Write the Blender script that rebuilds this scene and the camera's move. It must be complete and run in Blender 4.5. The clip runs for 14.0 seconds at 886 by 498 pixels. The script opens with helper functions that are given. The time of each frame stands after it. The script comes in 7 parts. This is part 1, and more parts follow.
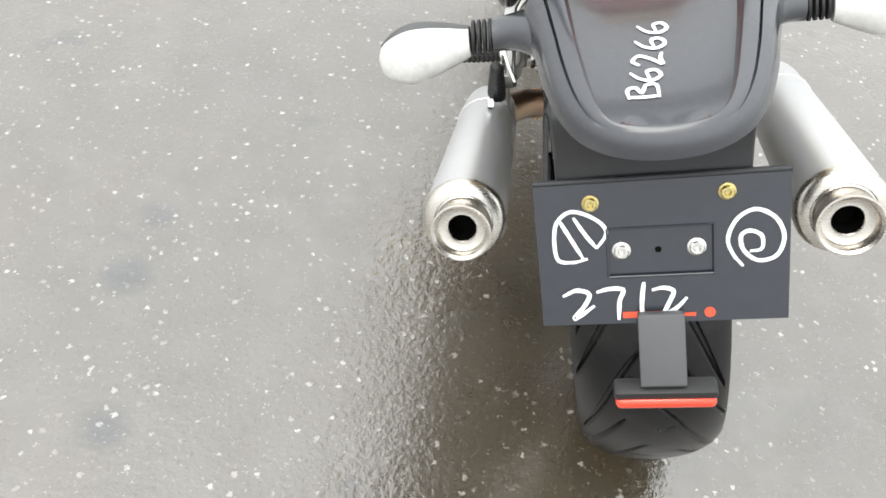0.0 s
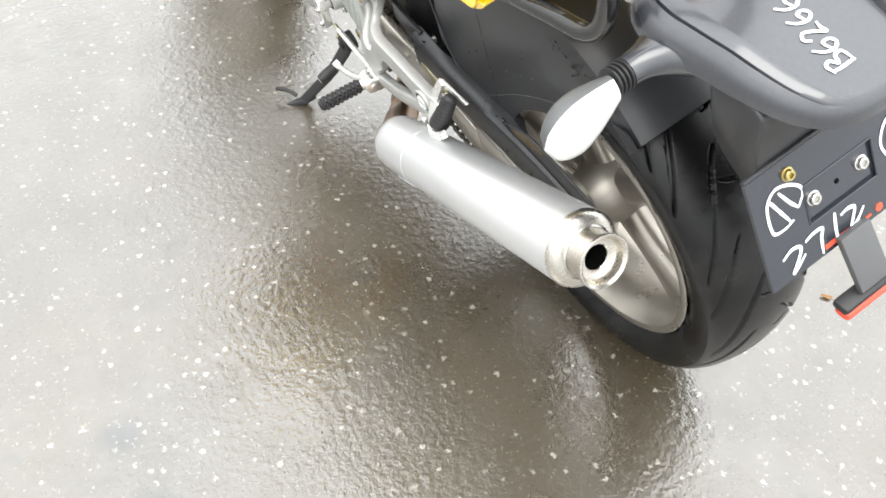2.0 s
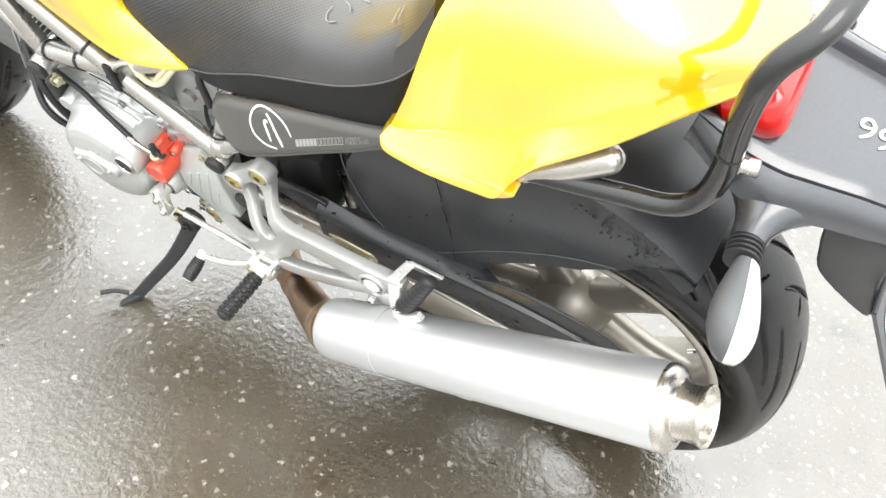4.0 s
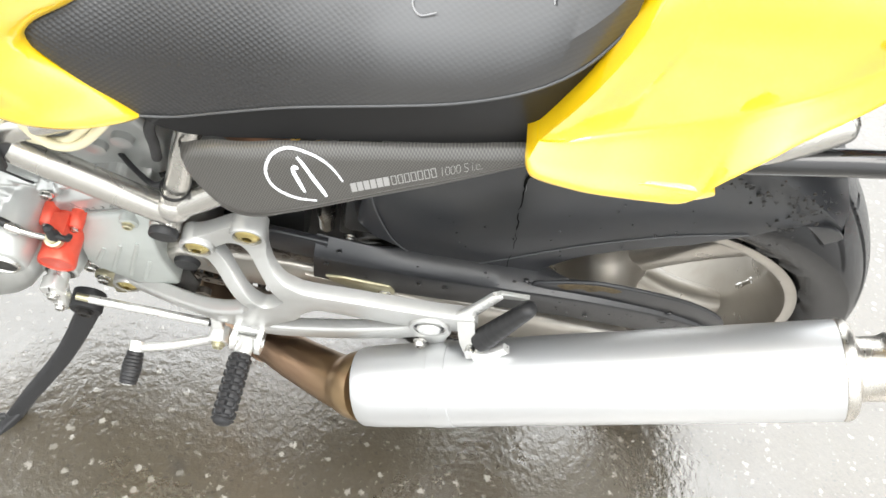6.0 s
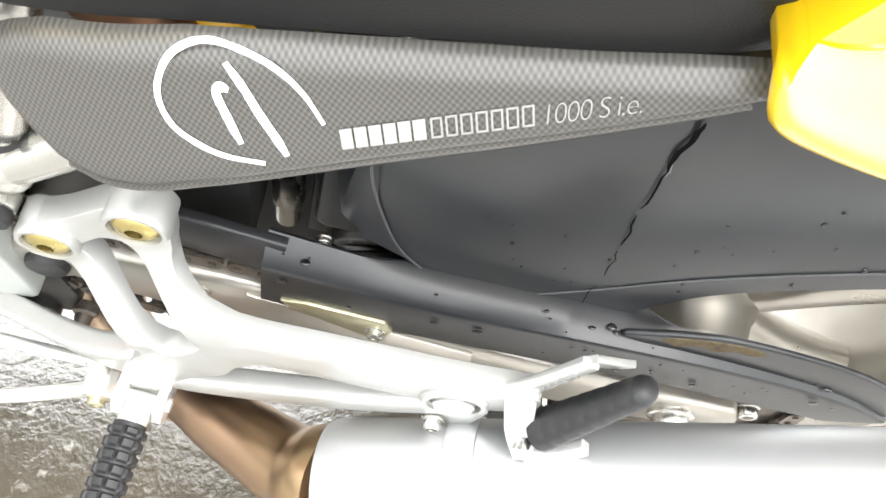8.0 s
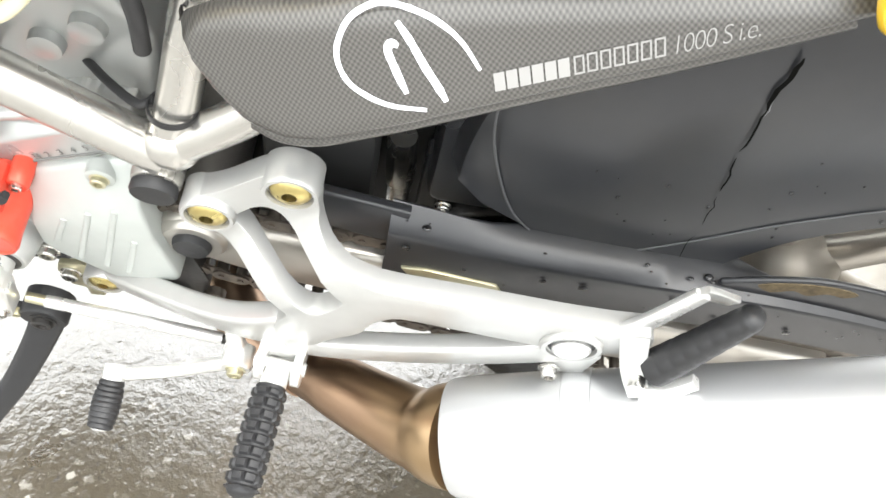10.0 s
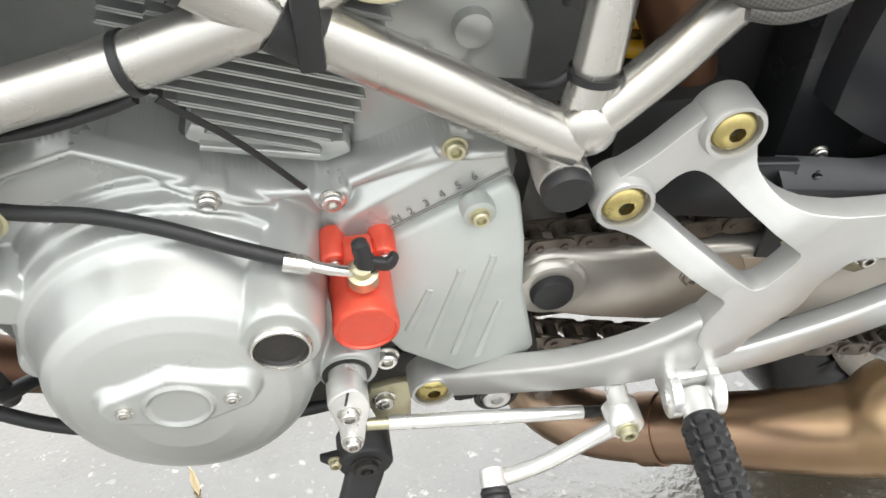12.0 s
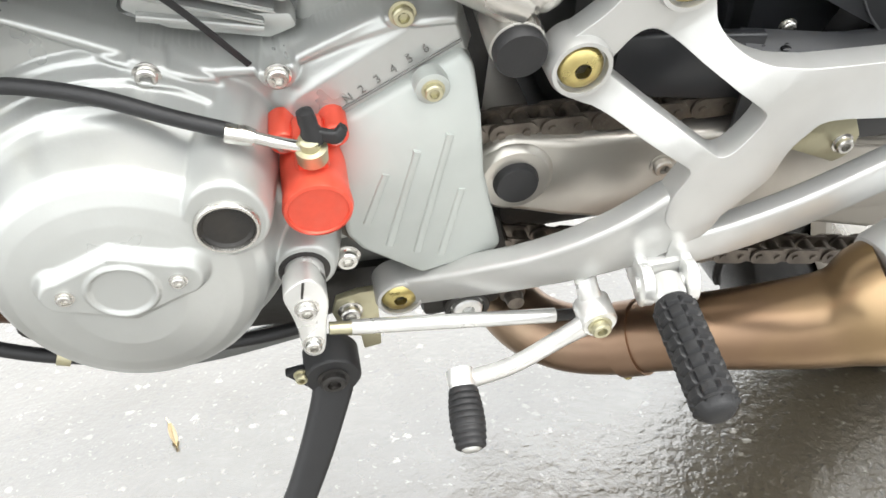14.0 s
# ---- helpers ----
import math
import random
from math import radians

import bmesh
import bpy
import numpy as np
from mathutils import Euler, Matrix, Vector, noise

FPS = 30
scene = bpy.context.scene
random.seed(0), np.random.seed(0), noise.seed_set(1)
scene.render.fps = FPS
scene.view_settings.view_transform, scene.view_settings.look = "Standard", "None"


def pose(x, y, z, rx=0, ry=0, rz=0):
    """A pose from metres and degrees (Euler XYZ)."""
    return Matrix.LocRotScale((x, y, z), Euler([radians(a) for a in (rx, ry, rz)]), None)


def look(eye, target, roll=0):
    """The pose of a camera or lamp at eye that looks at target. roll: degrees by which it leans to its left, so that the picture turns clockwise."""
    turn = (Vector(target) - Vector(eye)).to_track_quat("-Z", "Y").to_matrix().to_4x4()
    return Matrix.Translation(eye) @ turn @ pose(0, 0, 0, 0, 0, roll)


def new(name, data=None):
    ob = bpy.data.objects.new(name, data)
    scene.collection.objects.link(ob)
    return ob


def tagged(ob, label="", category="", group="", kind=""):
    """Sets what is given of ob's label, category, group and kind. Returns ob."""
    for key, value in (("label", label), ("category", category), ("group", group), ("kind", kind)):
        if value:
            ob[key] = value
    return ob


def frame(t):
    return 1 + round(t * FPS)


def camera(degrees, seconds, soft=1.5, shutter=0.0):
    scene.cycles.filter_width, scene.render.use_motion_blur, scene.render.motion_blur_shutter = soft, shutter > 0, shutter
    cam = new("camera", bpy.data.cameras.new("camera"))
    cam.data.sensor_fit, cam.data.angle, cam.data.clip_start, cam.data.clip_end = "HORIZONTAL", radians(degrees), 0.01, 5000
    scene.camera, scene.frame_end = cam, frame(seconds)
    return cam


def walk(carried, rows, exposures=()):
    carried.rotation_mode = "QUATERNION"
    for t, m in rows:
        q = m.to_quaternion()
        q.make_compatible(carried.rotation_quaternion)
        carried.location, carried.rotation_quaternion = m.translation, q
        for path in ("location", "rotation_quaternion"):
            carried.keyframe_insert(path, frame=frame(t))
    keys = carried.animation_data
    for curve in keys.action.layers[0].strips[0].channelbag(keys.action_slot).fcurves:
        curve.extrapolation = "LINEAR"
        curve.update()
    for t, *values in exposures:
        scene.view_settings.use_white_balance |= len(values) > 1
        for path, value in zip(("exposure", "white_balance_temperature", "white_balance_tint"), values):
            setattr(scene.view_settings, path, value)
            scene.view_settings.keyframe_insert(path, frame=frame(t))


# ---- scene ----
cam = camera(56.21, 14.0, soft=1.6)
PATH = [
    (0, (-0.3265, -0.8531, 1.1584), (-0.2840, -0.1950, 0.4067), 11.78),
    (0.5, (-0.4775, -0.7715, 1.1713), (-0.3346, -0.1471, 0.4034), 10.01),
    (1, (-0.6157, -0.7157, 1.1708), (-0.3854, -0.0974, 0.4193), 8.97),
    (1.5, (-0.7579, -0.6810, 1.1766), (-0.4064, -0.1156, 0.4304), 6.56),
    (2, (-0.8215, -0.5927, 1.1588), (-0.3866, -0.0810, 0.4179), 8.16),
    (2.5, (-0.8415, -0.4380, 1.1630), (-0.3327, 0.0076, 0.4264), 5.87),
    (3, (-0.8631, -0.3404, 1.1694), (-0.2898, 0.0627, 0.4560), 6.87),
    (3.2, (-0.8851, -0.3028, 1.1690), (-0.2827, 0.0746, 0.4656), 7.66),
    (5.3, (-0.8524, 0.1311, 1.1069), (-0.1521, 0.2068, 0.3971), 11.45),
    (5.5, (-0.8284, 0.1732, 1.0927), (-0.1286, 0.2128, 0.3795), 12.39),
    (6, (-0.7525, 0.2842, 1.0428), (-0.0598, 0.1906, 0.3276), 13.91),
    (6.5, (-0.6487, 0.3086, 0.9302), (0.0288, 0.1844, 0.2053), 14.77),
    (7, (-0.5510, 0.3032, 0.8480), (0.1353, 0.1801, 0.1312), 16.95),
    (7.2, (-0.5156, 0.3019, 0.8250), (0.1665, 0.1668, 0.1064), 18.66),
    (9.3, (-0.4919, 0.2955, 0.7739), (0.2170, 0.1803, 0.0781), 18.78),
    (9.5, (-0.5135, 0.3045, 0.7750), (0.2022, 0.2027, 0.0840), 17.55),
    (10, (-0.5668, 0.3416, 0.7807), (0.1494, 0.2617, 0.0874), 13.48),
    (10.5, (-0.6173, 0.4446, 0.8027), (0.1141, 0.3781, 0.1240), 6.90),
    (11, (-0.5737, 0.5478, 0.7588), (0.1811, 0.5172, 0.1036), -2.09),
    (11.5, (-0.6032, 0.6021, 0.7042), (0.1531, 0.4835, 0.0607), -2.25),
    (12, (-0.5809, 0.5995, 0.6155), (0.2907, 0.4828, 0.1393), -3.73),
    (12.5, (-0.5944, 0.5823, 0.5800), (0.2954, 0.4400, 0.1463), -2.71),
    (13, (-0.6059, 0.5556, 0.5534), (0.2663, 0.3661, 0.1023), -3.11),
    (13.5, (-0.6070, 0.5512, 0.5409), (0.2496, 0.3485, 0.0663), -3.21),
    (14, (-0.6021, 0.5813, 0.5409), (0.2755, 0.4676, 0.0753), -5.58),
]
EXPOSURES = [(0.0, -0.12), (1.0, 0.0), (1.5, 0.18), (2.5, 0.54), (3.0, 0.58), (5.5, 0.55), (6.5, 0.60), (7.2, 0.80), (9.3, 1.65), (9.5, 1.65), (10.0, 1.05), (10.5, 0.56), (11.0, 0.27), (12.0, 0.32), (13.0, 0.48), (14.0, 0.54)]
walk(cam, [(t, look(eye, target, roll)) for t, eye, target, roll in PATH], EXPOSURES)

# ---- light: a bright overcast sky and a very soft sun behind the cloud ----
world = bpy.data.worlds.new("overcast_sky")
scene.world = world
world.use_nodes = True
wt = world.node_tree
bg = wt.nodes["Background"]
sky = wt.nodes.new("ShaderNodeTexSky")
sky.sky_type, sky.sun_disc = "NISHITA", False
sky.sun_elevation, sky.sun_rotation = radians(58), radians(210)
sky.air_density, sky.dust_density = 1.0, 4.0
dim = wt.nodes.new("ShaderNodeVectorMath")
dim.operation = "SCALE"
dim.inputs["Scale"].default_value = 0.05
cloud = wt.nodes.new("ShaderNodeMix")
cloud.data_type = "RGBA"
cloud.inputs["Factor"].default_value = 0.88
cloud.inputs["B"].default_value = (0.98, 1.0, 1.0, 1)
wt.links.new(sky.outputs["Color"], dim.inputs[0])
wt.links.new(dim.outputs["Vector"], cloud.inputs["A"])
# an overcast dome is about three times as bright overhead as at the skyline
up = wt.nodes.new("ShaderNodeTexCoord")
height = wt.nodes.new("ShaderNodeSeparateXYZ")
wt.links.new(up.outputs["Generated"], height.inputs["Vector"])
dome = wt.nodes.new("ShaderNodeMapRange")
dome.inputs["To Min"].default_value, dome.inputs["To Max"].default_value = 0.56, 1.30
wt.links.new(height.outputs["Z"], dome.inputs["Value"])
shade = wt.nodes.new("ShaderNodeVectorMath")
shade.operation = "SCALE"
wt.links.new(cloud.outputs["Result"], shade.inputs[0])
wt.links.new(dome.outputs["Result"], shade.inputs["Scale"])
wt.links.new(shade.outputs["Vector"], bg.inputs["Color"])
bg.inputs["Strength"].default_value = 2.6

sun_data = bpy.data.lights.new("sun", "SUN")
sun_data.energy, sun_data.angle, sun_data.color = 1.2, radians(35), (1.0, 0.97, 0.92)
sun = new("sun", sun_data)
sun.matrix_world = look((-1.6, -1.0, 4.0), (0, 0.2, 0))

# ---- materials ----
def material(name, base=(0.5, 0.5, 0.5), rough=0.5, metal=0.0, coat=0.0, spec=0.5, vary=0.12, scale=60.0,
             bump=0.0, bump_scale=400.0, dark=None, stain_scale=9.0, stain=0.0, rough_vary=0.1, sheen_coat=0.08):
    """A surface with colour variation at two scales, roughness variation and fine relief."""
    m = bpy.data.materials.new(name)
    m.use_nodes = True
    nt = m.node_tree
    N, L = nt.nodes, nt.links
    b = N["Principled BSDF"]
    b.inputs["Metallic"].default_value = metal
    b.inputs["Specular IOR Level"].default_value = spec
    b.inputs["Coat Weight"].default_value = coat
    b.inputs["Coat Roughness"].default_value = sheen_coat
    tc = N.new("ShaderNodeTexCoord")
    fine = N.new("ShaderNodeTexNoise")
    fine.inputs["Scale"].default_value, fine.inputs["Detail"].default_value = scale, 5.0
    big = N.new("ShaderNodeTexNoise")
    big.inputs["Scale"].default_value, big.inputs["Detail"].default_value = stain_scale, 4.0
    L.new(tc.outputs["Object"], fine.inputs["Vector"])
    L.new(tc.outputs["Object"], big.inputs["Vector"])
    low = tuple(c * (1 - vary) for c in base)
    high = tuple(min(1.0, c * (1 + vary)) for c in base)
    ramp = N.new("ShaderNodeMix")
    ramp.data_type = "RGBA"
    ramp.inputs["A"].default_value, ramp.inputs["B"].default_value = (*low, 1), (*high, 1)
    L.new(fine.outputs["Fac"], ramp.inputs["Factor"])
    out = ramp.outputs["Result"]
    if stain > 0:
        mask = N.new("ShaderNodeMapRange")
        mask.inputs["From Min"].default_value, mask.inputs["From Max"].default_value = 0.48, 0.75
        mask.inputs["To Max"].default_value = stain
        L.new(big.outputs["Fac"], mask.inputs["Value"])
        mix = N.new("ShaderNodeMix")
        mix.data_type = "RGBA"
        mix.inputs["B"].default_value = (*(dark or tuple(c * 0.4 for c in base)), 1)
        L.new(mask.outputs["Result"], mix.inputs["Factor"])
        L.new(out, mix.inputs["A"])
        out = mix.outputs["Result"]
    L.new(out, b.inputs["Base Color"])
    rr = N.new("ShaderNodeMapRange")
    rr.inputs["To Min"].default_value, rr.inputs["To Max"].default_value = max(0.02, rough - rough_vary), min(1.0, rough + rough_vary)
    L.new(big.outputs["Fac"], rr.inputs["Value"])
    L.new(rr.outputs["Result"], b.inputs["Roughness"])
    if bump > 0:
        tex = N.new("ShaderNodeTexNoise")
        tex.inputs["Scale"].default_value, tex.inputs["Detail"].default_value = bump_scale, 3.0
        L.new(tc.outputs["Object"], tex.inputs["Vector"])
        bp = N.new("ShaderNodeBump")
        bp.inputs["Strength"].default_value, bp.inputs["Distance"].default_value = bump, 0.001
        L.new(tex.outputs["Fac"], bp.inputs["Height"])
        L.new(bp.outputs["Normal"], b.inputs["Normal"])
    return m


M_TYRE = material("tyre_rubber", (0.007, 0.007, 0.0075), 0.24, spec=0.30, vary=0.3, bump=0.25, bump_scale=900, stain=0.5, dark=(0.032, 0.031, 0.029), stain_scale=14)
M_PLASTIC = material("black_grained_plastic", (0.024, 0.0255, 0.029), 0.44, vary=0.15, bump=0.35, bump_scale=1500, scale=200)
M_TAIL = material("satin_tail_plastic", (0.042, 0.045, 0.053), 0.24, spec=0.7, coat=0.6, sheen_coat=0.08, vary=0.12, bump=0.06, bump_scale=1500, scale=200, rough_vary=0.06)
M_PLATE = material("glossy_blue_black_plastic", (0.022, 0.025, 0.034), 0.20, spec=0.65, coat=0.15, vary=0.15, rough_vary=0.06)
M_HUGGER = material("black_smooth_plastic", (0.026, 0.027, 0.030), 0.34, spec=0.55, vary=0.15, bump=0.08, bump_scale=1200, stain=0.45, dark=(0.050, 0.048, 0.044), rough_vary=0.14)
M_GLOSS = material("gloss_black", (0.012, 0.012, 0.012), 0.18, coat=0.5, vary=0.2)
M_RUBBER = material("black_rubber", (0.018, 0.018, 0.019), 0.50, vary=0.25, bump=0.2, bump_scale=900)
M_YELLOW = material("yellow_paint", (0.90, 0.580, 0.004), 0.30, coat=1.0, spec=0.3, vary=0.02, rough_vary=0.03, sheen_coat=0.05)
M_YELLOW.node_tree.nodes["Principled BSDF"].inputs["Coat IOR"].default_value = 2.35
M_CAST = material("cast_silver_paint", (0.51, 0.51, 0.495), 0.36, metal=0.55, vary=0.05, bump=0.06, bump_scale=700, stain=0.18, dark=(0.32, 0.31, 0.28), stain_scale=22)
M_ENGINE = material("engine_grey_paint", (0.48, 0.49, 0.475), 0.31, metal=0.45, vary=0.05, bump=0.05, bump_scale=500, stain=0.22, dark=(0.27, 0.27, 0.25), stain_scale=14)
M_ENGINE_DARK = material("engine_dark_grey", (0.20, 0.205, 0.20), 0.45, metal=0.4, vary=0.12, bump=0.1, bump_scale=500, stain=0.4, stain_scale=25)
M_COVER = material("sprocket_cover_paint", (0.47, 0.495, 0.47), 0.42, metal=0.2, vary=0.04, bump=0.05, bump_scale=600, stain=0.15, stain_scale=18)
M_FRAME = material("frame_metallic_paint", (0.50, 0.485, 0.45), 0.27, metal=0.8, coat=0.3, vary=0.04, stain=0.2, dark=(0.33, 0.31, 0.28), stain_scale=18)
M_SWING = material("swingarm_metallic", (0.50, 0.475, 0.43), 0.33, metal=0.7, vary=0.05, stain=0.35, dark=(0.30, 0.26, 0.21), stain_scale=16)
M_WHEEL = material("wheel_metallic_paint", (0.37, 0.345, 0.305), 0.30, metal=0.75, vary=0.05, stain=0.3, dark=(0.26, 0.22, 0.17), stain_scale=20)
M_STEEL = material("bright_steel", (0.66, 0.65, 0.62), 0.25, metal=1.0, vary=0.06, stain=0.25, dark=(0.35, 0.28, 0.2), stain_scale=60)
M_BRIGHT = material("bright_aluminium", (0.78, 0.78, 0.76), 0.30, metal=0.7, vary=0.04, stain=0.15, stain_scale=40)
M_GOLD = material("yellow_zinc", (0.56, 0.47, 0.20), 0.30, metal=1.0, vary=0.12, stain=0.45, dark=(0.36, 0.22, 0.08), stain_scale=90)
M_BRASS = material("pale_zinc", (0.55, 0.52, 0.36), 0.38, metal=0.8, vary=0.15, stain=0.4, dark=(0.28, 0.22, 0.12), stain_scale=60)
M_CHAIN = material("oily_chain_steel", (0.19, 0.165, 0.14), 0.42, metal=0.8, vary=0.35, scale=300, stain=0.6, dark=(0.03, 0.026, 0.022), stain_scale=70)
# grease on real grimy parts; also painted-in shade for fin gaps and bolt sockets
M_GRIME_AND_SHADE = material("grease_and_shade_black", (0.016, 0.015, 0.014), 0.45, vary=0.4, scale=90, bump=0.3, bump_scale=220, stain=0.4, dark=(0.06, 0.05, 0.04), stain_scale=40)
M_RED = material("red_anodised", (0.74, 0.095, 0.055), 0.34, metal=0.35, vary=0.08, scale=200, bump=0.05, bump_scale=900, stain=0.15, dark=(0.7, 0.2, 0.15), stain_scale=120)
M_LENS_RED = material("red_lens", (0.62, 0.012, 0.008), 0.12, coat=0.6, vary=0.1)
M_LENS_AMBER = material("reflector_red", (0.80, 0.055, 0.02), 0.18, coat=0.5, vary=0.08)
M_LENS_WHITE = material("clear_lens", (0.66, 0.66, 0.64), 0.2, coat=0.6, vary=0.22, scale=140, stain=0.4, dark=(0.42, 0.42, 0.40), stain_scale=60)
M_STALK = material("indicator_grey_plastic", (0.085, 0.087, 0.090), 0.42, vary=0.1, bump=0.15, bump_scale=1200)
M_CHALK_WHITE = material("white_marker", (0.86, 0.88, 0.92), 0.7, vary=0.06, scale=300)
M_SCUFF = material("pale_scuff", (0.20, 0.20, 0.205), 0.5, vary=0.3, scale=400)
M_PRINT = material("pale_print", (0.30, 0.295, 0.285), 0.4, vary=0.06)
M_PRINT_DARK = material("engraved_dark", (0.20, 0.20, 0.19), 0.6)
M_PRINT_RED = material("red_print", (0.75, 0.09, 0.04), 0.5, vary=0.1)
M_CREAM = material("cream_tube", (0.78, 0.72, 0.50), 0.35, vary=0.06, stain=0.2, dark=(0.55, 0.47, 0.26), stain_scale=40)
M_DARK = material("shadow_black", (0.018, 0.018, 0.018), 0.6, vary=0.2)
M_SPRING = material("yellow_spring", (0.80, 0.46, 0.02), 0.3, coat=0.4, vary=0.06)
M_DIRT = material("dried_dirt", (0.13, 0.10, 0.06), 0.85, spec=0.2, vary=0.5, scale=300, stain=0.6, dark=(0.05, 0.04, 0.03), stain_scale=120)
M_WATER = material("water_drop", (0.012, 0.012, 0.013), 0.06, coat=0.3, vary=0.1)
# soot black, taken darker so that the shade inside holes is in the colour
M_BORE = material("soot_and_hole_black", (0.004, 0.004, 0.0035), 0.9, spec=0.05, vary=0.4)


def tinted(name, ramp_points, axis_scale, rough, bump_scale=(30, 600, 600), metal=1.0, bump=0.05):
    """Metal whose heat colours run along the pipe (the bike's length), with streaks."""
    m = bpy.data.materials.new(name)
    m.use_nodes = True
    nt = m.node_tree
    N, L = nt.nodes, nt.links
    b = N["Principled BSDF"]
    b.inputs["Metallic"].default_value = metal
    tc = N.new("ShaderNodeTexCoord")
    sep = N.new("ShaderNodeSeparateXYZ")
    L.new(tc.outputs["Object"], sep.inputs["Vector"])
    nz = N.new("ShaderNodeTexNoise")
    nz.inputs["Scale"].default_value, nz.inputs["Detail"].default_value = 26.0, 6.0
    L.new(tc.outputs["Object"], nz.inputs["Vector"])
    mr = N.new("ShaderNodeMapRange")
    mr.inputs["From Min"].default_value, mr.inputs["From Max"].default_value = axis_scale
    L.new(sep.outputs["Y"], mr.inputs["Value"])
    add = N.new("ShaderNodeMath")
    add.operation = "MULTIPLY_ADD"
    add.inputs[1].default_value = 0.28
    L.new(nz.outputs["Fac"], add.inputs[0])
    L.new(mr.outputs["Result"], add.inputs[2])
    cr = N.new("ShaderNodeValToRGB")
    while len(cr.color_ramp.elements) < len(ramp_points):
        cr.color_ramp.elements.new(0.5)
    for e, (p, c) in zip(cr.color_ramp.elements, ramp_points):
        e.position, e.color = p, (*c, 1)
    L.new(add.outputs[0], cr.inputs["Fac"])
    L.new(cr.outputs["Color"], b.inputs["Base Color"])
    mp = N.new("ShaderNodeMapping")
    mp.inputs["Scale"].default_value = bump_scale
    L.new(tc.outputs["Object"], mp.inputs["Vector"])
    st = N.new("ShaderNodeTexNoise")
    st.inputs["Scale"].default_value, st.inputs["Detail"].default_value = 1.0, 3.0
    L.new(mp.outputs["Vector"], st.inputs["Vector"])
    rr = N.new("ShaderNodeMapRange")
    rr.inputs["To Min"].default_value, rr.inputs["To Max"].default_value = rough - 0.03, rough + 0.05
    L.new(st.outputs["Fac"], rr.inputs["Value"])
    L.new(rr.outputs["Result"], b.inputs["Roughness"])
    bp = N.new("ShaderNodeBump")
    bp.inputs["Strength"].default_value, bp.inputs["Distance"].default_value = bump, 0.0005
    L.new(st.outputs["Fac"], bp.inputs["Height"])
    L.new(bp.outputs["Normal"], b.inputs["Normal"])
    return m


M_BRONZE = tinted("heat_tinted_steel", [(0.0, (0.40, 0.295, 0.175)), (0.35, (0.42, 0.295, 0.165)), (0.6, (0.32, 0.21, 0.135)), (0.85, (0.30, 0.20, 0.14)), (1.0, (0.36, 0.26, 0.18))], (0.20, 0.52), 0.31, bump=0.004)
M_HEADER = tinted("brown_header_steel", [(0.0, (0.16, 0.085, 0.05)), (0.5, (0.22, 0.12, 0.075)), (1.0, (0.13, 0.075, 0.05))], (0.3, 0.6), 0.5)
M_SILENCER = tinted("brushed_aluminium", [(0.0, (0.62, 0.63, 0.635)), (0.5, (0.69, 0.695, 0.70)), (1.0, (0.60, 0.605, 0.61))], (-0.3, 0.3), 0.42, (40, 4, 900), metal=0.75, bump=0.02)
M_CAP = tinted("stainless_cap", [(0.0, (0.56, 0.53, 0.48)), (0.5, (0.66, 0.63, 0.58)), (1.0, (0.60, 0.57, 0.52))], (-0.3, 0.3), 0.27, bump=0.01)


def carbon():
    """Twill-woven carbon fibre under clear lacquer."""
    m = bpy.data.materials.new("carbon_weave")
    m.use_nodes = True
    nt = m.node_tree
    N, L = nt.nodes, nt.links
    b = N["Principled BSDF"]
    tc = N.new("ShaderNodeTexCoord")
    mp = N.new("ShaderNodeMapping")
    mp.inputs["Rotation"].default_value = (radians(24), 0, 0)
    L.new(tc.outputs["Object"], mp.inputs["Vector"])
    sep = N.new("ShaderNodeSeparateXYZ")
    L.new(mp.outputs["Vector"], sep.inputs["Vector"])

    def wave(sock, freq, phase=0.0):
        a = N.new("ShaderNodeMath")
        a.operation = "MULTIPLY_ADD"
        a.inputs[1].default_value, a.inputs[2].default_value = freq, phase
        L.new(sock, a.inputs[0])
        s = N.new("ShaderNodeMath")
        s.operation = "SINE"
        L.new(a.outputs[0], s.inputs[0])
        return s.outputs[0]

    k = 2 * math.pi / 0.0028
    p = N.new("ShaderNodeMath")
    p.operation = "MULTIPLY"
    L.new(wave(sep.outputs["Y"], k), p.inputs[0])
    L.new(wave(sep.outputs["Z"], k), p.inputs[1])
    mr = N.new("ShaderNodeMapRange")
    mr.inputs["From Min"].default_value, mr.inputs["From Max"].default_value = -0.85, 0.85
    L.new(p.outputs[0], mr.inputs["Value"])
    mix = N.new("ShaderNodeMix")
    mix.data_type = "RGBA"
    mix.inputs["A"].default_value, mix.inputs["B"].default_value = (0.052, 0.050, 0.046, 1), (0.118, 0.112, 0.103, 1)
    L.new(mr.outputs["Result"], mix.inputs["Factor"])
    L.new(mix.outputs["Result"], b.inputs["Base Color"])
    bp = N.new("ShaderNodeBump")
    bp.inputs["Strength"].default_value, bp.inputs["Distance"].default_value = 0.12, 0.0004
    L.new(p.outputs[0], bp.inputs["Height"])
    L.new(bp.outputs["Normal"], b.inputs["Normal"])
    b.inputs["Roughness"].default_value = 0.36
    b.inputs["Metallic"].default_value = 0.25
    b.inputs["Coat Weight"].default_value = 0.35
    b.inputs["Coat Roughness"].default_value = 0.2
    return m


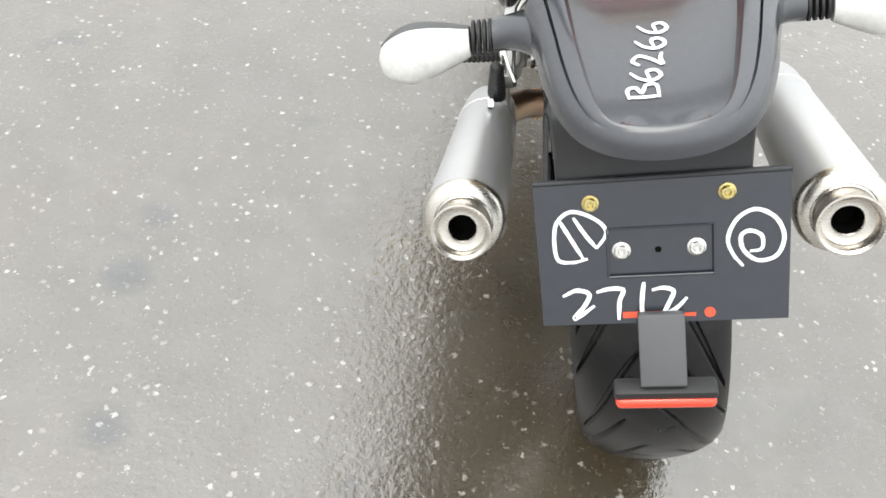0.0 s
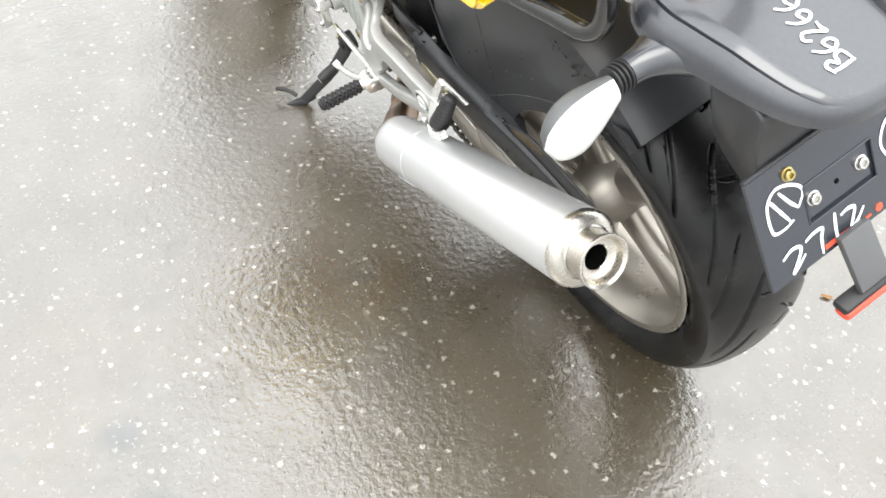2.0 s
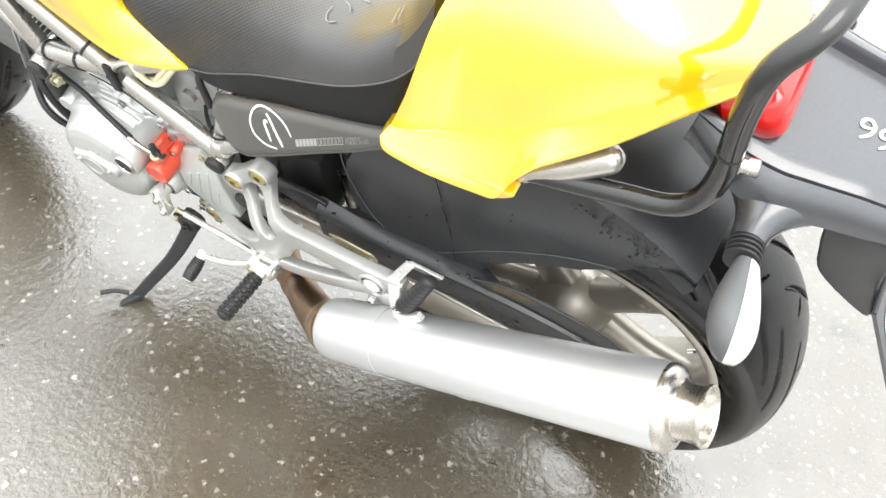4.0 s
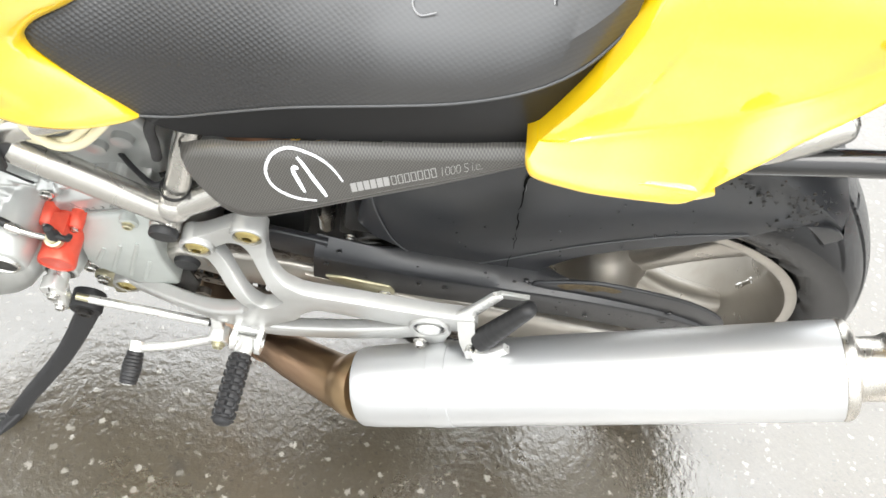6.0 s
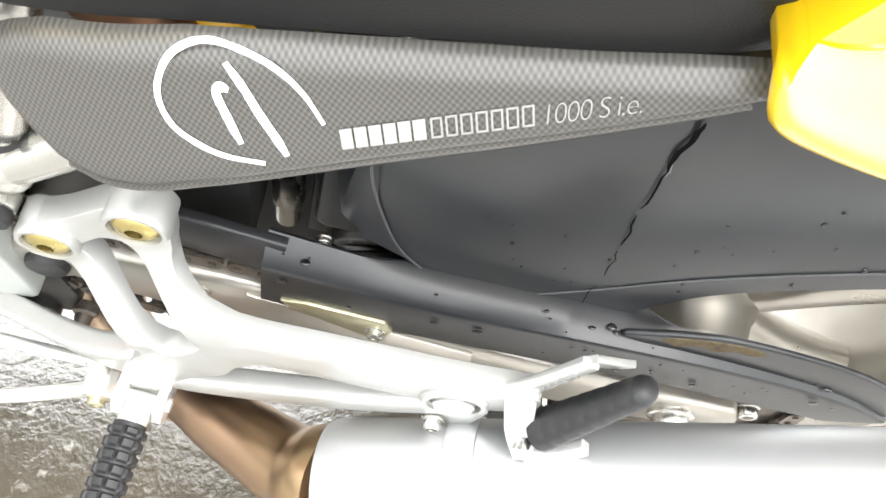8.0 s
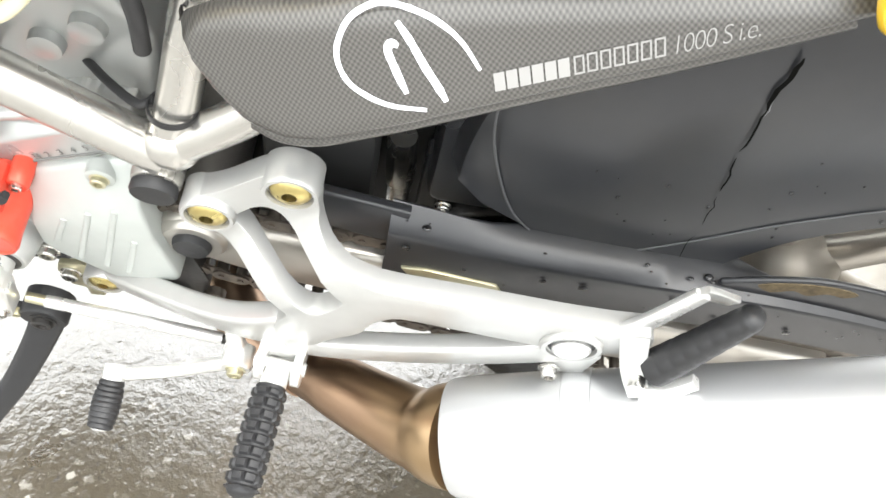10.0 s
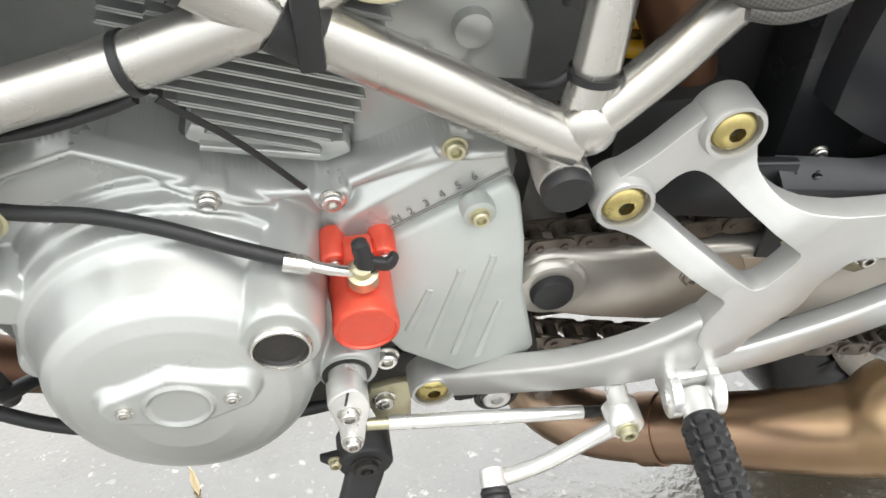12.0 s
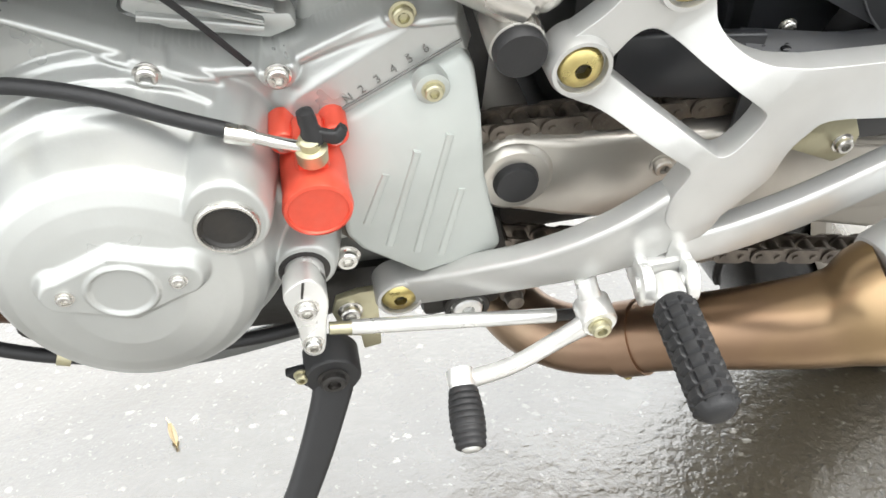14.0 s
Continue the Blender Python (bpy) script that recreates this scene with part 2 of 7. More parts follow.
def seat_vinyl(name, dots):
    """Black vinyl, with the raised grip dots of the seat's top where asked."""
    m = bpy.data.materials.new(name)
    m.use_nodes = True
    nt = m.node_tree
    N, L = nt.nodes, nt.links
    b = N["Principled BSDF"]
    b.inputs["Base Color"].default_value = (0.020, 0.020, 0.021, 1) if dots else (0.009, 0.009, 0.0095, 1)
    b.inputs["Specular IOR Level"].default_value = 0.75 if dots else 0.26
    tc = N.new("ShaderNodeTexCoord")
    nz = N.new("ShaderNodeTexNoise")
    nz.inputs["Scale"].default_value, nz.inputs["Detail"].default_value = 18.0, 6.0
    L.new(tc.outputs["Object"], nz.inputs["Vector"])
    rr = N.new("ShaderNodeMapRange")
    rr.inputs["To Min"].default_value, rr.inputs["To Max"].default_value = (0.27, 0.47) if dots else (0.34, 0.46)
    L.new(nz.outputs["Fac"], rr.inputs["Value"])
    wear = None
    if dots:
        # the rear of the top is worn smooth and wet
        sep = N.new("ShaderNodeSeparateXYZ")
        L.new(tc.outputs["Object"], sep.inputs["Vector"])
        shift = N.new("ShaderNodeMath")
        shift.operation = "MULTIPLY_ADD"
        shift.inputs[1].default_value = 0.10
        L.new(nz.outputs["Fac"], shift.inputs[0])
        L.new(sep.outputs["Y"], shift.inputs[2])
        wear = N.new("ShaderNodeMapRange")
        wear.interpolation_type = "SMOOTHSTEP"
        wear.inputs["From Min"].default_value, wear.inputs["From Max"].default_value = 0.44, 0.32
        L.new(shift.outputs[0], wear.inputs["Value"])
        wet = N.new("ShaderNodeMath")
        wet.operation = "MULTIPLY"
        wet.inputs[1].default_value = 0.9
        L.new(wear.outputs["Result"], wet.inputs[0])
        L.new(wet.outputs[0], b.inputs["Coat Weight"])
        b.inputs["Coat IOR"].default_value, b.inputs["Coat Roughness"].default_value = 1.6, 0.22
    L.new(rr.outputs["Result"], b.inputs["Roughness"])
    vo = N.new("ShaderNodeTexVoronoi")
    vo.inputs["Scale"].default_value = 235.0 if dots else 900.0
    vo.inputs["Randomness"].default_value = 0.06 if dots else 1.0
    if dots:
        # moulded dots in slanting rows, laid along the bike and up the slope
        slope = N.new("ShaderNodeMath")
        slope.operation = "ADD"
        L.new(sep.outputs["X"], slope.inputs[0])
        L.new(sep.outputs["Z"], slope.inputs[1])
        lay = N.new("ShaderNodeCombineXYZ")
        L.new(sep.outputs["Y"], lay.inputs["X"])
        L.new(slope.outputs[0], lay.inputs["Y"])
        turn = N.new("ShaderNodeMapping")
        turn.inputs["Rotation"].default_value = (0, 0, radians(45))
        L.new(lay.outputs["Vector"], turn.inputs["Vector"])
        vo.voronoi_dimensions = "2D"
        L.new(turn.outputs["Vector"], vo.inputs["Vector"])
    else:
        L.new(tc.outputs["Object"], vo.inputs["Vector"])
    bp = N.new("ShaderNodeBump")
    bp.invert = True
    bp.inputs["Strength"].default_value, bp.inputs["Distance"].default_value = (0.55, 0.0010) if dots else (0.15, 0.0005)
    L.new(vo.outputs["Distance"], bp.inputs["Height"])
    if wear:
        flat = N.new("ShaderNodeMapRange")
        flat.inputs["To Min"].default_value, flat.inputs["To Max"].default_value = 0.75, 0.25
        L.new(wear.outputs["Result"], flat.inputs["Value"])
        L.new(flat.outputs["Result"], bp.inputs["Strength"])
    L.new(bp.outputs["Normal"], b.inputs["Normal"])
    return m


def asphalt():
    """Wet, worn asphalt: dark binder, pale stone chips, damp film that varies, oily brown traces."""
    m = bpy.data.materials.new("wet_asphalt")
    m.use_nodes = True
    nt = m.node_tree
    N, L = nt.nodes, nt.links
    b = N["Principled BSDF"]
    tc = N.new("ShaderNodeTexCoord")

    def noise_tex(scale, detail=4.0, rough=0.5):
        n = N.new("ShaderNodeTexNoise")
        n.inputs["Scale"].default_value, n.inputs["Detail"].default_value, n.inputs["Roughness"].default_value = scale, detail, rough
        L.new(tc.outputs["Object"], n.inputs["Vector"])
        return n.outputs["Fac"]

    def rng(sock, a, c, lo=0.0, hi=1.0):
        n = N.new("ShaderNodeMapRange")
        n.inputs["From Min"].default_value, n.inputs["From Max"].default_value = a, c
        n.inputs["To Min"].default_value, n.inputs["To Max"].default_value = lo, hi
        L.new(sock, n.inputs["Value"])
        return n.outputs["Result"]

    def mix(fac, a, c):
        n = N.new("ShaderNodeMix")
        n.data_type = "RGBA"
        for key, v in (("Factor", fac), ("A", a), ("B", c)):
            if isinstance(v, tuple):
                n.inputs[key].default_value = (*v, 1)
            else:
                L.new(v, n.inputs[key])
        return n.outputs["Result"]

    def math_op(op, a, c):
        n = N.new("ShaderNodeMath")
        n.operation = op
        for i, v in enumerate((a, c)):
            if isinstance(v, float):
                n.inputs[i].default_value = v
            else:
                L.new(v, n.inputs[i])
        return n.outputs[0]

    def chips(scale, keep, size):
        v = N.new("ShaderNodeTexVoronoi")
        v.inputs["Scale"].default_value = scale
        warp = N.new("ShaderNodeVectorMath")
        warp.operation = "MULTIPLY_ADD"
        warp.inputs[1].default_value = (0.012, 0.012, 0.012)
        nn = N.new("ShaderNodeTexNoise")
        nn.inputs["Scale"].default_value = 160.0
        L.new(tc.outputs["Object"], nn.inputs["Vector"])
        L.new(nn.outputs["Color"], warp.inputs[0])
        L.new(tc.outputs["Object"], warp.inputs[2])
        L.new(warp.outputs["Vector"], v.inputs["Vector"])
        sepc = N.new("ShaderNodeSeparateColor")
        L.new(v.outputs["Color"], sepc.inputs["Color"])
        near = rng(v.outputs["Distance"], size, size * 0.55)
        pick = rng(sepc.outputs["Red"], keep, keep + 0.02)
        return math_op("MULTIPLY", near, pick), v.outputs["Distance"], sepc.outputs["Green"]

    damp = rng(noise_tex(2.2, 6.0, 0.6), 0.38, 0.62)
    base = mix(noise_tex(150.0, 6.0, 0.7), (0.036, 0.028, 0.017), (0.102, 0.083, 0.054))
    base = mix(rng(noise_tex(3.2, 6.0), 0.35, 0.7, 0.0, 0.5), base, (0.046, 0.041, 0.033))
    base = mix(rng(noise_tex(2.3, 3.0), 0.58, 0.72, 0.0, 0.6), base, (0.060, 0.042, 0.018))
    base = mix(rng(noise_tex(7.5, 2.0), 0.665, 0.725, 0.0, 0.6), base, (0.018, 0.017, 0.016))
    # three old damp stains
    for cx, cy, size in ((-0.79, -0.01, 0.050), (-0.78, 0.135, 0.040), (-0.725, -0.29, 0.045)):
        gap = N.new("ShaderNodeVectorMath")
        gap.operation = "DISTANCE"
        gap.inputs[1].default_value = (cx, cy, 0.0)
        L.new(tc.outputs["Object"], gap.inputs[0])
        ragged = math_op("ADD", gap.outputs["Value"], math_op("MULTIPLY", noise_tex(38.0, 3.0), 0.03))
        base = mix(rng(ragged, size + 0.018, size - 0.012, 0.0, 0.9), base, (0.008, 0.008, 0.008))
    c1, d1, g1 = chips(66.0, 0.84, 0.37)
    c2, d2, g2 = chips(170.0, 0.84, 0.42)
    c3, d3, g3 = chips(140.0, 0.80, 0.40)
    base = mix(math_op("MULTIPLY", c3, 0.6), base, (0.016, 0.015, 0.013))
    base = mix(math_op("MULTIPLY", c2, rng(g2, 0.0, 1.0, 0.15, 0.75)), base, (0.22, 0.205, 0.175))
    base = mix(math_op("MULTIPLY", c1, rng(g1, 0.0, 1.0, 0.2, 0.95)), base, (0.37, 0.35, 0.31))
    L.new(base, b.inputs["Base Color"])
    L.new(rng(damp, 0.0, 1.0, 0.36, 0.22), b.inputs["Roughness"])
    b.inputs["Specular IOR Level"].default_value = 1.0
    L.new(rng(noise_tex(9.0, 6.0, 0.7), 0.3, 0.7, 0.72, 1.0), b.inputs["Coat Weight"])
    b.inputs["Coat IOR"].default_value = 2.0
    L.new(rng(damp, 0.0, 1.0, 0.24, 0.09), b.inputs["Coat Roughness"])
    height = math_op("ADD", math_op("MULTIPLY", noise_tex(95.0, 4.0, 0.55), 0.75), math_op("MULTIPLY", d1, -0.4))
    height = math_op("ADD", height, math_op("MULTIPLY", d2, -0.2))
    height = math_op("ADD", height, math_op("MULTIPLY", noise_tex(42.0, 3.0, 0.6), rng(noise_tex(3.0, 3.0), 0.42, 0.62, 0.3, 1.6)))
    bp = N.new("ShaderNodeBump")
    bp.inputs["Distance"].default_value = 0.004
    L.new(rng(damp, 0.0, 1.0, 0.42, 0.26), bp.inputs["Strength"])
    L.new(height, bp.inputs["Height"])
    L.new(bp.outputs["Normal"], b.inputs["Normal"])
    L.new(bp.outputs["Normal"], b.inputs["Coat Normal"])
    return m


M_CARBON = carbon()
M_SEAT_TOP = seat_vinyl("seat_grip_vinyl", True)
M_SEAT_SIDE = seat_vinyl("seat_side_vinyl", False)
M_ASPHALT = asphalt()

# ---- building helpers ----
LEANING = pose(0, 0, 0.300, 0, -18.06, 0) @ pose(0, 0, -0.315)   # the bike on its side stand


def mesh_of(name, bm, m, sharp=38):
    me = bpy.data.meshes.new(name)
    bmesh.ops.recalc_face_normals(bm, faces=bm.faces)
    for f in bm.faces:
        f.smooth = True
    bm.to_mesh(me)
    bm.free()
    me.set_sharp_from_angle(angle=radians(sharp))
    me.materials.append(m)
    return me


def part(name, bm, m, parent, label="", sharp=38):
    ob = new(name, mesh_of(name, bm, m, sharp))
    ob.parent = parent
    if label:
        tagged(ob, label)
    return ob


def spline(points, per=8, closed=False):
    """A smooth line through the points."""
    P = [Vector(p) for p in points]
    n, out = len(P), []
    last = n if closed else n - 1
    for i in range(last):
        a = P[(i - 1) % n] if closed or i else P[0] * 2 - P[1]
        b, c = P[i], P[(i + 1) % n]
        d = P[(i + 2) % n] if closed or i + 2 < n else P[-1] * 2 - P[-2]
        for k in range(per):
            t = k / per
            out.append(0.5 * ((2 * b) + (c - a) * t + (2 * a - 5 * b + 4 * c - d) * t * t + (3 * b - a - 3 * c + d) * t ** 3))
    if not closed:
        out.append(P[-1].copy())
    return out


def skin(bm, rings, closed=True, caps=True, loop=False):
    """Faces between rings of vertices."""
    R = [[bm.verts.new(v) for v in ring] for ring in rings]
    n = len(R[0])
    pairs = list(zip(R, R[1:])) + ([(R[-1], R[0])] if loop else [])
    for a, b in pairs:
        for i in range(n if closed else n - 1):
            j = (i + 1) % n
            bm.faces.new((a[i], a[j], b[j], b[i]))
    if caps and closed and not loop:
        bm.faces.new(R[0][::-1])
        bm.faces.new(R[-1])
    return bm


def sweep(points, r, seg=14, caps=True, bm=None):
    """A round bar along the points; r is one radius or one a point."""
    bm = bm or bmesh.new()
    P = [Vector(p) for p in points]
    radii = r if isinstance(r, (list, tuple)) else [r] * len(P)
    t0 = (P[1] - P[0]).normalized()
    side = t0.orthogonal().normalized()
    rings = []
    for i, p in enumerate(P):
        t = (P[min(i + 1, len(P) - 1)] - P[max(i - 1, 0)]).normalized()
        side = (side - t * side.dot(t)).normalized()
        up = t.cross(side)
        rings.append([p + (side * math.cos(a) + up * math.sin(a)) * radii[i] for a in (2 * math.pi * k / seg for k in range(seg))])
    return skin(bm, rings, caps=caps)


def lathe(origin, axis, profile, seg=32, bm=None, caps=True, squash=1.0):
    """Turned solid: profile of (along, radius) from origin along axis."""
    bm = bm or bmesh.new()
    o, ax = Vector(origin), Vector(axis).normalized()
    side = Vector((0, 0, 1)).cross(ax)
    side = side.normalized() if side.length > 0.05 else ax.orthogonal().normalized()
    up = ax.cross(side)
    rings = [[o + ax * h + (side * math.cos(a) * squash + up * math.sin(a)) * max(r, 1e-5) for a in (2 * math.pi * k / seg for k in range(seg))] for h, r in profile]
    return skin(bm, rings, caps=caps)


def slab(outline, x0, x1, bevel=0.0015, segs=2, shift=None):
    """A plate of that (y, z) outline between x0 and x1, with rounded edges; shift moves its points."""
    bm = bmesh.new()
    a = [bm.verts.new((x0, y, z)) for y, z in outline]
    f = bm.faces.new(a)
    g = bmesh.ops.extrude_face_region(bm, geom=[f])
    bmesh.ops.translate(bm, vec=(x1 - x0, 0, 0), verts=[v for v in g["geom"] if isinstance(v, bmesh.types.BMVert)])
    bmesh.ops.recalc_face_normals(bm, faces=bm.faces)
    if bevel:
        bmesh.ops.bevel(bm, geom=list(bm.edges), offset=bevel, segments=segs, profile=0.5, affect="EDGES", clamp_overlap=True)
    if shift:
        for v in bm.verts:
            v.co = Vector(shift(v.co))
    return bm


def block(lo, hi, bevel=0.003, segs=2, m=None):
    bm = bmesh.new()
    bmesh.ops.create_cube(bm, size=1)
    lo, hi = Vector(lo), Vector(hi)
    bm.transform(Matrix.Translation((lo + hi) / 2) @ Matrix.Diagonal((*(hi - lo), 1)))
    if bevel:
        bmesh.ops.bevel(bm, geom=list(bm.edges), offset=bevel, segments=segs, profile=0.5, affect="EDGES", clamp_overlap=True)
    if m:
        bm.transform(m)
    return bm


def beam(points, widths, thick, bm=None, corner=0.3, per=6, steps=3):
    """A cast bar along the points, widths in the bike's side view, thick across; edges rounded."""
    bm = bm or bmesh.new()
    P = spline(points, per) if len(points) > 2 else [Vector(points[0]).lerp(Vector(points[1]), k / 6) for k in range(7)]
    W = np.interp(np.linspace(0, 1, len(P)), np.linspace(0, 1, len(widths)), widths)
    rings = []
    for i, p in enumerate(P):
        t = P[min(i + 1, len(P) - 1)] - P[max(i - 1, 0)]
        wide = Vector((0, -t.z, t.y)).normalized()
        w, h = W[i] / 2, thick / 2
        c = corner * 2 * min(w, h)
        ring = []
        for sx, sy, a0 in ((1, 1, 0), (-1, 1, 90), (-1, -1, 180), (1, -1, 270)):
            for k in range(steps + 1):
                a = radians(a0 + 90 * k / steps)
                ring.append(p + wide * (sx * (w - c) + c * math.cos(a)) + Vector((1, 0, 0)) * (sy * (h - c) + c * math.sin(a)))
        rings.append(ring)
    return skin(bm, rings)


def ribbon(points, width, at, bm=None, per=6, taper=0.35):
    """A brushed mark: points in a plane (u, v), placed by at(u, v)."""
    bm = bm or bmesh.new()
    P = spline([(u, v, 0) for u, v in points], per) if len(points) > 2 else [Vector((*points[0], 0)), Vector((*points[1], 0))]
    n, left, right = len(P), [], []
    for i, p in enumerate(P):
        t = (P[min(i + 1, n - 1)] - P[max(i - 1, 0)]).normalized()
        s = Vector((-t.y, t.x, 0))
        e = min(i, n - 1 - i) / max(1, n - 1)
        w = width / 2 * (1 - taper + taper * min(1, e * 6)) * (1 + 0.18 * noise.noise((p.x * 400, p.y * 400, 3.0)))
        left.append(bm.verts.new(at(*(p + s * w).xy)))
        right.append(bm.verts.new(at(*(p - s * w).xy)))
    for i in range(n - 1):
        bm.faces.new((left[i], left[i + 1], right[i + 1], right[i]))
    return bm


def bolt(origin, axis, r, h, socket=0.5, seg=20):
    """A cap-head bolt with a washer and a hexagonal socket."""
    bm = bmesh.new()
    lathe(origin, axis, [(0, r * 1.28), (h * 0.18, r * 1.28), (h * 0.22, r * 1.2)], seg, bm)
    o, ax = Vector(origin) + Vector(axis).normalized() * h * 0.22, Vector(axis).normalized()
    lathe(o, ax, [(0, r), (h * 0.62, r), (h * 0.78, r * 0.86), (h * 0.78, r * socket * 1.1)], seg, bm, caps=False)
    lathe(o, ax, [(h * 0.78, r * socket * 1.1), (h * 0.3, r * socket), (h * 0.29, 0.0)], 6, bm, caps=False)
    return bm


LEFT = Vector((-1, 0, 0))

# ---- the ground ----
gb = bmesh.new()
bmesh.ops.create_grid(gb, x_segments=8, y_segments=8, size=400)
ground = new("ground", mesh_of("ground", gb, M_ASPHALT))
tagged(ground, "wet grey asphalt with pale stone chips and damp brown traces", "ground", kind="structure")

# ---- the motorcycle ----
bike = new("motorcycle")
bike.matrix_world = LEANING
tagged(bike, "yellow and silver motorcycle leaning on its side stand", "motorcycle")


# ---- wheels ----
def tyre_mesh(name, R, half, bead_r, cy, cz, n_around, n_across, pitch_count, lean_k):
    """A road tyre with cut tread grooves, standing upright across the bike."""
    crown = R * 0.128 if half > 0.07 else R * 0.10
    u = np.linspace(-1, 1, n_across)
    tread = np.abs(u) < 0.80
    t = u / 0.80
    x = np.where(tread, half * np.sin(t * math.pi / 2 * 0.98), 0)
    r = np.where(tread, R - crown * (1 - np.sqrt(np.clip(1 - (0.97 * np.sin(np.clip(t, -1, 1) * math.pi / 2)) ** 2, 0, 1))), 0)
    k = np.clip((np.abs(u) - 0.80) / 0.20, 0, 1)
    r_sh = R - crown * (1 - math.sqrt(1 - 0.97 ** 2))
    side_x = np.sign(u) * (half - 0.004 * (k * 4) ** 2 * 0.3 + 0.003 * np.sin(k * math.pi))
    side_r = r_sh + (bead_r - r_sh) * k
    x, r = np.where(tread, x, side_x), np.where(tread, r, side_r)
    th = np.linspace(0, 2 * math.pi, n_around, endpoint=False)
    TH, X = np.meshgrid(th, x, indexing="ij")
    RR = np.repeat(r[None, :], n_around, 0).copy()
    step = 2 * math.pi / pitch_count
    s = np.sign(X)
    ax = np.abs(X) / half
    # long sickle grooves, half a pitch apart on the two sides
    for phase, lo, hi, width, bend in ((0.0, 0.06, 0.93, 0.0036, lean_k), (0.5, 0.34, 0.97, 0.0031, lean_k * 0.8), (0.30, 0.02, 0.30, 0.0026, -lean_k * 0.4)):
        centre = bend * ax ** 1.6 + np.where(s > 0, 0.5 * step, 0) + phase * step
        d = (TH - centre + step / 2) % step - step / 2
        lean = bend * 1.6 * np.clip(ax, 0.02, 1) ** 0.6 * R / half
        gap = np.abs(d) * R / np.sqrt(1 + lean * lean)
        w = width * (0.35 + 0.65 * np.sin(np.clip((ax - lo) / (hi - lo), 0, 1) * math.pi))
        cut = np.clip((w - gap) / 0.0014 + 0.5, 0, 1) * np.clip((ax - lo) / 0.03, 0, 1) * np.clip((hi - ax) / 0.03, 0, 1) * (np.abs(X) < half * 0.985)
        RR = np.minimum(RR, np.repeat(r[None, :], n_around, 0) - 0.0055 * cut)
    V = np.stack([X, cy - RR * np.sin(TH), cz + RR * np.cos(TH)], -1).reshape(-1, 3)
    i, j = np.meshgrid(np.arange(n_around), np.arange(n_across - 1), indexing="ij")
    a, b = i * n_across + j, ((i + 1) % n_around) * n_across + j
    F = np.stack([a, a + 1, b + 1, b], -1).reshape(-1, 4)
    me = bpy.data.meshes.new(name)
    me.from_pydata(V.tolist(), [], F.tolist())
    me.polygons.foreach_set("use_smooth", [True] * len(F))
    me.set_sharp_from_angle(angle=radians(40))
    me.materials.append(M_TYRE)
    me.update()
    return me


def rim_mesh(R, half, cy, cz, m):
    """Wheel rim barrel with lips."""
    prof = [(-half, R), (-half - 0.003, R + 0.004), (-half - 0.005, R - 0.002), (-half - 0.003, R - 0.009), (-half + 0.006, R - 0.014), (-half * 0.55, R - 0.030),
            (-half * 0.2, R - 0.034), (half * 0.2, R - 0.034), (half * 0.55, R - 0.030), (half - 0.006, R - 0.014), (half + 0.003, R - 0.009),
            (half + 0.005, R - 0.002), (half + 0.003, R + 0.004), (half, R), (half * 0.5, R - 0.022), (-half * 0.5, R - 0.022)]
    bm = bmesh.new()
    seg = 120
    rings = []
    for k in range(seg):
        a = 2 * math.pi * k / seg
        rings.append([Vector((x, cy + r * math.cos(a), cz + r * math.sin(a))) for x, r in prof])
    return skin(bm, rings, loop=True)


def spoke(cy, cz, angle, r0, r1, x_hub, x_rim, wide0, wide1, thick):
    """A hollow-faced cast spoke that flares into the rim."""
    bm = bmesh.new()
    rings = []
    for k in range(13):
        t = k / 12
        r = r0 + (r1 - r0) * t
        w = (wide0 + (wide1 - wide0) * t ** 2.2) / 2 * (1 - 0.22 * math.sin(math.pi * t))
        x = x_hub + (x_rim - x_hub) * t
        ring = []
        for i in range(20):
            a = 2 * math.pi * i / 20
            px_, py_ = math.cos(a), math.sin(a)
            flat = abs(px_) ** 0.55 * (1 if px_ > 0 else -1)
            ring.append(Vector((x + thick / 2 * py_, r, w * flat)))
        rings.append(ring)
    skin(bm, rings)
    bm.transform(Matrix.Translation((0, cy, cz)) @ Matrix.Rotation(angle, 4, "X"))
    return bm


def wheel(name, label, cy, cz, R, half, rim_r, rim_half, spokes, turn, n_around, n_across, pitch_count, lean_k):
    rim = part(name, rim_mesh(rim_r, rim_half, cy, cz, M_WHEEL), M_WHEEL, bike, label)
    tyre = new("tyre", tyre_mesh("tyre", R, half, rim_r + 0.003, cy, cz, n_around, n_across, pitch_count, lean_k))
    tyre.parent = rim
    tagged(tyre, "wet black rubber road tyre")
    for k in range(spokes):
        part("spoke", spoke(cy, cz, turn + 2 * math.pi * k / spokes, 0.045, rim_r - 0.026, -0.01, -0.015, 0.062, 0.095, 0.040), M_WHEEL, rim)
    part("hub", lathe((-0.072, cy, cz), (1, 0, 0), [(0, 0.030), (0.002, 0.046), (0.03, 0.050), (0.05, 0.062), (0.085, 0.062), (0.11, 0.05), (0.14, 0.046)], 40), M_WHEEL, rim)
    va = turn + math.pi / spokes
    vy, vz = math.cos(va), math.sin(va)
    part("valve", lathe((-0.02, cy + (rim_r - 0.03) * vy, cz + (rim_r - 0.03) * vz), (-0.55, -vy, -vz), [(0, 0.0045), (0.006, 0.0042), (0.007, 0.0030), (0.018, 0.0030), (0.019, 0.0038), (0.026, 0.0036)], 12), M_STEEL, rim, "steel tyre valve")
    return rim


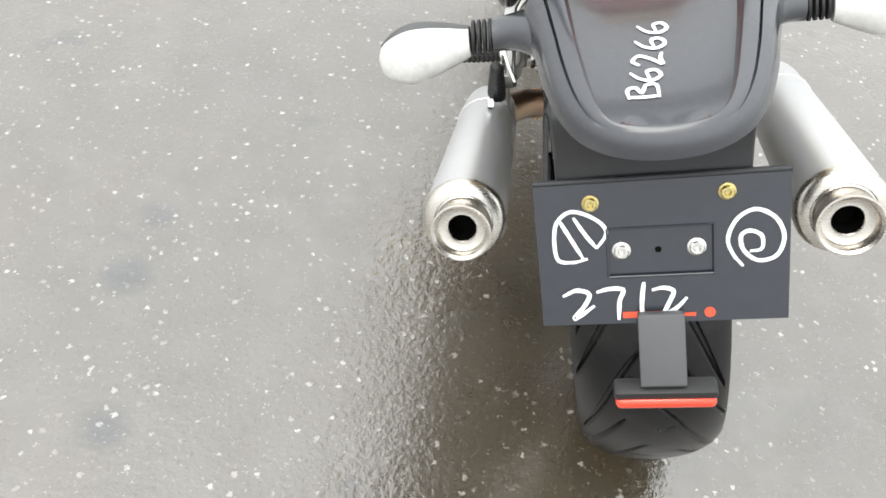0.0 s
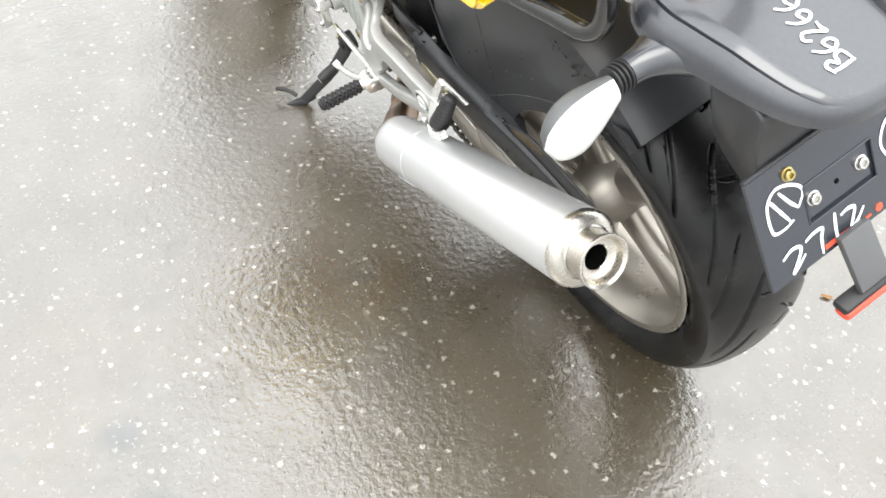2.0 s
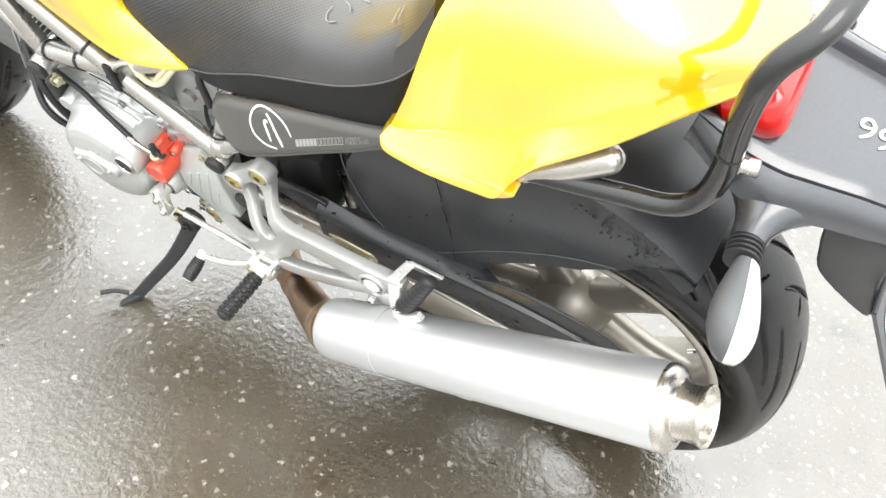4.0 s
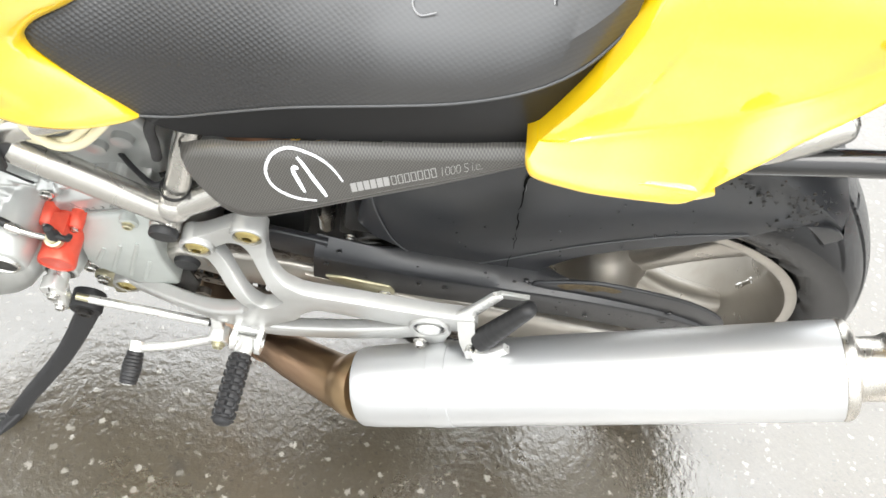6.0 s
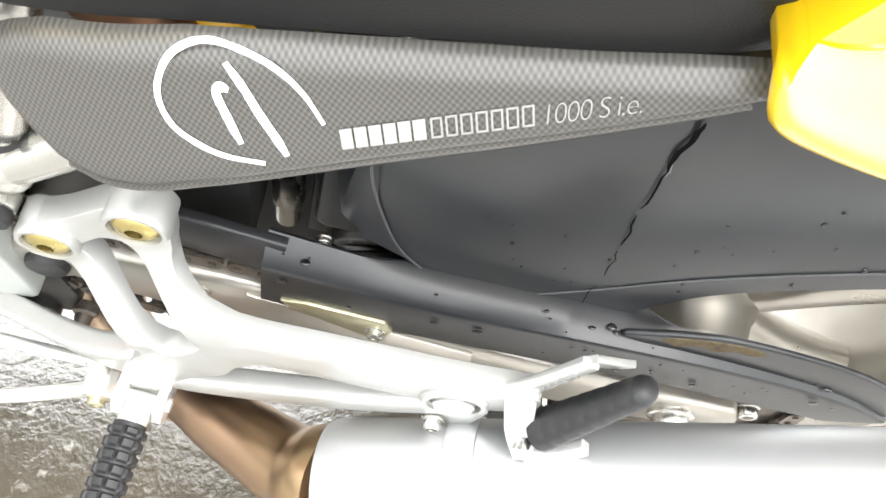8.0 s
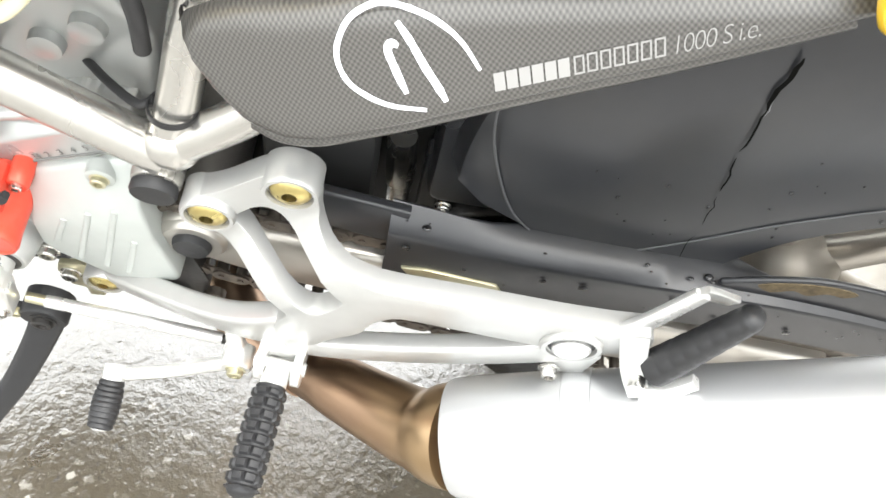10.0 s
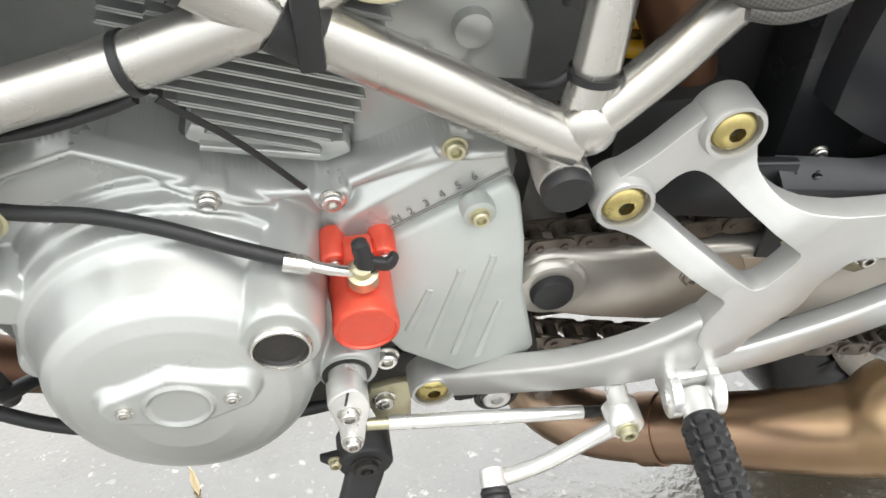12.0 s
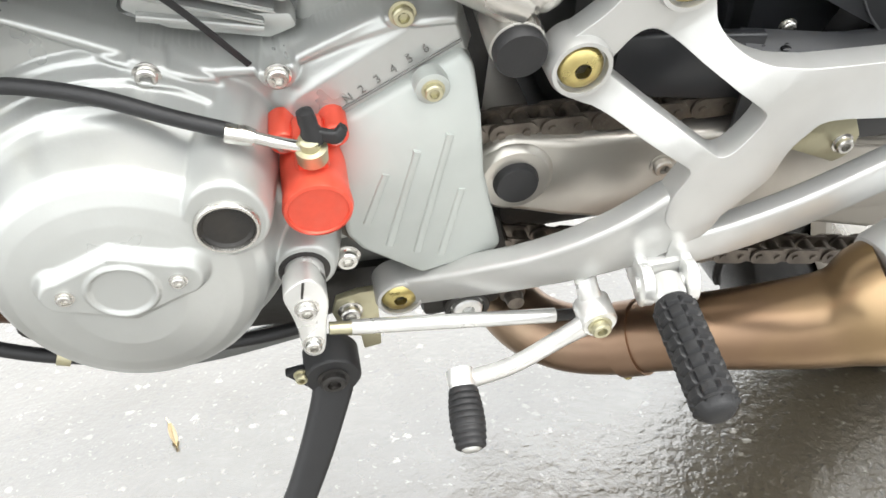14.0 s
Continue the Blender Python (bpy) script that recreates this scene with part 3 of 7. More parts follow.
rear = wheel("rear_wheel", "silver-grey cast rear wheel", -0.016, 0.315, 0.317, 0.0900, 0.2290, 0.074, 5, 2.35, 1300, 170, 11, 0.62)
front = wheel("front_wheel", "silver-grey cast front wheel", 1.44, 0.300, 0.300, 0.0600, 0.2290, 0.046, 5, 0.3, 360, 60, 11, 0.5)
for side in (-1, 1):
    part("brake_disc", lathe((side * 0.062, 1.44, 0.30), (side, 0, 0), [(0, 0.105), (0, 0.160), (0.005, 0.160), (0.005, 0.105)], 64, caps=False), M_STEEL, front, "steel brake disc")
# the rear sprocket on its carrier
teeth = 39
prof = []
for k in range(teeth * 4):
    a = 2 * math.pi * k / (teeth * 4)
    r = 0.0985 + (0.0035 if k % 4 in (0, 1) else -0.0035)
    prof.append((r * math.cos(a), 0.315 + r * math.sin(a)))
part("sprocket", slab(prof, -0.108, -0.102, 0), M_CHAIN, rear, "worn steel chain sprocket")
part("sprocket_carrier", lathe((-0.102, 0, 0.315), (1, 0, 0), [(0, 0.028), (0, 0.074), (0.012, 0.080), (0.03, 0.066), (0.034, 0.05)], 48), M_WHEEL, rear)
for k in range(5):
    a = 2 * math.pi * k / 5 + 0.4
    part("sprocket_nut", bolt((-0.108, 0.062 * math.cos(a), 0.315 + 0.062 * math.sin(a)), LEFT, 0.008, 0.010), M_STEEL, rear)

# front fork down to the axle
fork = part("front_fork", lathe((-0.098, 1.44, 0.30), (0, -0.42, 0.91), [(-0.03, 0.018), (-0.02, 0.027), (0.06, 0.027), (0.30, 0.028), (0.305, 0.0215), (0.60, 0.0215)], 32), M_CAST, bike, "silver-grey telescopic front fork")
part("fork_leg", lathe((0.098, 1.44, 0.30), (0, -0.42, 0.91), [(-0.03, 0.018), (-0.02, 0.027), (0.06, 0.027), (0.30, 0.028), (0.305, 0.0215), (0.60, 0.0215)], 32), M_CAST, fork)
part("axle", lathe((-0.125, 1.44, 0.30), (1, 0, 0), [(0, 0.013), (0.006, 0.015), (0.244, 0.015), (0.25, 0.013)], 24), M_STEEL, fork)
part("lower_yoke", block((-0.125, 1.19, 0.735), (0.125, 1.27, 0.765), 0.010, 3), M_CAST, fork)
for side in (-1, 1):
    part("brake_caliper", slab([(1.335, 0.36), (1.375, 0.435), (1.345, 0.465), (1.295, 0.425), (1.285, 0.375)], side * 0.050, side * 0.092, 0.006), M_GOLD, fork, "gold brake caliper")


# ---- exhaust ----
def silencer(side):
    s = side
    tip, nose = Vector((s * 0.203, -0.226 if s < 0 else -0.240, 0.563 if s < 0 else 0.556)), Vector((s * 0.2252, 0.2635, 0.3445))
    ax = (tip - nose).normalized()
    length = (tip - nose).length
    body_end = length - 0.0470
    prof = [(0.000, 0.0385), (0.0008, 0.0415), (0.004, 0.0432), (0.020, 0.0447), (0.060, 0.0458), (length * 0.45, 0.0474), (body_end - 0.002, 0.0492), (body_end, 0.0487)]
    body = part("silencer", lathe(nose, ax, prof, 72), M_SILENCER, bike, "brushed aluminium silencer with pale stickers" if s < 0 else "brushed aluminium silencer")
    base = nose + ax * body_end
    part("end_cap", lathe(base, ax, [(-0.001, 0.0480), (0.0006, 0.0497), (0.0040, 0.0497), (0.0090, 0.0478), (0.0125, 0.0440), (0.0145, 0.0390), (0.0155, 0.0345)], 72, caps=False), M_CAP, body, "stainless steel end cap")
    o = base + ax * 0.0145
    part("outlet", lathe(o, ax, [(0.0, 0.0345), (0.002, 0.0320), (0.008, 0.0312), (0.022, 0.0314), (0.0265, 0.0332), (0.0295, 0.0345), (0.0322, 0.0342), (0.0325, 0.0325), (0.0300, 0.0292), (0.0200, 0.0268), (0.0175, 0.0215), (0.0178, 0.0170), (0.0165, 0.0158)], 60, caps=False), M_CAP, body, "stainless steel outlet ring")
    # shallow cup; its black colour holds both soot and a deep bore's shade
    part("bore", lathe(o, ax, [(0.0172, 0.0160), (-0.013, 0.0155), (-0.0135, 0.0)], 40, caps=False), M_BORE, body, "sooty bore, blackened for its depth")
    part("strap", lathe(nose + ax * 0.086, ax, [(0, 0.0462), (0.0005, 0.0470), (0.020, 0.0473), (0.0205, 0.0464)], 64, caps=False), M_SILENCER, body)
    for d, h, w in ((0.105, 0.030, 0.0030), (0.245, 0.009, 0.0030)):
        c = nose + ax * d
        out = (Vector((s, 0, -0.30)) - ax * Vector((s, 0, -0.30)).dot(ax)).normalized()
        acr = ax.cross(out).normalized()
        rad = 0.0483
        bm = bmesh.new()
        V = []
        for i in range(9):
            for a in (-1, 1):
                ang = a * w / 0.048
                V.append(bm.verts.new(c + ax * (i / 8 - 0.5) * h * 2 + (out * math.cos(ang) + acr * math.sin(ang)) * rad))
        for i in range(8):
            bm.faces.new((V[2 * i], V[2 * i + 1], V[2 * i + 3], V[2 * i + 2]))
        part("sticker", bm, M_CHALK_WHITE, body, "worn pale sticker")
    return body


silencer(-1)
silencer(1)


def smooth(a, b, v):
    t = np.clip((v - a) / (b - a), 0, 1)
    return t * t * (3 - 2 * t)


def link_pipe(side):
    s = side
    pts = spline([(s * 0.2252, 0.258, 0.347), (s * 0.2170, 0.286, 0.324), (s * 0.2000, 0.318, 0.303), (s * 0.180, 0.352, 0.282), (s * 0.163, 0.375, 0.263), (s * 0.145, 0.404, 0.243), (s * 0.128, 0.432, 0.234), (s * 0.104, 0.456, 0.233), (s * 0.070, 0.470, 0.240), (s * 0.020, 0.474, 0.250)], 8)
    radii = []
    gone = 0.0
    for i, p in enumerate(pts):
        gone += (p - pts[max(i - 1, 0)]).length
        radii.append(float(np.interp(gone, [0, 0.008, 0.017, 0.027, 0.035, 0.050, 0.10, 0.14], [0.0395, 0.0395, 0.0385, 0.0352, 0.0318, 0.0302, 0.0274, 0.0258])))
    pipe = part("exhaust_pipe", sweep(pts, radii, 40), M_BRONZE, bike, "bronze heat-tinted exhaust link pipe")
    part("clamp", lathe((s * 0.154, 0.389, 0.252), (-0.42 * s, 0.68, -0.52), [(-0.009, 0.0262), (-0.009, 0.0278), (0.009, 0.0278), (0.009, 0.0262)], 40, caps=False), M_BRONZE, pipe)
    part("clamp_bolt", lathe((s * 0.160, 0.389, 0.230), (0, 0, -1), [(0, 0.006), (0.006, 0.006), (0.0065, 0.0042), (0.016, 0.0040)], 10), M_GOLD, pipe)
    return pipe


link_pipe(-1)
link_pipe(1)
# brown header of the upright cylinder
part("header_pipe", sweep(spline([(-0.03, 0.50, 0.60), (-0.05, 0.465, 0.615), (-0.055, 0.425, 0.59), (-0.05, 0.385, 0.52), (-0.045, 0.375, 0.44), (-0.04, 0.42, 0.33), (-0.05, 0.52, 0.27)], 8), 0.021, 24), M_HEADER, bike, "brown heat-stained exhaust header")
part("header_pipe", sweep(spline([(-0.03, 0.97, 0.42), (-0.03, 0.93, 0.34), (-0.03, 0.85, 0.275), (-0.03, 0.70, 0.25), (-0.05, 0.56, 0.25)], 8), 0.021, 24), M_HEADER, bike, "brown heat-stained exhaust header")


# ---- trellis frame ----
def tube(pts, r, name, m=None, label="", per=8, parent=None):
    return part(name, sweep(spline(pts, per) if len(pts) > 2 else pts, r, 24), m or M_FRAME, parent or bike, label)


J = Vector((-0.128, 0.474, 0.517))
CROSS = Vector((-0.126, 0.618, 0.608))
frame_tube = tube([(-0.105, 0.93, 0.800), (-0.122, 0.715, 0.672), CROSS, (-0.128, 0.545, 0.563), J], 0.0142, "trellis_frame", label="silver-grey tubular steel trellis frame")
TR = frame_tube
tube([CROSS, (-0.122, 0.690, 0.586), (-0.118, 0.770, 0.566)], 0.0138, "frame_tube", parent=TR)
tube([CROSS, (-0.114, 0.545, 0.638), (-0.092, 0.450, 0.672)], 0.0125, "frame_tube", parent=TR)
tube([J, (-0.117, 0.462, 0.560), (-0.094, 0.446, 0.640)], 0.0125, "frame_tube", parent=TR)
tube([J + Vector((0, 0, 0.004)), (-0.123, 0.430, 0.5555), (-0.116, 0.385, 0.595), (-0.108, 0.30, 0.660), (-0.100, 0.16, 0.755)], 0.0125, "frame_tube", parent=TR)
tube([(-0.118, 0.770, 0.566), (-0.116, 0.80, 0.65), (-0.11, 0.86, 0.755)], 0.0125, "frame_tube", parent=TR)
tube([(-0.118, 0.770, 0.566), (-0.10, 0.86, 0.62), (-0.07, 0.98, 0.72)], 0.0125, "frame_tube", parent=TR)
for pts in ([(0.105, 0.93, 0.800), (0.122, 0.715, 0.672), (0.126, 0.618, 0.608), (0.128, 0.474, 0.517)], [(0.126, 0.618, 0.608), (0.118, 0.770, 0.566)],
            [(0.126, 0.618, 0.608), (0.106, 0.440, 0.690)], [(0.128, 0.474, 0.517), (0.118, 0.30, 0.662), (0.105, 0.16, 0.755)]):
    tube(pts, 0.0130, "frame_tube", parent=TR)
# weld beads at the joints
for c, r in ((J + Vector((-0.001, -0.006, 0.010)), 0.0166), (CROSS, 0.0158)):
    bm = bmesh.new()
    bmesh.ops.create_icosphere(bm, subdivisions=3, radius=r)
    bm.transform(Matrix.Translation(c) @ Matrix.Diagonal((0.8, 1.05, 1, 1)))
    part("weld", bm, M_FRAME, TR)
# engine-mount bosses with their rubber plugs
for c, r in ((Vector((-0.120, 0.479, 0.500)), 0.0155), (Vector((-0.116, 0.782, 0.538)), 0.0165)):
    boss = part("mount_boss", lathe(c + Vector((0.03, 0, 0.004)), (-1, 0, -0.12), [(0, r), (0.046, r), (0.049, r * 0.96), (0.050, r * 0.86)], 36), M_FRAME, TR)
    part("rubber_plug", lathe(c + Vector((-0.019, 0, -0.002)), (-1, 0, -0.12), [(0, r * 0.84), (0.001, r * 0.92), (0.006, r * 0.94), (0.0085, r * 0.86), (0.009, r * 0.15)], 36), M_RUBBER, TR, "black rubber plug")


def cable_tie(c, along, r, tail=None):
    bm = lathe(Vector(c) - Vector(along).normalized() * 0.002, along, [(0, r), (0, r + 0.0012), (0.0042, r + 0.0012), (0.0042, r)], 32, caps=False)
    ob = part("cable_tie", bm, M_RUBBER, TR, "black plastic cable tie")
    if tail:
        part("cable_tie_tail", beam(tail, [0.0042, 0.0036], 0.0014), M_RUBBER, TR)
    return ob


A_DIR = CROSS - Vector((-0.122, 0.715, 0.672))
B_DIR = Vector((-0.122, 0.690, 0.586)) - CROSS
cable_tie((-0.1245, 0.650, 0.6295), A_DIR, 0.0146)
cable_tie((-0.1225, 0.683, 0.5875), B_DIR, 0.0142, [(-0.130, 0.674, 0.572), (-0.113, 0.645, 0.529), (-0.104, 0.617, 0.486)])
cable_tie((-0.1190, 0.752, 0.5705), B_DIR, 0.0142)
cable_tie((-0.1220, 0.465, 0.555), Vector((0.01, -0.01, 0.1)), 0.0129)
part("strap", block((-0.147, 0.597, 0.588), (-0.141, 0.609, 0.636), 0.002, m=None), M_RUBBER, TR, "black hook-and-loop strap")
part("strap", lathe((-0.127, 0.6085, 0.6015), A_DIR, [(-0.010, 0.0146), (-0.010, 0.0164), (0.010, 0.0164), (0.010, 0.0146)], 28, caps=False), M_RUBBER, TR)
# wiring along the upper tube
for pts, r in (([(-0.112, 0.83, 0.765), (-0.112, 0.72, 0.700), (-0.113, 0.66, 0.660), (-0.112, 0.615, 0.635), (-0.10, 0.57, 0.635)], 0.0056),
               ([(-0.112, 0.785, 0.546), (-0.121, 0.735, 0.5555), (-0.125, 0.700, 0.5655), (-0.127, 0.684, 0.572)], 0.0030),
               ([(-0.10, 0.83, 0.74), (-0.10, 0.74, 0.69), (-0.10, 0.66, 0.64), (-0.09, 0.60, 0.60)], 0.0046),
               ([(-0.112, 0.478, 0.590), (-0.114, 0.476, 0.615), (-0.114, 0.476, 0.640), (-0.113, 0.466, 0.662), (-0.110, 0.440, 0.680)], 0.0048),
               ([(-0.119, 0.475, 0.556), (-0.118, 0.487, 0.549), (-0.10, 0.51, 0.54), (-0.08, 0.53, 0.53)], 0.0028)):
    tube(pts, r, "wiring", M_RUBBER, "black taped wiring loom")
# cream drain tubes hanging from the tank
tube([(-0.100, 0.600, 0.680), (-0.117, 0.600, 0.650), (-0.122, 0.594, 0.626), (-0.124, 0.574, 0.611), (-0.124, 0.548, 0.616), (-0.122, 0.528, 0.637), (-0.112, 0.505, 0.660)], 0.0042, "drain_tube", M_CREAM, "cream plastic drain tube")
tube([(-0.100, 0.582, 0.685), (-0.118, 0.582, 0.655), (-0.127, 0.574, 0.632), (-0.130, 0.556, 0.616), (-0.129, 0.534, 0.621), (-0.125, 0.512, 0.646), (-0.112, 0.495, 0.668)], 0.0042, "drain_tube", M_CREAM, "cream plastic drain tube")


# ---- engine ----
def seg_dist(Y, Z, pts):
    d = np.full(Y.shape, 9.0)
    for (y0, z0), (y1, z1) in zip(pts, pts[1:]):
        vy, vz = y1 - y0, z1 - z0
        t = np.clip(((Y - y0) * vy + (Z - z0) * vz) / (vy * vy + vz * vz), 0, 1)
        d = np.minimum(d, np.hypot(Y - y0 - t * vy, Z - z0 - t * vz))
    return d


def inside(Y, Z, pts):
    w = np.zeros(Y.shape, bool)
    for (y0, z0), (y1, z1) in zip(pts, pts[1:] + pts[:1]):
        c = (z0 > Z) != (z1 > Z)
        w ^= c & (Y < (y1 - y0) * (Z - z0) / (z1 - z0 + 1e-12) + y0)
    return w


RIB = [(0.800, 0.500), (0.770, 0.520), (0.728, 0.531), (0.700, 0.515), (0.668, 0.497), (0.635, 0.486), (0.603, 0.483), (0.568, 0.496), (0.535, 0.508), (0.508, 0.507)]
OUT = [(0.806, 0.470), (0.802, 0.500), (0.772, 0.524), (0.728, 0.536), (0.697, 0.520), (0.666, 0.503), (0.635, 0.492), (0.604, 0.489), (0.570, 0.502), (0.535, 0.515), (0.502, 0.512),
       (0.494, 0.480), (0.505, 0.410), (0.535, 0.355), (0.578, 0.338), (0.605, 0.335), (0.628, 0.318), (0.660, 0.292), (0.705, 0.282), (0.752, 0.292), (0.790, 0.325), (0.806, 0.385)]
COVER_BOLTS = [(0.668, 0.494), (0.603, 0.482), (0.534, 0.509)]


def cover_depth(Y, Z):
    d = -0.100 * np.ones(Y.shape)
    ry, rz = Y - 0.700, Z - 0.401
    r = np.hypot(ry, rz * np.where(rz < 0, 0.86, 1.0))
    d -= np.interp(r, [0, 0.030, 0.050, 0.060, 0.068, 0.074, 0.082, 0.0860, 0.0905, 0.0930, 0.0965, 0.0985, 0.1015, 0.104], [0.084, 0.0815, 0.0765, 0.0730, 0.0685, 0.0620, 0.0400, 0.0330, 0.0300, 0.0190, 0.0165, 0.0070, 0.0050, 0.0])
    # boss of the sight glass, running up into the case
    b = np.hypot(Y - 0.640, (Z - 0.437) * np.where(Z > 0.437, 0.80, 1.0))
    d = np.minimum(d, -0.100 - 0.0735 * smooth(0.034, 0.0210, b))
    # lobe under the slave cylinder, and the gear-shaft boss
    b = np.hypot(Y - 0.596, Z - 0.408)
    d = np.minimum(d, -0.100 - 0.024 * smooth(0.050, 0.028, b))
    b = np.hypot(Y - 0.607, Z - 0.372)
    d = np.minimum(d, -0.100 - 0.050 * smooth(0.030, 0.017, b))
    # lugs on the front edge
    for y, z in ((0.786, 0.447), (0.783, 0.395)):
        d = np.minimum(d, -0.100 - 0.030 * smooth(0.022, 0.012, np.hypot(Y - y, Z - z)))
    # small cap plate low on the dome
    away = np.abs(Y - 0.698)
    p = np.hypot(np.maximum(away - 0.030, 0), Z - 0.4155) - 0.0215 + 0.0115 * np.clip(away / 0.030, 0, 1)
    lift = smooth(0.0055, 0.0, p)
    d = d * (1 - lift) + np.minimum(d, -0.1865) * lift
    # flat that carries the stamped marks
    d = np.minimum(d, -0.100 - 0.012 * smooth(0.026, 0.014, seg_dist(Y, Z, [(0.585, 0.455), (0.505, 0.497)])))
    d -= 0.0022 * smooth(0.0190, 0.0180, np.hypot(Y - 0.698, Z - 0.415)) * smooth(0.0155, 0.0165, np.hypot(Y - 0.698, Z - 0.415))
    # raised rim and bolt bosses
    d -= 0.0055 * smooth(0.0080, 0.0030, seg_dist(Y, Z, RIB))
    for y, z in COVER_BOLTS:
        d = np.minimum(d, -0.100 - 0.0105 * smooth(0.0135, 0.0095, np.hypot(Y - y, Z - z)))
    return d


ny, nz = 330, 276
yy, zz = np.linspace(0.484, 0.816, ny), np.linspace(0.268, 0.546, nz)
Y, Z = np.meshgrid(yy, zz, indexing="ij")
edge = seg_dist(Y, Z, OUT + OUT[:1])
ins = inside(Y, Z, OUT)
sd = np.where(ins, edge, -edge)
D = cover_depth(Y, Z)
D = D + (1 - smooth(-0.001, 0.007, sd)) * 0.012
D = np.where(ins, D, -0.05 + 0 * D)
keep = sd > -0.0035
V = np.stack([np.where(sd < 0, -0.05, D), Y, Z], -1).reshape(-1, 3)
idx = np.arange(ny * nz).reshape(ny, nz)
quad = keep[:-1, :-1] & keep[1:, :-1] & keep[1:, 1:] & keep[:-1, 1:]
F = np.stack([idx[:-1, :-1], idx[:-1, 1:], idx[1:, 1:], idx[1:, :-1]], -1)[quad]
me = bpy.data.meshes.new("engine")
me.from_pydata(V.tolist(), [], F.tolist())
me.polygons.foreach_set("use_smooth", [True] * len(F))
me.materials.append(M_ENGINE)
me.update()
engine = new("engine", me)
engine.parent = bike
tagged(engine, "grey painted twin-cylinder engine with domed side cover")

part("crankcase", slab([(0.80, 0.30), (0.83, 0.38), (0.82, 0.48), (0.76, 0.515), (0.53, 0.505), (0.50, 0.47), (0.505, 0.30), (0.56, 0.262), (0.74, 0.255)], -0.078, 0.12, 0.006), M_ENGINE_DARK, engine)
for y, z in COVER_BOLTS:
    part("cover_bolt", bolt((cover_depth(np.array([[y]]), np.array([[z]]))[0, 0] - 0.0006, y, z), LEFT, 0.0058, 0.0055), M_BRASS if y < 0.55 else M_STEEL, engine)
for y, z in ((0.6695, 0.4160), (0.7265, 0.4160)):
    part("cap_screw", bolt((cover_depth(np.array([[y]]), np.array([[z]]))[0, 0], y, z), LEFT, 0.0038, 0.003), M_STEEL, engine)
sight = part("sight_glass", lathe((-0.1715, 0.640, 0.437), LEFT, [(0, 0.0172), (0.004, 0.0172), (0.0055, 0.0163), (0.0055, 0.0150), (0.004, 0.0146)], 40, caps=False), M_STEEL, engine, "oil sight glass with dark window")
part("window", lathe((-0.1715, 0.640, 0.437), LEFT, [(0, 0.0150), (0.0040, 0.0149), (0.0042, 0.0134), (0.0028, 0.0120), (0.0026, 0.0)], 40), M_GRIME_AND_SHADE, sight, "dark glass window")
# gear-order marks stamped beside the cover's edge
for i, ch in enumerate("1N23456"):
    cu = bpy.data.curves.new("mark", "FONT")
    cu.body, cu.size, cu.extrude = ch, 0.0074, 0.0002
    tmp = bpy.data.objects.new("mark", cu)
    tm = bpy.data.meshes.new_from_object(tmp)
    bpy.data.objects.remove(tmp)
    t = i / 6
    tm.transform(Matrix.Translation((-0.1128, 0.5785 - 0.0550 * t, 0.4535 + 0.0310 * t)) @ Matrix(((0, 0, -1, 0), (-1, 0, 0, 0), (0, 1, 0, 0), (0, 0, 0, 1))) @ Matrix.Rotation(radians(27), 4, "Z"))
    tm.materials.append(M_PRINT_DARK)
    ob = new("stamped_mark", tm)
    ob.parent = engine

# cylinders with their fins
AXIS = Matrix.Translation((0, 0.634, 0.508)) @ Matrix.Rotation(radians(20), 4, "X")
# core coloured black to put the shade between the fins into its colour
part("cylinder", block((-0.060, -0.055, -0.02), (0.060, 0.060, 0.17), 0.015, 3, AXIS), M_GRIME_AND_SHADE, engine)
for k in range(17):
    front, back = min(0.056 + 0.0080 * k, 0.092), min(0.050 + 0.0040 * k, 0.064)
    bm = block((-0.0985 if k < 15 else -0.085, -back, 0.006 + 0.0078 * k), (0.090, front, 0.0088 + 0.0078 * k), 0)
    bmesh.ops.bevel(bm, geom=[e for e in bm.edges if abs(e.verts[0].co.z - e.verts[1].co.z) > 0.001], offset=0.022, segments=4, affect="EDGES")
    bmesh.ops.bevel(bm, geom=[e for e in bm.edges if abs(e.verts[0].co.z - e.verts[1].co.z) < 0.0001 and e.calc_face_angle(0) > 1.0], offset=0.0010, segments=2, affect="EDGES")
    bm.transform(AXIS)
    part("cooling_fin", bm, M_ENGINE, engine)
part("cylinder_base", slab([(0.676, 0.520), (0.655, 0.506), (0.604, 0.493), (0.588, 0.498), (0.591, 0.507), (0.612, 0.510), (0.655, 0.522), (0.670, 0.530)], -0.093, 0.09, 0.003), M_ENGINE, engine)
part("base_ledge", beam([(-0.0945, 0.668, 0.5165), (-0.0945, 0.606, 0.5015)], [0.004, 0.004], 0.006), M_ENGINE, engine)
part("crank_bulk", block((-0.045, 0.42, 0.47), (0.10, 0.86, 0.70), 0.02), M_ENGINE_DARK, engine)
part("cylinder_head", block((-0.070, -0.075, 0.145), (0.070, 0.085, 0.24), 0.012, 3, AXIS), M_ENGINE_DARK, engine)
part("belt_cover", block((-0.095, -0.070, 0.150), (-0.072, 0.060, 0.245), 0.012, 3, AXIS), M_DARK, engine, "black plastic belt cover")
part("rear_housing", slab([(0.590, 0.490), (0.535, 0.505), (0.500, 0.500), (0.488, 0.505), (0.484, 0.560), (0.510, 0.610), (0.570, 0.625)], -0.082, 0.07, 0.008, 3), M_ENGINE, engine)
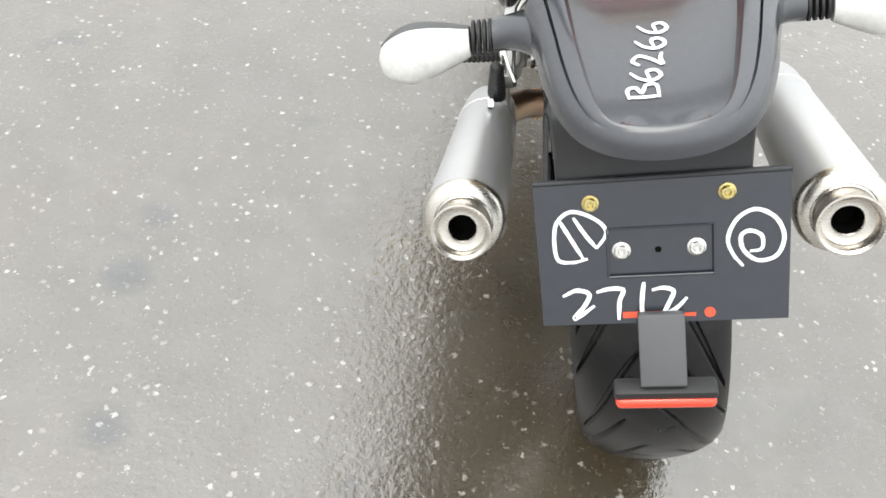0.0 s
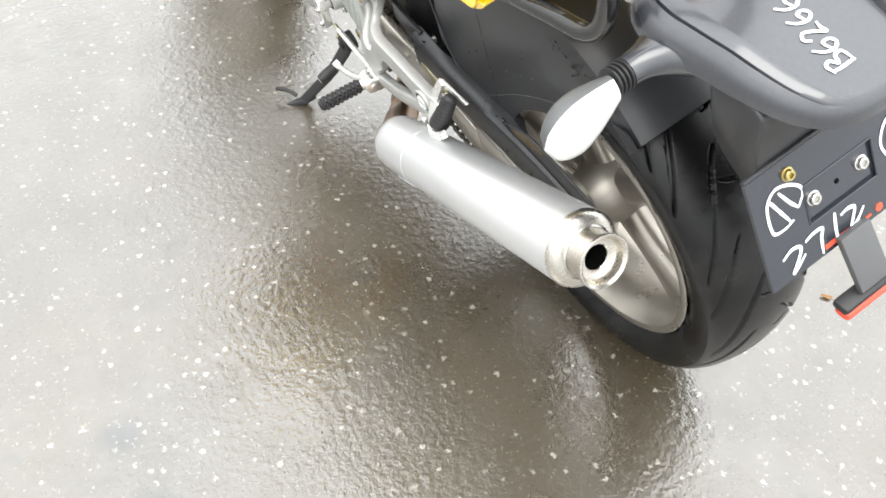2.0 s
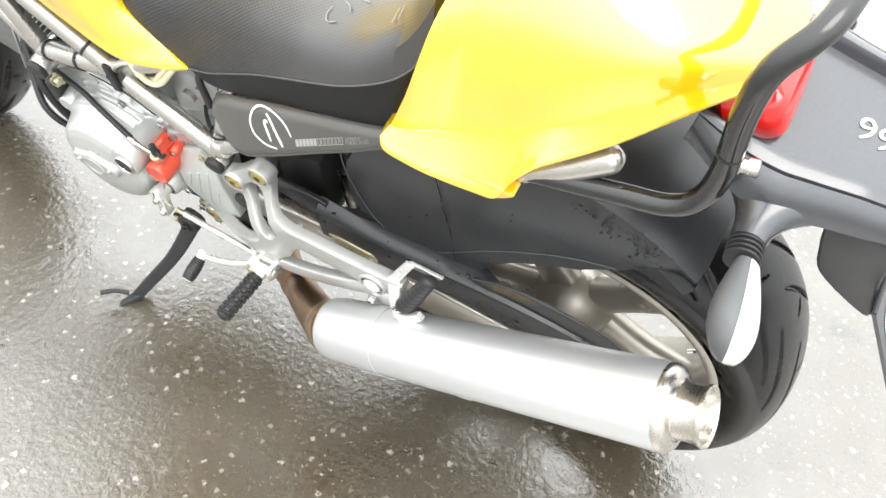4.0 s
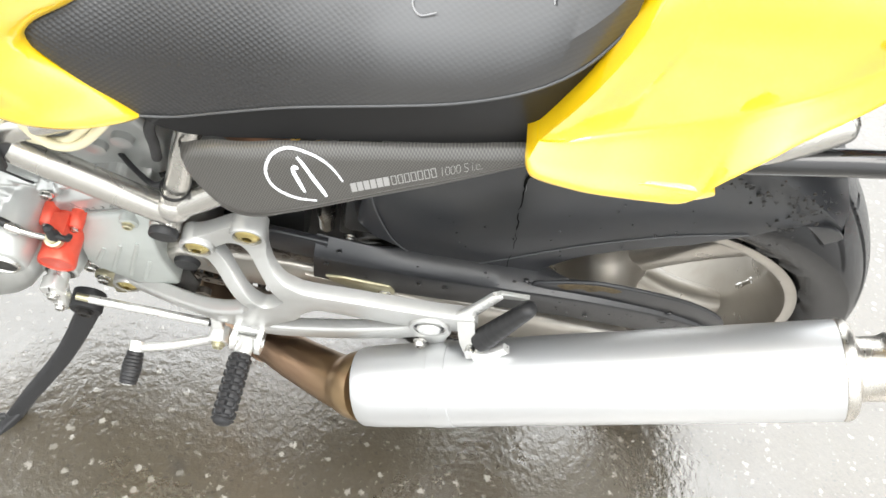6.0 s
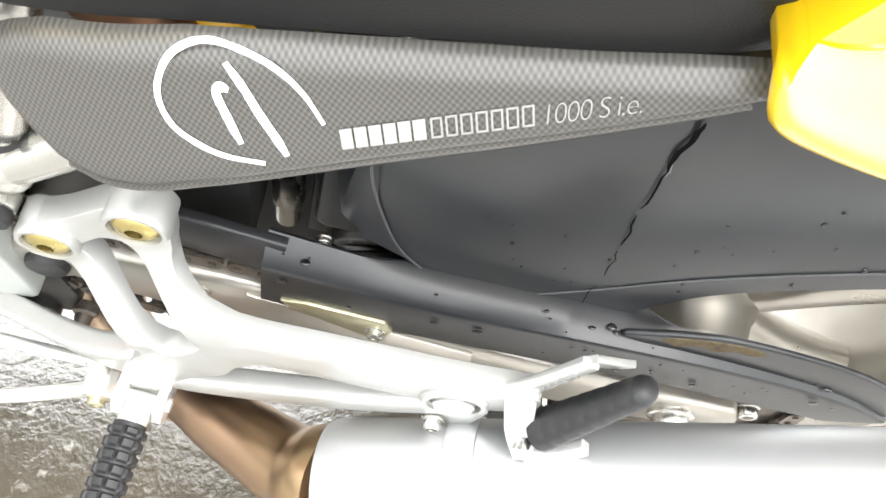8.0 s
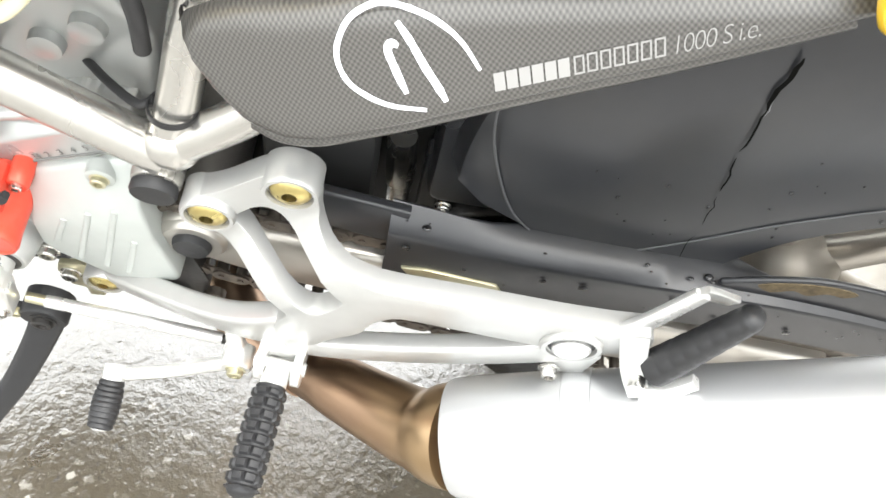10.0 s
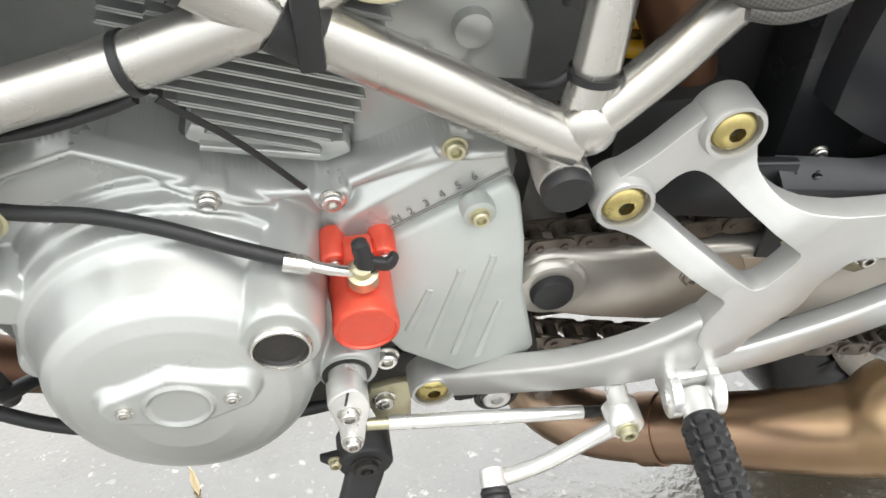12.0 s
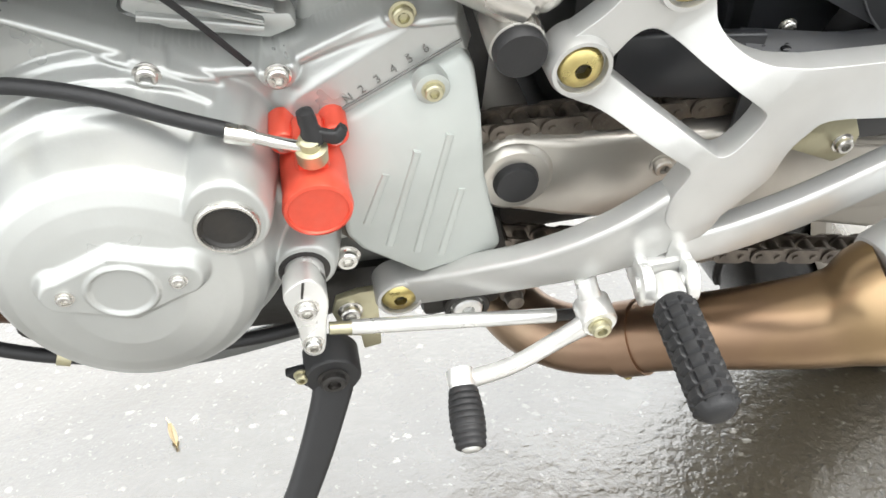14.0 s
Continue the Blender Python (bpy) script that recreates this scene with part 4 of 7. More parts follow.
for y, z in ((0.548, 0.545), (0.52, 0.565)):
    part("boss", lathe((-0.081, y, z), LEFT, [(0, 0.011), (0.008, 0.010), (0.009, 0.006)], 20), M_ENGINE, engine)
FWD = Matrix.Translation((0, 0.80, 0.44)) @ Matrix.Rotation(radians(-71), 4, "X")
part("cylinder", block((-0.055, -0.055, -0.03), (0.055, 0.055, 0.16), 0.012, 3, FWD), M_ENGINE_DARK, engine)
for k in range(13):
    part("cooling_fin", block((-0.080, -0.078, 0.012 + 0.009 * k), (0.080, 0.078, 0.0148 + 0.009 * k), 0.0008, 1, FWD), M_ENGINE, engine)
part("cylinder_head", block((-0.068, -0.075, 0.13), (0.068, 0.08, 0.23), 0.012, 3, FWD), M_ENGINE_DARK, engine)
part("oil_pan", slab([(0.82, 0.285), (0.80, 0.262), (0.62, 0.246), (0.52, 0.262), (0.53, 0.295), (0.74, 0.305)], -0.085, 0.09, 0.006), M_GRIME_AND_SHADE, engine, "grimy black oil pan")
tube([(-0.085, 0.88, 0.50), (-0.115, 0.845, 0.46), (-0.118, 0.828, 0.40), (-0.10, 0.83, 0.33)], 0.0070, "oil_hose", M_RUBBER, "black rubber hose")
tube([(-0.09, 0.90, 0.44), (-0.125, 0.86, 0.40), (-0.12, 0.83, 0.36), (-0.08, 0.82, 0.32)], 0.0055, "oil_hose", M_RUBBER, "black rubber hose")
part("fitting", bolt((-0.120, 0.776, 0.503), LEFT, 0.0085, 0.012), M_BRASS, engine, "brass hose fitting")
part("sensor_plug", block((-0.128, 0.790, 0.440), (-0.100, 0.812, 0.486), 0.004), M_RUBBER, engine, "black plug with cable")

# sprocket cover
def cover_slope(v):
    """How far the cover's upper part leans inwards there."""
    return 0.018 * min(1.0, max(0.0, ((v.y - 0.573) * 0.447 + (v.z - 0.451) * 0.894 + 0.032) / 0.032))


plate = slab([(0.578, 0.441), (0.573, 0.451), (0.504, 0.486), (0.498, 0.480), (0.495, 0.412), (0.484, 0.352), (0.488, 0.346), (0.536, 0.336), (0.572, 0.366), (0.580, 0.380)], -0.136, -0.104, 0.0035, 3)
bmesh.ops.bisect_plane(plate, geom=plate.verts[:] + plate.edges[:] + plate.faces[:], plane_co=(0, 0.573, 0.4152), plane_no=(0, 0.447, 0.894))
for v in plate.verts:
    if v.co.x < -0.118:
        v.co.x += cover_slope(v.co)
cov = part("sprocket_cover", plate, M_COVER, bike, "pale grey sprocket cover with pressed ribs")
for (y0, z0), (y1, z1) in (((0.553, 0.424), (0.567, 0.388)), ((0.534, 0.437), (0.555, 0.367)), ((0.515, 0.446), (0.538, 0.358)), ((0.509, 0.405), (0.523, 0.352))):
    part("rib", beam([(-0.1355, y0, z0), (-0.1355, y1, z1)], [0.0042, 0.0050], 0.0036), M_COVER, cov)
boss = part("cover_boss", lathe((-0.117, 0.522, 0.470), LEFT, [(0, 0.0105), (0.009, 0.0095), (0.010, 0.0070)], 24), M_COVER, cov)
part("cover_bolt", bolt((-0.1263, 0.522, 0.470), LEFT, 0.0052, 0.005), M_BRASS, cov)
part("edge_groove", beam([(-0.1115, 0.578, 0.4525), (-0.1115, 0.503, 0.4900)], [0.0014, 0.0014], 0.004), M_PRINT_DARK, cov)

# clutch slave cylinder
slave = part("slave_cylinder", lathe((-0.106, 0.593, 0.430), (-1, 0, -0.03), [(0, 0.0210), (0.012, 0.0210), (0.016, 0.0186), (0.046, 0.0186), (0.0545, 0.0194), (0.0575, 0.0184), (0.0580, 0.0166), (0.0568, 0.0160), (0.0570, 0.0)], 48), M_RED, bike, "red anodised clutch slave cylinder")
for y in (0.606, 0.578):
    part("ear", lathe((-0.108, y, 0.4515), LEFT, [(0, 0.0080), (0.022, 0.0078), (0.0235, 0.0066)], 24), M_RED, slave)
    part("ear_screw", bolt((-0.1305, y, 0.4515), LEFT, 0.0042, 0.004), M_STEEL, slave)
part("neck", block((-0.150, 0.583, 0.436), (-0.118, 0.601, 0.461), 0.004), M_RED, slave)
part("banjo", lathe((-0.147, 0.5915, 0.452), (-0.25, 0, 1), [(0, 0.0085), (0.010, 0.0088), (0.0105, 0.0060), (0.016, 0.0058), (0.0175, 0.0040)], 20), M_BRASS, slave, "brass banjo fitting")
part("bleed_cap", lathe((-0.149, 0.589, 0.464), (0.05, 0.15, 1), [(0, 0.0058), (0.005, 0.0064), (0.009, 0.0048), (0.014, 0.0050), (0.019, 0.0044), (0.021, 0.0)], 18), M_RUBBER, slave, "black rubber bleed cap")
part("cap_strap", beam([(-0.150, 0.588, 0.470), (-0.150, 0.578, 0.466), (-0.148, 0.573, 0.470)], [0.006, 0.008, 0.005], 0.005), M_RUBBER, slave)
hose = tube([(-0.149, 0.629, 0.4775), (-0.1435, 0.655, 0.486), (-0.136, 0.690, 0.499), (-0.126, 0.725, 0.504), (-0.118, 0.765, 0.506), (-0.110, 0.81, 0.516), (-0.09, 0.87, 0.56)], 0.0043, "clutch_hose", M_RUBBER, "black clutch hose with crimped ferrule")
part("ferrule", sweep([(-0.152, 0.618, 0.4735), (-0.151, 0.622, 0.4748), (-0.1495, 0.632, 0.4775)], [0.0045, 0.0053, 0.0053], 20), M_STEEL, hose)
part("pipe_end", sweep(spline([(-0.151, 0.620, 0.4740), (-0.151, 0.608, 0.4680), (-0.149, 0.595, 0.4610)], 6), 0.0034, 16), M_STEEL, hose)


# lines that run under the crankcase
part("oil_hose", sweep(spline([(-0.075, 0.880, 0.300), (-0.08, 0.832, 0.266), (-0.08, 0.780, 0.243), (-0.08, 0.719, 0.236), (-0.08, 0.660, 0.234), (-0.08, 0.612, 0.240)], 6), 0.0055, 14), M_RUBBER, engine, "black rubber oil hose")
part("hose_clip", lathe((-0.080, 0.801, 0.2515), (0, -1, -0.45), [(0, 0.0056), (0, 0.0075), (0.010, 0.0075), (0.010, 0.0056)], 20, caps=False), M_BRASS, engine, "zinc hose clip")
part("lower_rail", beam([(-0.055, 0.745, 0.198), (-0.055, 0.690, 0.199), (-0.055, 0.610, 0.212)], [0.016, 0.016, 0.016], 0.014), M_ENGINE_DARK, engine)

# ---- left foot controls ----
def cut_plate(outer, holes, face_x, thick, bevel):
    """A cast plate of that (y, z) outline with windows, its face following face_x(y, z), edges rounded."""
    bm = bmesh.new()
    for loop in [outer] + holes:
        V = [bm.verts.new((0, y, z)) for y, z in loop]
        for a, b in zip(V, V[1:] + V[:1]):
            bm.edges.new((a, b))
    bmesh.ops.triangle_fill(bm, edges=bm.edges[:], use_beauty=True)
    bmesh.ops.subdivide_edges(bm, edges=[e for e in bm.edges if e.calc_length() > 0.012 and not e.is_boundary], cuts=2, use_grid_fill=True)
    bmesh.ops.triangulate(bm, faces=bm.faces[:])
    g = bmesh.ops.extrude_face_region(bm, geom=bm.faces[:])
    bmesh.ops.translate(bm, vec=(thick, 0, 0), verts=[v for v in g["geom"] if isinstance(v, bmesh.types.BMVert)])
    bmesh.ops.recalc_face_normals(bm, faces=bm.faces)
    rim = [e for e in bm.edges if len(e.link_faces) == 2 and abs(e.verts[0].co.x - e.verts[1].co.x) < 1e-6 and e.calc_face_angle() > 1.0]
    bmesh.ops.bevel(bm, geom=rim, offset=bevel, segments=3, profile=0.5, affect="EDGES", clamp_overlap=True)
    for v in bm.verts:
        v.co.x += face_x(v.co.y, v.co.z)
    return bm


def bracket_face(y, z):
    """Flat behind the two upper bolts, then swept out to the level of the arm."""
    below = -(y - 0.447) * 0.643 - (z - 0.486) * 0.766
    return float(np.interp(below, [0, 0.016, 0.024, 0.032, 0.042, 0.054, 0.066, 0.076], [-0.1450, -0.1455, -0.1480, -0.1545, -0.1655, -0.1785, -0.1845, -0.1855]))


def eased(loop, per=3):
    return [(p.x, p.y) for p in spline([(y, z, 0) for y, z in loop], per, closed=True)]


BRACKET = [(0.464, 0.483), (0.460, 0.4965), (0.4525, 0.502), (0.4365, 0.513), (0.423, 0.526), (0.411, 0.537), (0.398, 0.5435), (0.386, 0.538), (0.380, 0.526), (0.378, 0.5136), (0.3775, 0.506), (0.3732, 0.4990), (0.3652, 0.4935), (0.350, 0.4918), (0.330, 0.4918), (0.293, 0.4905), (0.255, 0.488), (0.222, 0.486), (0.190, 0.486), (0.166, 0.488), (0.160, 0.478), (0.164, 0.464), (0.180, 0.452), (0.206, 0.4473), (0.239, 0.4485), (0.284, 0.4535), (0.3186, 0.4570),
           (0.330, 0.4495), (0.338, 0.4383), (0.3435, 0.4219), (0.358, 0.4070), (0.374, 0.393), (0.392, 0.390), (0.401, 0.401), (0.400, 0.418), (0.3925, 0.434), (0.4004, 0.4424), (0.4192, 0.4522), (0.4345, 0.4595), (0.447, 0.4640), (0.4585, 0.4715)]
WINDOW = [(0.4318, 0.4809), (0.4242, 0.4936), (0.417, 0.5004), (0.4093, 0.5023), (0.3999, 0.498), (0.3859, 0.488), (0.3718, 0.479), (0.3580, 0.4690), (0.3579, 0.4622), (0.3634, 0.4532), (0.3709, 0.4445), (0.3783, 0.4436), (0.3872, 0.4504), (0.3999, 0.4591), (0.4145, 0.4671)]
plate = cut_plate(eased(BRACKET), [eased(WINDOW)], bracket_face, 0.016, 0.0030)
lower_arm = beam([(-0.1745, 0.374, 0.412), (-0.1755, 0.389, 0.398), (-0.170, 0.424, 0.374), (-0.155, 0.467, 0.349), (-0.133, 0.522, 0.324), (-0.1205, 0.5515, 0.3115)], [0.034, 0.046, 0.040, 0.031, 0.028, 0.029], 0.018, corner=0.22)
lower_bar = beam([(-0.176, 0.394, 0.373), (-0.177, 0.367, 0.372), (-0.178, 0.318, 0.386), (-0.180, 0.274, 0.407), (-0.180, 0.229, 0.430), (-0.179, 0.205, 0.450)], [0.026, 0.025, 0.025, 0.025, 0.030], 0.015, corner=0.22)
bosses = []
for c, r in (((-0.128, 0.447, 0.486), 0.0176), ((-0.128, 0.395, 0.529), 0.0176), ((-0.1115, 0.5515, 0.3120), 0.0165)):
    bosses.append(lathe(c, LEFT, [(0, r), (0.0195, r), (0.0225, r * 0.93), (0.0225, r * 0.80), (0.0180, r * 0.77), (0.0175, 0.0)], 40, caps=False))
bosses.append(lathe((-0.168, 0.207, 0.458), LEFT, [(0, 0.0215), (0.019, 0.0210), (0.021, 0.0195), (0.021, 0.0165), (0.010, 0.0160), (0.0098, 0.0)], 40, caps=False))
rearset = part("footrest_bracket", plate, M_CAST, bike, "cast silver-painted footrest bracket", 30)
for bm in bosses:
    part("mount_boss", bm, M_CAST, rearset, "", 30)
part("lower_arm", lower_arm, M_CAST, rearset)
part("lower_bar", lower_bar, M_CAST, rearset)
for c, r in (((-0.1455, 0.447, 0.486), 0.0126), ((-0.1455, 0.395, 0.529), 0.0126), ((-0.1290, 0.5515, 0.3120), 0.0124)):
    bm = lathe(c, LEFT, [(0, r), (0.0014, r), (0.0030, r * 0.94), (0.0046, r * 0.80), (0.0058, r * 0.58), (0.0062, r * 0.36)], 32, caps=False)
    lathe(c, LEFT, [(0.0062, r * 0.36), (0.0016, r * 0.33)], 6, bm, caps=False)
    # black disc on the socket floor, painted shade for the recess
    part("socket_shade", lathe(c, LEFT, [(0.0014, r * 0.345), (0.0018, r * 0.34), (0.0019, 0.0)], 12), M_GRIME_AND_SHADE, rearset)
    part("bolt", bm, M_GOLD, rearset, "yellow zinc socket bolt")
    part("bolt_gap", lathe(Vector(c) + Vector((0.0005, 0, 0)), LEFT, [(0, r * 1.10), (0.0008, r * 1.10)], 32), M_GRIME_AND_SHADE, rearset)
part("bolt", bolt((-0.120, 0.504, 0.281), LEFT, 0.0105, 0.008, 0.42), M_BRIGHT, rearset)
part("bolt_cup", lathe((-0.108, 0.504, 0.281), LEFT, [(0, 0.0165), (0.016, 0.0165), (0.017, 0.0155), (0.017, 0.0125), (0.010, 0.0122), (0.0098, 0.0)], 32, caps=False), M_GRIME_AND_SHADE, rearset, "greasy black bolt cup")
part("mount_rubber", lathe((-0.178, 0.207, 0.458), LEFT, [(0, 0.0158), (0.008, 0.0158), (0.009, 0.0148)], 30), M_RUBBER, rearset)
part("mount_bolt", lathe((-0.1865, 0.207, 0.458), LEFT, [(0, 0.0128), (0.003, 0.0128), (0.0048, 0.0112), (0.0052, 0.0060), (0.0040, 0.0052), (0.0040, 0.0)], 30), M_BRIGHT, rearset)
part("silencer_lug", slab([(0.218, 0.440), (0.200, 0.452), (0.182, 0.444), (0.186, 0.410), (0.210, 0.402)], -0.186, -0.181, 0.0015), M_BRIGHT, rearset)
part("lug_bolt", bolt((-0.187, 0.211, 0.416), LEFT, 0.0060, 0.008), M_STEEL, rearset)


def grip_mesh(a, b, r, rings, around, depth, flat=1.0, thin=1.0):
    """Rubber with rows of raised blocks round it."""
    a, b = Vector(a), Vector(b)
    n, seg = rings * 6, around * 6
    ax = (b - a).normalized()
    side = ax.orthogonal().normalized()
    up = ax.cross(side)
    R = []
    for i in range(n + 1):
        t = i / n
        ring = []
        for k in range(seg):
            raised = (i % 6 not in (0, 1)) and (k % 6 not in (0,)) and 0.04 < t < 0.94
            end = math.sqrt(max(0.0, 1 - max(0, (t - 0.90) / 0.10) ** 2)) * 0.55 + 0.45 if t > 0.90 else 1
            rad = (r + (depth if raised else 0)) * end * (1 + (thin - 1) * t)
            ang = 2 * math.pi * k / seg
            ring.append(a.lerp(b, t) + (side * math.cos(ang) + up * math.sin(ang) * flat) * rad)
        R.append(ring)
    return skin(bmesh.new(), R)


def clevis(c, out, r=0.0125):
    """Forged hanger that carries a folding peg."""
    c, o = Vector(c), Vector(out).normalized()
    f = Vector((0, 1, 0)) - o * o.y
    f.normalize()
    bm = bmesh.new()
    for s in (-1, 1):
        lathe(c + f * s * 0.0135 - f * 0.0035, f, [(0, r), (0.0005, r + 0.0008), (0.0065, r + 0.0008), (0.007, r)], 24, bm)
        m = Matrix.Translation(c + f * s * 0.0135 - o * 0.012) @ Matrix((f, o, f.cross(o))).transposed().to_4x4()
        bm2 = block((-0.0035, -0.014, -r * 0.95), (0.0035, 0.012, r * 0.95), 0.0015, 2, m)
        tmp = bpy.data.meshes.new("t")
        bm2.to_mesh(tmp)
        bm2.free()
        bm.from_mesh(tmp)
        bpy.data.meshes.remove(tmp)
    lathe(c - f * 0.019, f, [(0, 0.0050), (0.038, 0.0050)], 16, bm)
    return bm


rider_peg = part("footrest", grip_mesh((-0.212, 0.4000, 0.359), (-0.291, 0.406, 0.361), 0.0105, 9, 8, 0.0022, 1.05), M_RUBBER, bike, "black rubber rider footrest on its forged hanger")
part("hanger", clevis((-0.194, 0.397, 0.358), (-1, 0.08, 0.02)), M_BRIGHT, rider_peg, "bright forged hanger")
part("hanger_post", block((-0.188, 0.384, 0.336), (-0.166, 0.410, 0.368), 0.004), M_CAST, rider_peg)
part("core", sweep([(-0.194, 0.397, 0.358), (-0.214, 0.400, 0.359)], 0.0098, 20), M_BRIGHT, rider_peg)

pass_peg = part("passenger_footrest", grip_mesh((-0.194, 0.152, 0.462), (-0.182, 0.118, 0.538), 0.0122, 8, 6, 0.0004, 1.25, 0.66), M_RUBBER, bike, "black rubber passenger footrest folded up")
hang = []
hang.append(beam([(-0.180, 0.180, 0.478), (-0.179, 0.168, 0.504), (-0.175, 0.152, 0.537)], [0.016, 0.014, 0.012], 0.005, corner=0.2))
hang.append(beam([(-0.174, 0.154, 0.538), (-0.168, 0.136, 0.524), (-0.160, 0.118, 0.506)], [0.012, 0.011, 0.009], 0.005, corner=0.2))
hang.append(beam([(-0.181, 0.174, 0.486), (-0.196, 0.167, 0.462), (-0.207, 0.158, 0.446)], [0.019, 0.017, 0.014], 0.006, corner=0.15))
hang.append(beam([(-0.207, 0.158, 0.448), (-0.206, 0.143, 0.452), (-0.201, 0.127, 0.466)], [0.014, 0.013, 0.012], 0.008, corner=0.2))
for bm in hang:
    part("hanger_arm", bm, M_BRIGHT, pass_peg, "bright forged hanger arm")
part("hanger_pin", lathe((-0.2085, 0.163, 0.456), (1, -0.2, 0), [(0, 0.006), (0.002, 0.006), (0.026, 0.0055)], 16), M_STEEL, pass_peg)

# gear lever, its rod and the arm on the shaft
lever = bmesh.new()
beam([(-0.184, 0.428, 0.325), (-0.187, 0.455, 0.312), (-0.194, 0.490, 0.301), (-0.203, 0.524, 0.306)], [0.018, 0.012, 0.011, 0.012], 0.010, lever, corner=0.42)
lathe((-0.172, 0.433, 0.323), LEFT, [(0, 0.0120), (0.017, 0.0120), (0.019, 0.0105)], 28, lever)
beam([(-0.176, 0.433, 0.325), (-0.172, 0.436, 0.336), (-0.166, 0.438, 0.346)], [0.016, 0.014, 0.014], 0.012, lever, corner=0.42)
lathe((-0.196, 0.5245, 0.308), (-1, 0, -0.3), [(0, 0.0085), (0.012, 0.0085), (0.014, 0.0070)], 24, lever)
gear = part("gear_lever", lever, M_BRIGHT, bike, "bright aluminium gear lever with rubber toe peg")
barrel = [(0.0, 0.0085)]
for k in range(9):
    at, fat = 0.0015 + 0.0040 * k, 0.0092 + 0.0018 * math.sin(math.pi * (k + 0.5) / 9)
    barrel += [(at, fat - 0.0004), (at + 0.0008, fat), (at + 0.0028, fat), (at + 0.0034, fat - 0.0006)]
barrel.append((0.0378, 0.0075))
part("toe_rubber", lathe((-0.207, 0.5245, 0.3045), (-0.036, 0.0025, -0.011), barrel, 32), M_RUBBER, gear, "black rubber toe peg")
part("toe_cap", lathe((-0.2415, 0.527, 0.2937), (-1, 0.04, -0.3), [(0, 0.0060), (0.002, 0.0060), (0.003, 0.0045)], 20), M_BRIGHT, gear)
part("pivot_bolt", bolt((-0.1905, 0.433, 0.322), LEFT, 0.0062, 0.006), M_BRASS, gear)
part("link_rod", sweep([(-0.158, 0.586, 0.3215), (-0.160, 0.452, 0.3010)], 0.0050, 16), M_BRIGHT, gear, "bright gear linkage rod")
for p, q in (((-0.158, 0.586, 0.3215), (-0.1578, 0.600, 0.3236)), ((-0.160, 0.456, 0.3016), (-0.1605, 0.438, 0.2990))):
    part("rod_end", sweep([p, q], 0.0042, 12), M_BRASS if p[1] > 0.5 else M_GRIME_AND_SHADE, gear)
arm = slab(eased([(0.6215, 0.3760), (0.6155, 0.3840), (0.6050, 0.3880), (0.5985, 0.3790), (0.5965, 0.3660), (0.6000, 0.3480), (0.6030, 0.3280), (0.6065, 0.3205), (0.6125, 0.3195), (0.6170, 0.3260), (0.6172, 0.3440), (0.6190, 0.3600)]), -0.1745, -0.1590, 0.0035, 3)
lathe((-0.145, 0.608, 0.372), LEFT, [(0, 0.0118), (0.016, 0.0118)], 28, arm, caps=False)
shift_arm = part("shift_arm", arm, M_BRIGHT, gear, "bright clamp arm on the gear shaft")
part("arm_bolt", bolt((-0.1740, 0.6095, 0.3650), LEFT, 0.0058, 0.006), M_STEEL, gear)
part("arm_bolt", bolt((-0.1740, 0.6100, 0.3330), LEFT, 0.0050, 0.006), M_STEEL, gear)
part("clamp_slot", beam([(-0.1748, 0.6085, 0.3865), (-0.1748, 0.6110, 0.3740)], [0.0016, 0.0014], 0.001), M_GRIME_AND_SHADE, gear, "dark clamp slot")
part("shaft_seal", lathe((-0.146, 0.608, 0.371), LEFT, [(0, 0.0155), (0.004, 0.0155), (0.005, 0.0140)], 28), M_GRIME_AND_SHADE, gear)

# side stand, down
st = bmesh.new()
beam([(-0.145, 0.6035, 0.266), (-0.156, 0.609, 0.245), (-0.190, 0.640, 0.186), (-0.230, 0.688, 0.120), (-0.250, 0.708, 0.092)], [0.032, 0.027, 0.023, 0.021, 0.020], 0.014, st, corner=0.4)
lathe((-0.131, 0.604, 0.267), LEFT, [(0, 0.0195), (0.022, 0.0195), (0.024, 0.0180)], 32, st)
stand = part("side_stand", st, M_RUBBER, bike, "black steel side stand resting on the asphalt")
ft = bmesh.new()
beam([(-0.238, 0.700, 0.093), (-0.262, 0.716, 0.0885), (-0.285, 0.728, 0.0845)], [0.012, 0.014, 0.010], 0.03, ft)
part("foot", ft, M_RUBBER, stand)
part("lug", sweep(spline([(-0.258, 0.715, 0.108), (-0.268, 0.735, 0.116), (-0.285, 0.752, 0.122)], 4), 0.0042, 10), M_RUBBER, stand)
part("pivot_bolt", bolt((-0.155, 0.604, 0.267), LEFT, 0.0085, 0.006), M_GRIME_AND_SHADE, stand)
part("stop_lug", slab([(0.612, 0.276), (0.636, 0.272), (0.622, 0.254)], -0.150, -0.143, 0.0012), M_RUBBER, stand)
part("stop_bolt", bolt((-0.150, 0.625, 0.271), LEFT, 0.0042, 0.006), M_BRASS, stand)
part("stand_plate", slab([(0.594, 0.304), (0.578, 0.308), (0.5655, 0.308), (0.5670, 0.249), (0.5800, 0.247), (0.5810, 0.262), (0.592, 0.265), (0.598, 0.290)], -0.1185, -0.1125, 0.0012), M_BRASS, stand, "yellow zinc stand plate")
for x, y, z in ((-0.1185, 0.5855, 0.2925), (-0.131, 0.582, 0.3590)):
    part("plate_bolt", bolt((x, y, z), LEFT, 0.0068, 0.007), M_STEEL, stand)

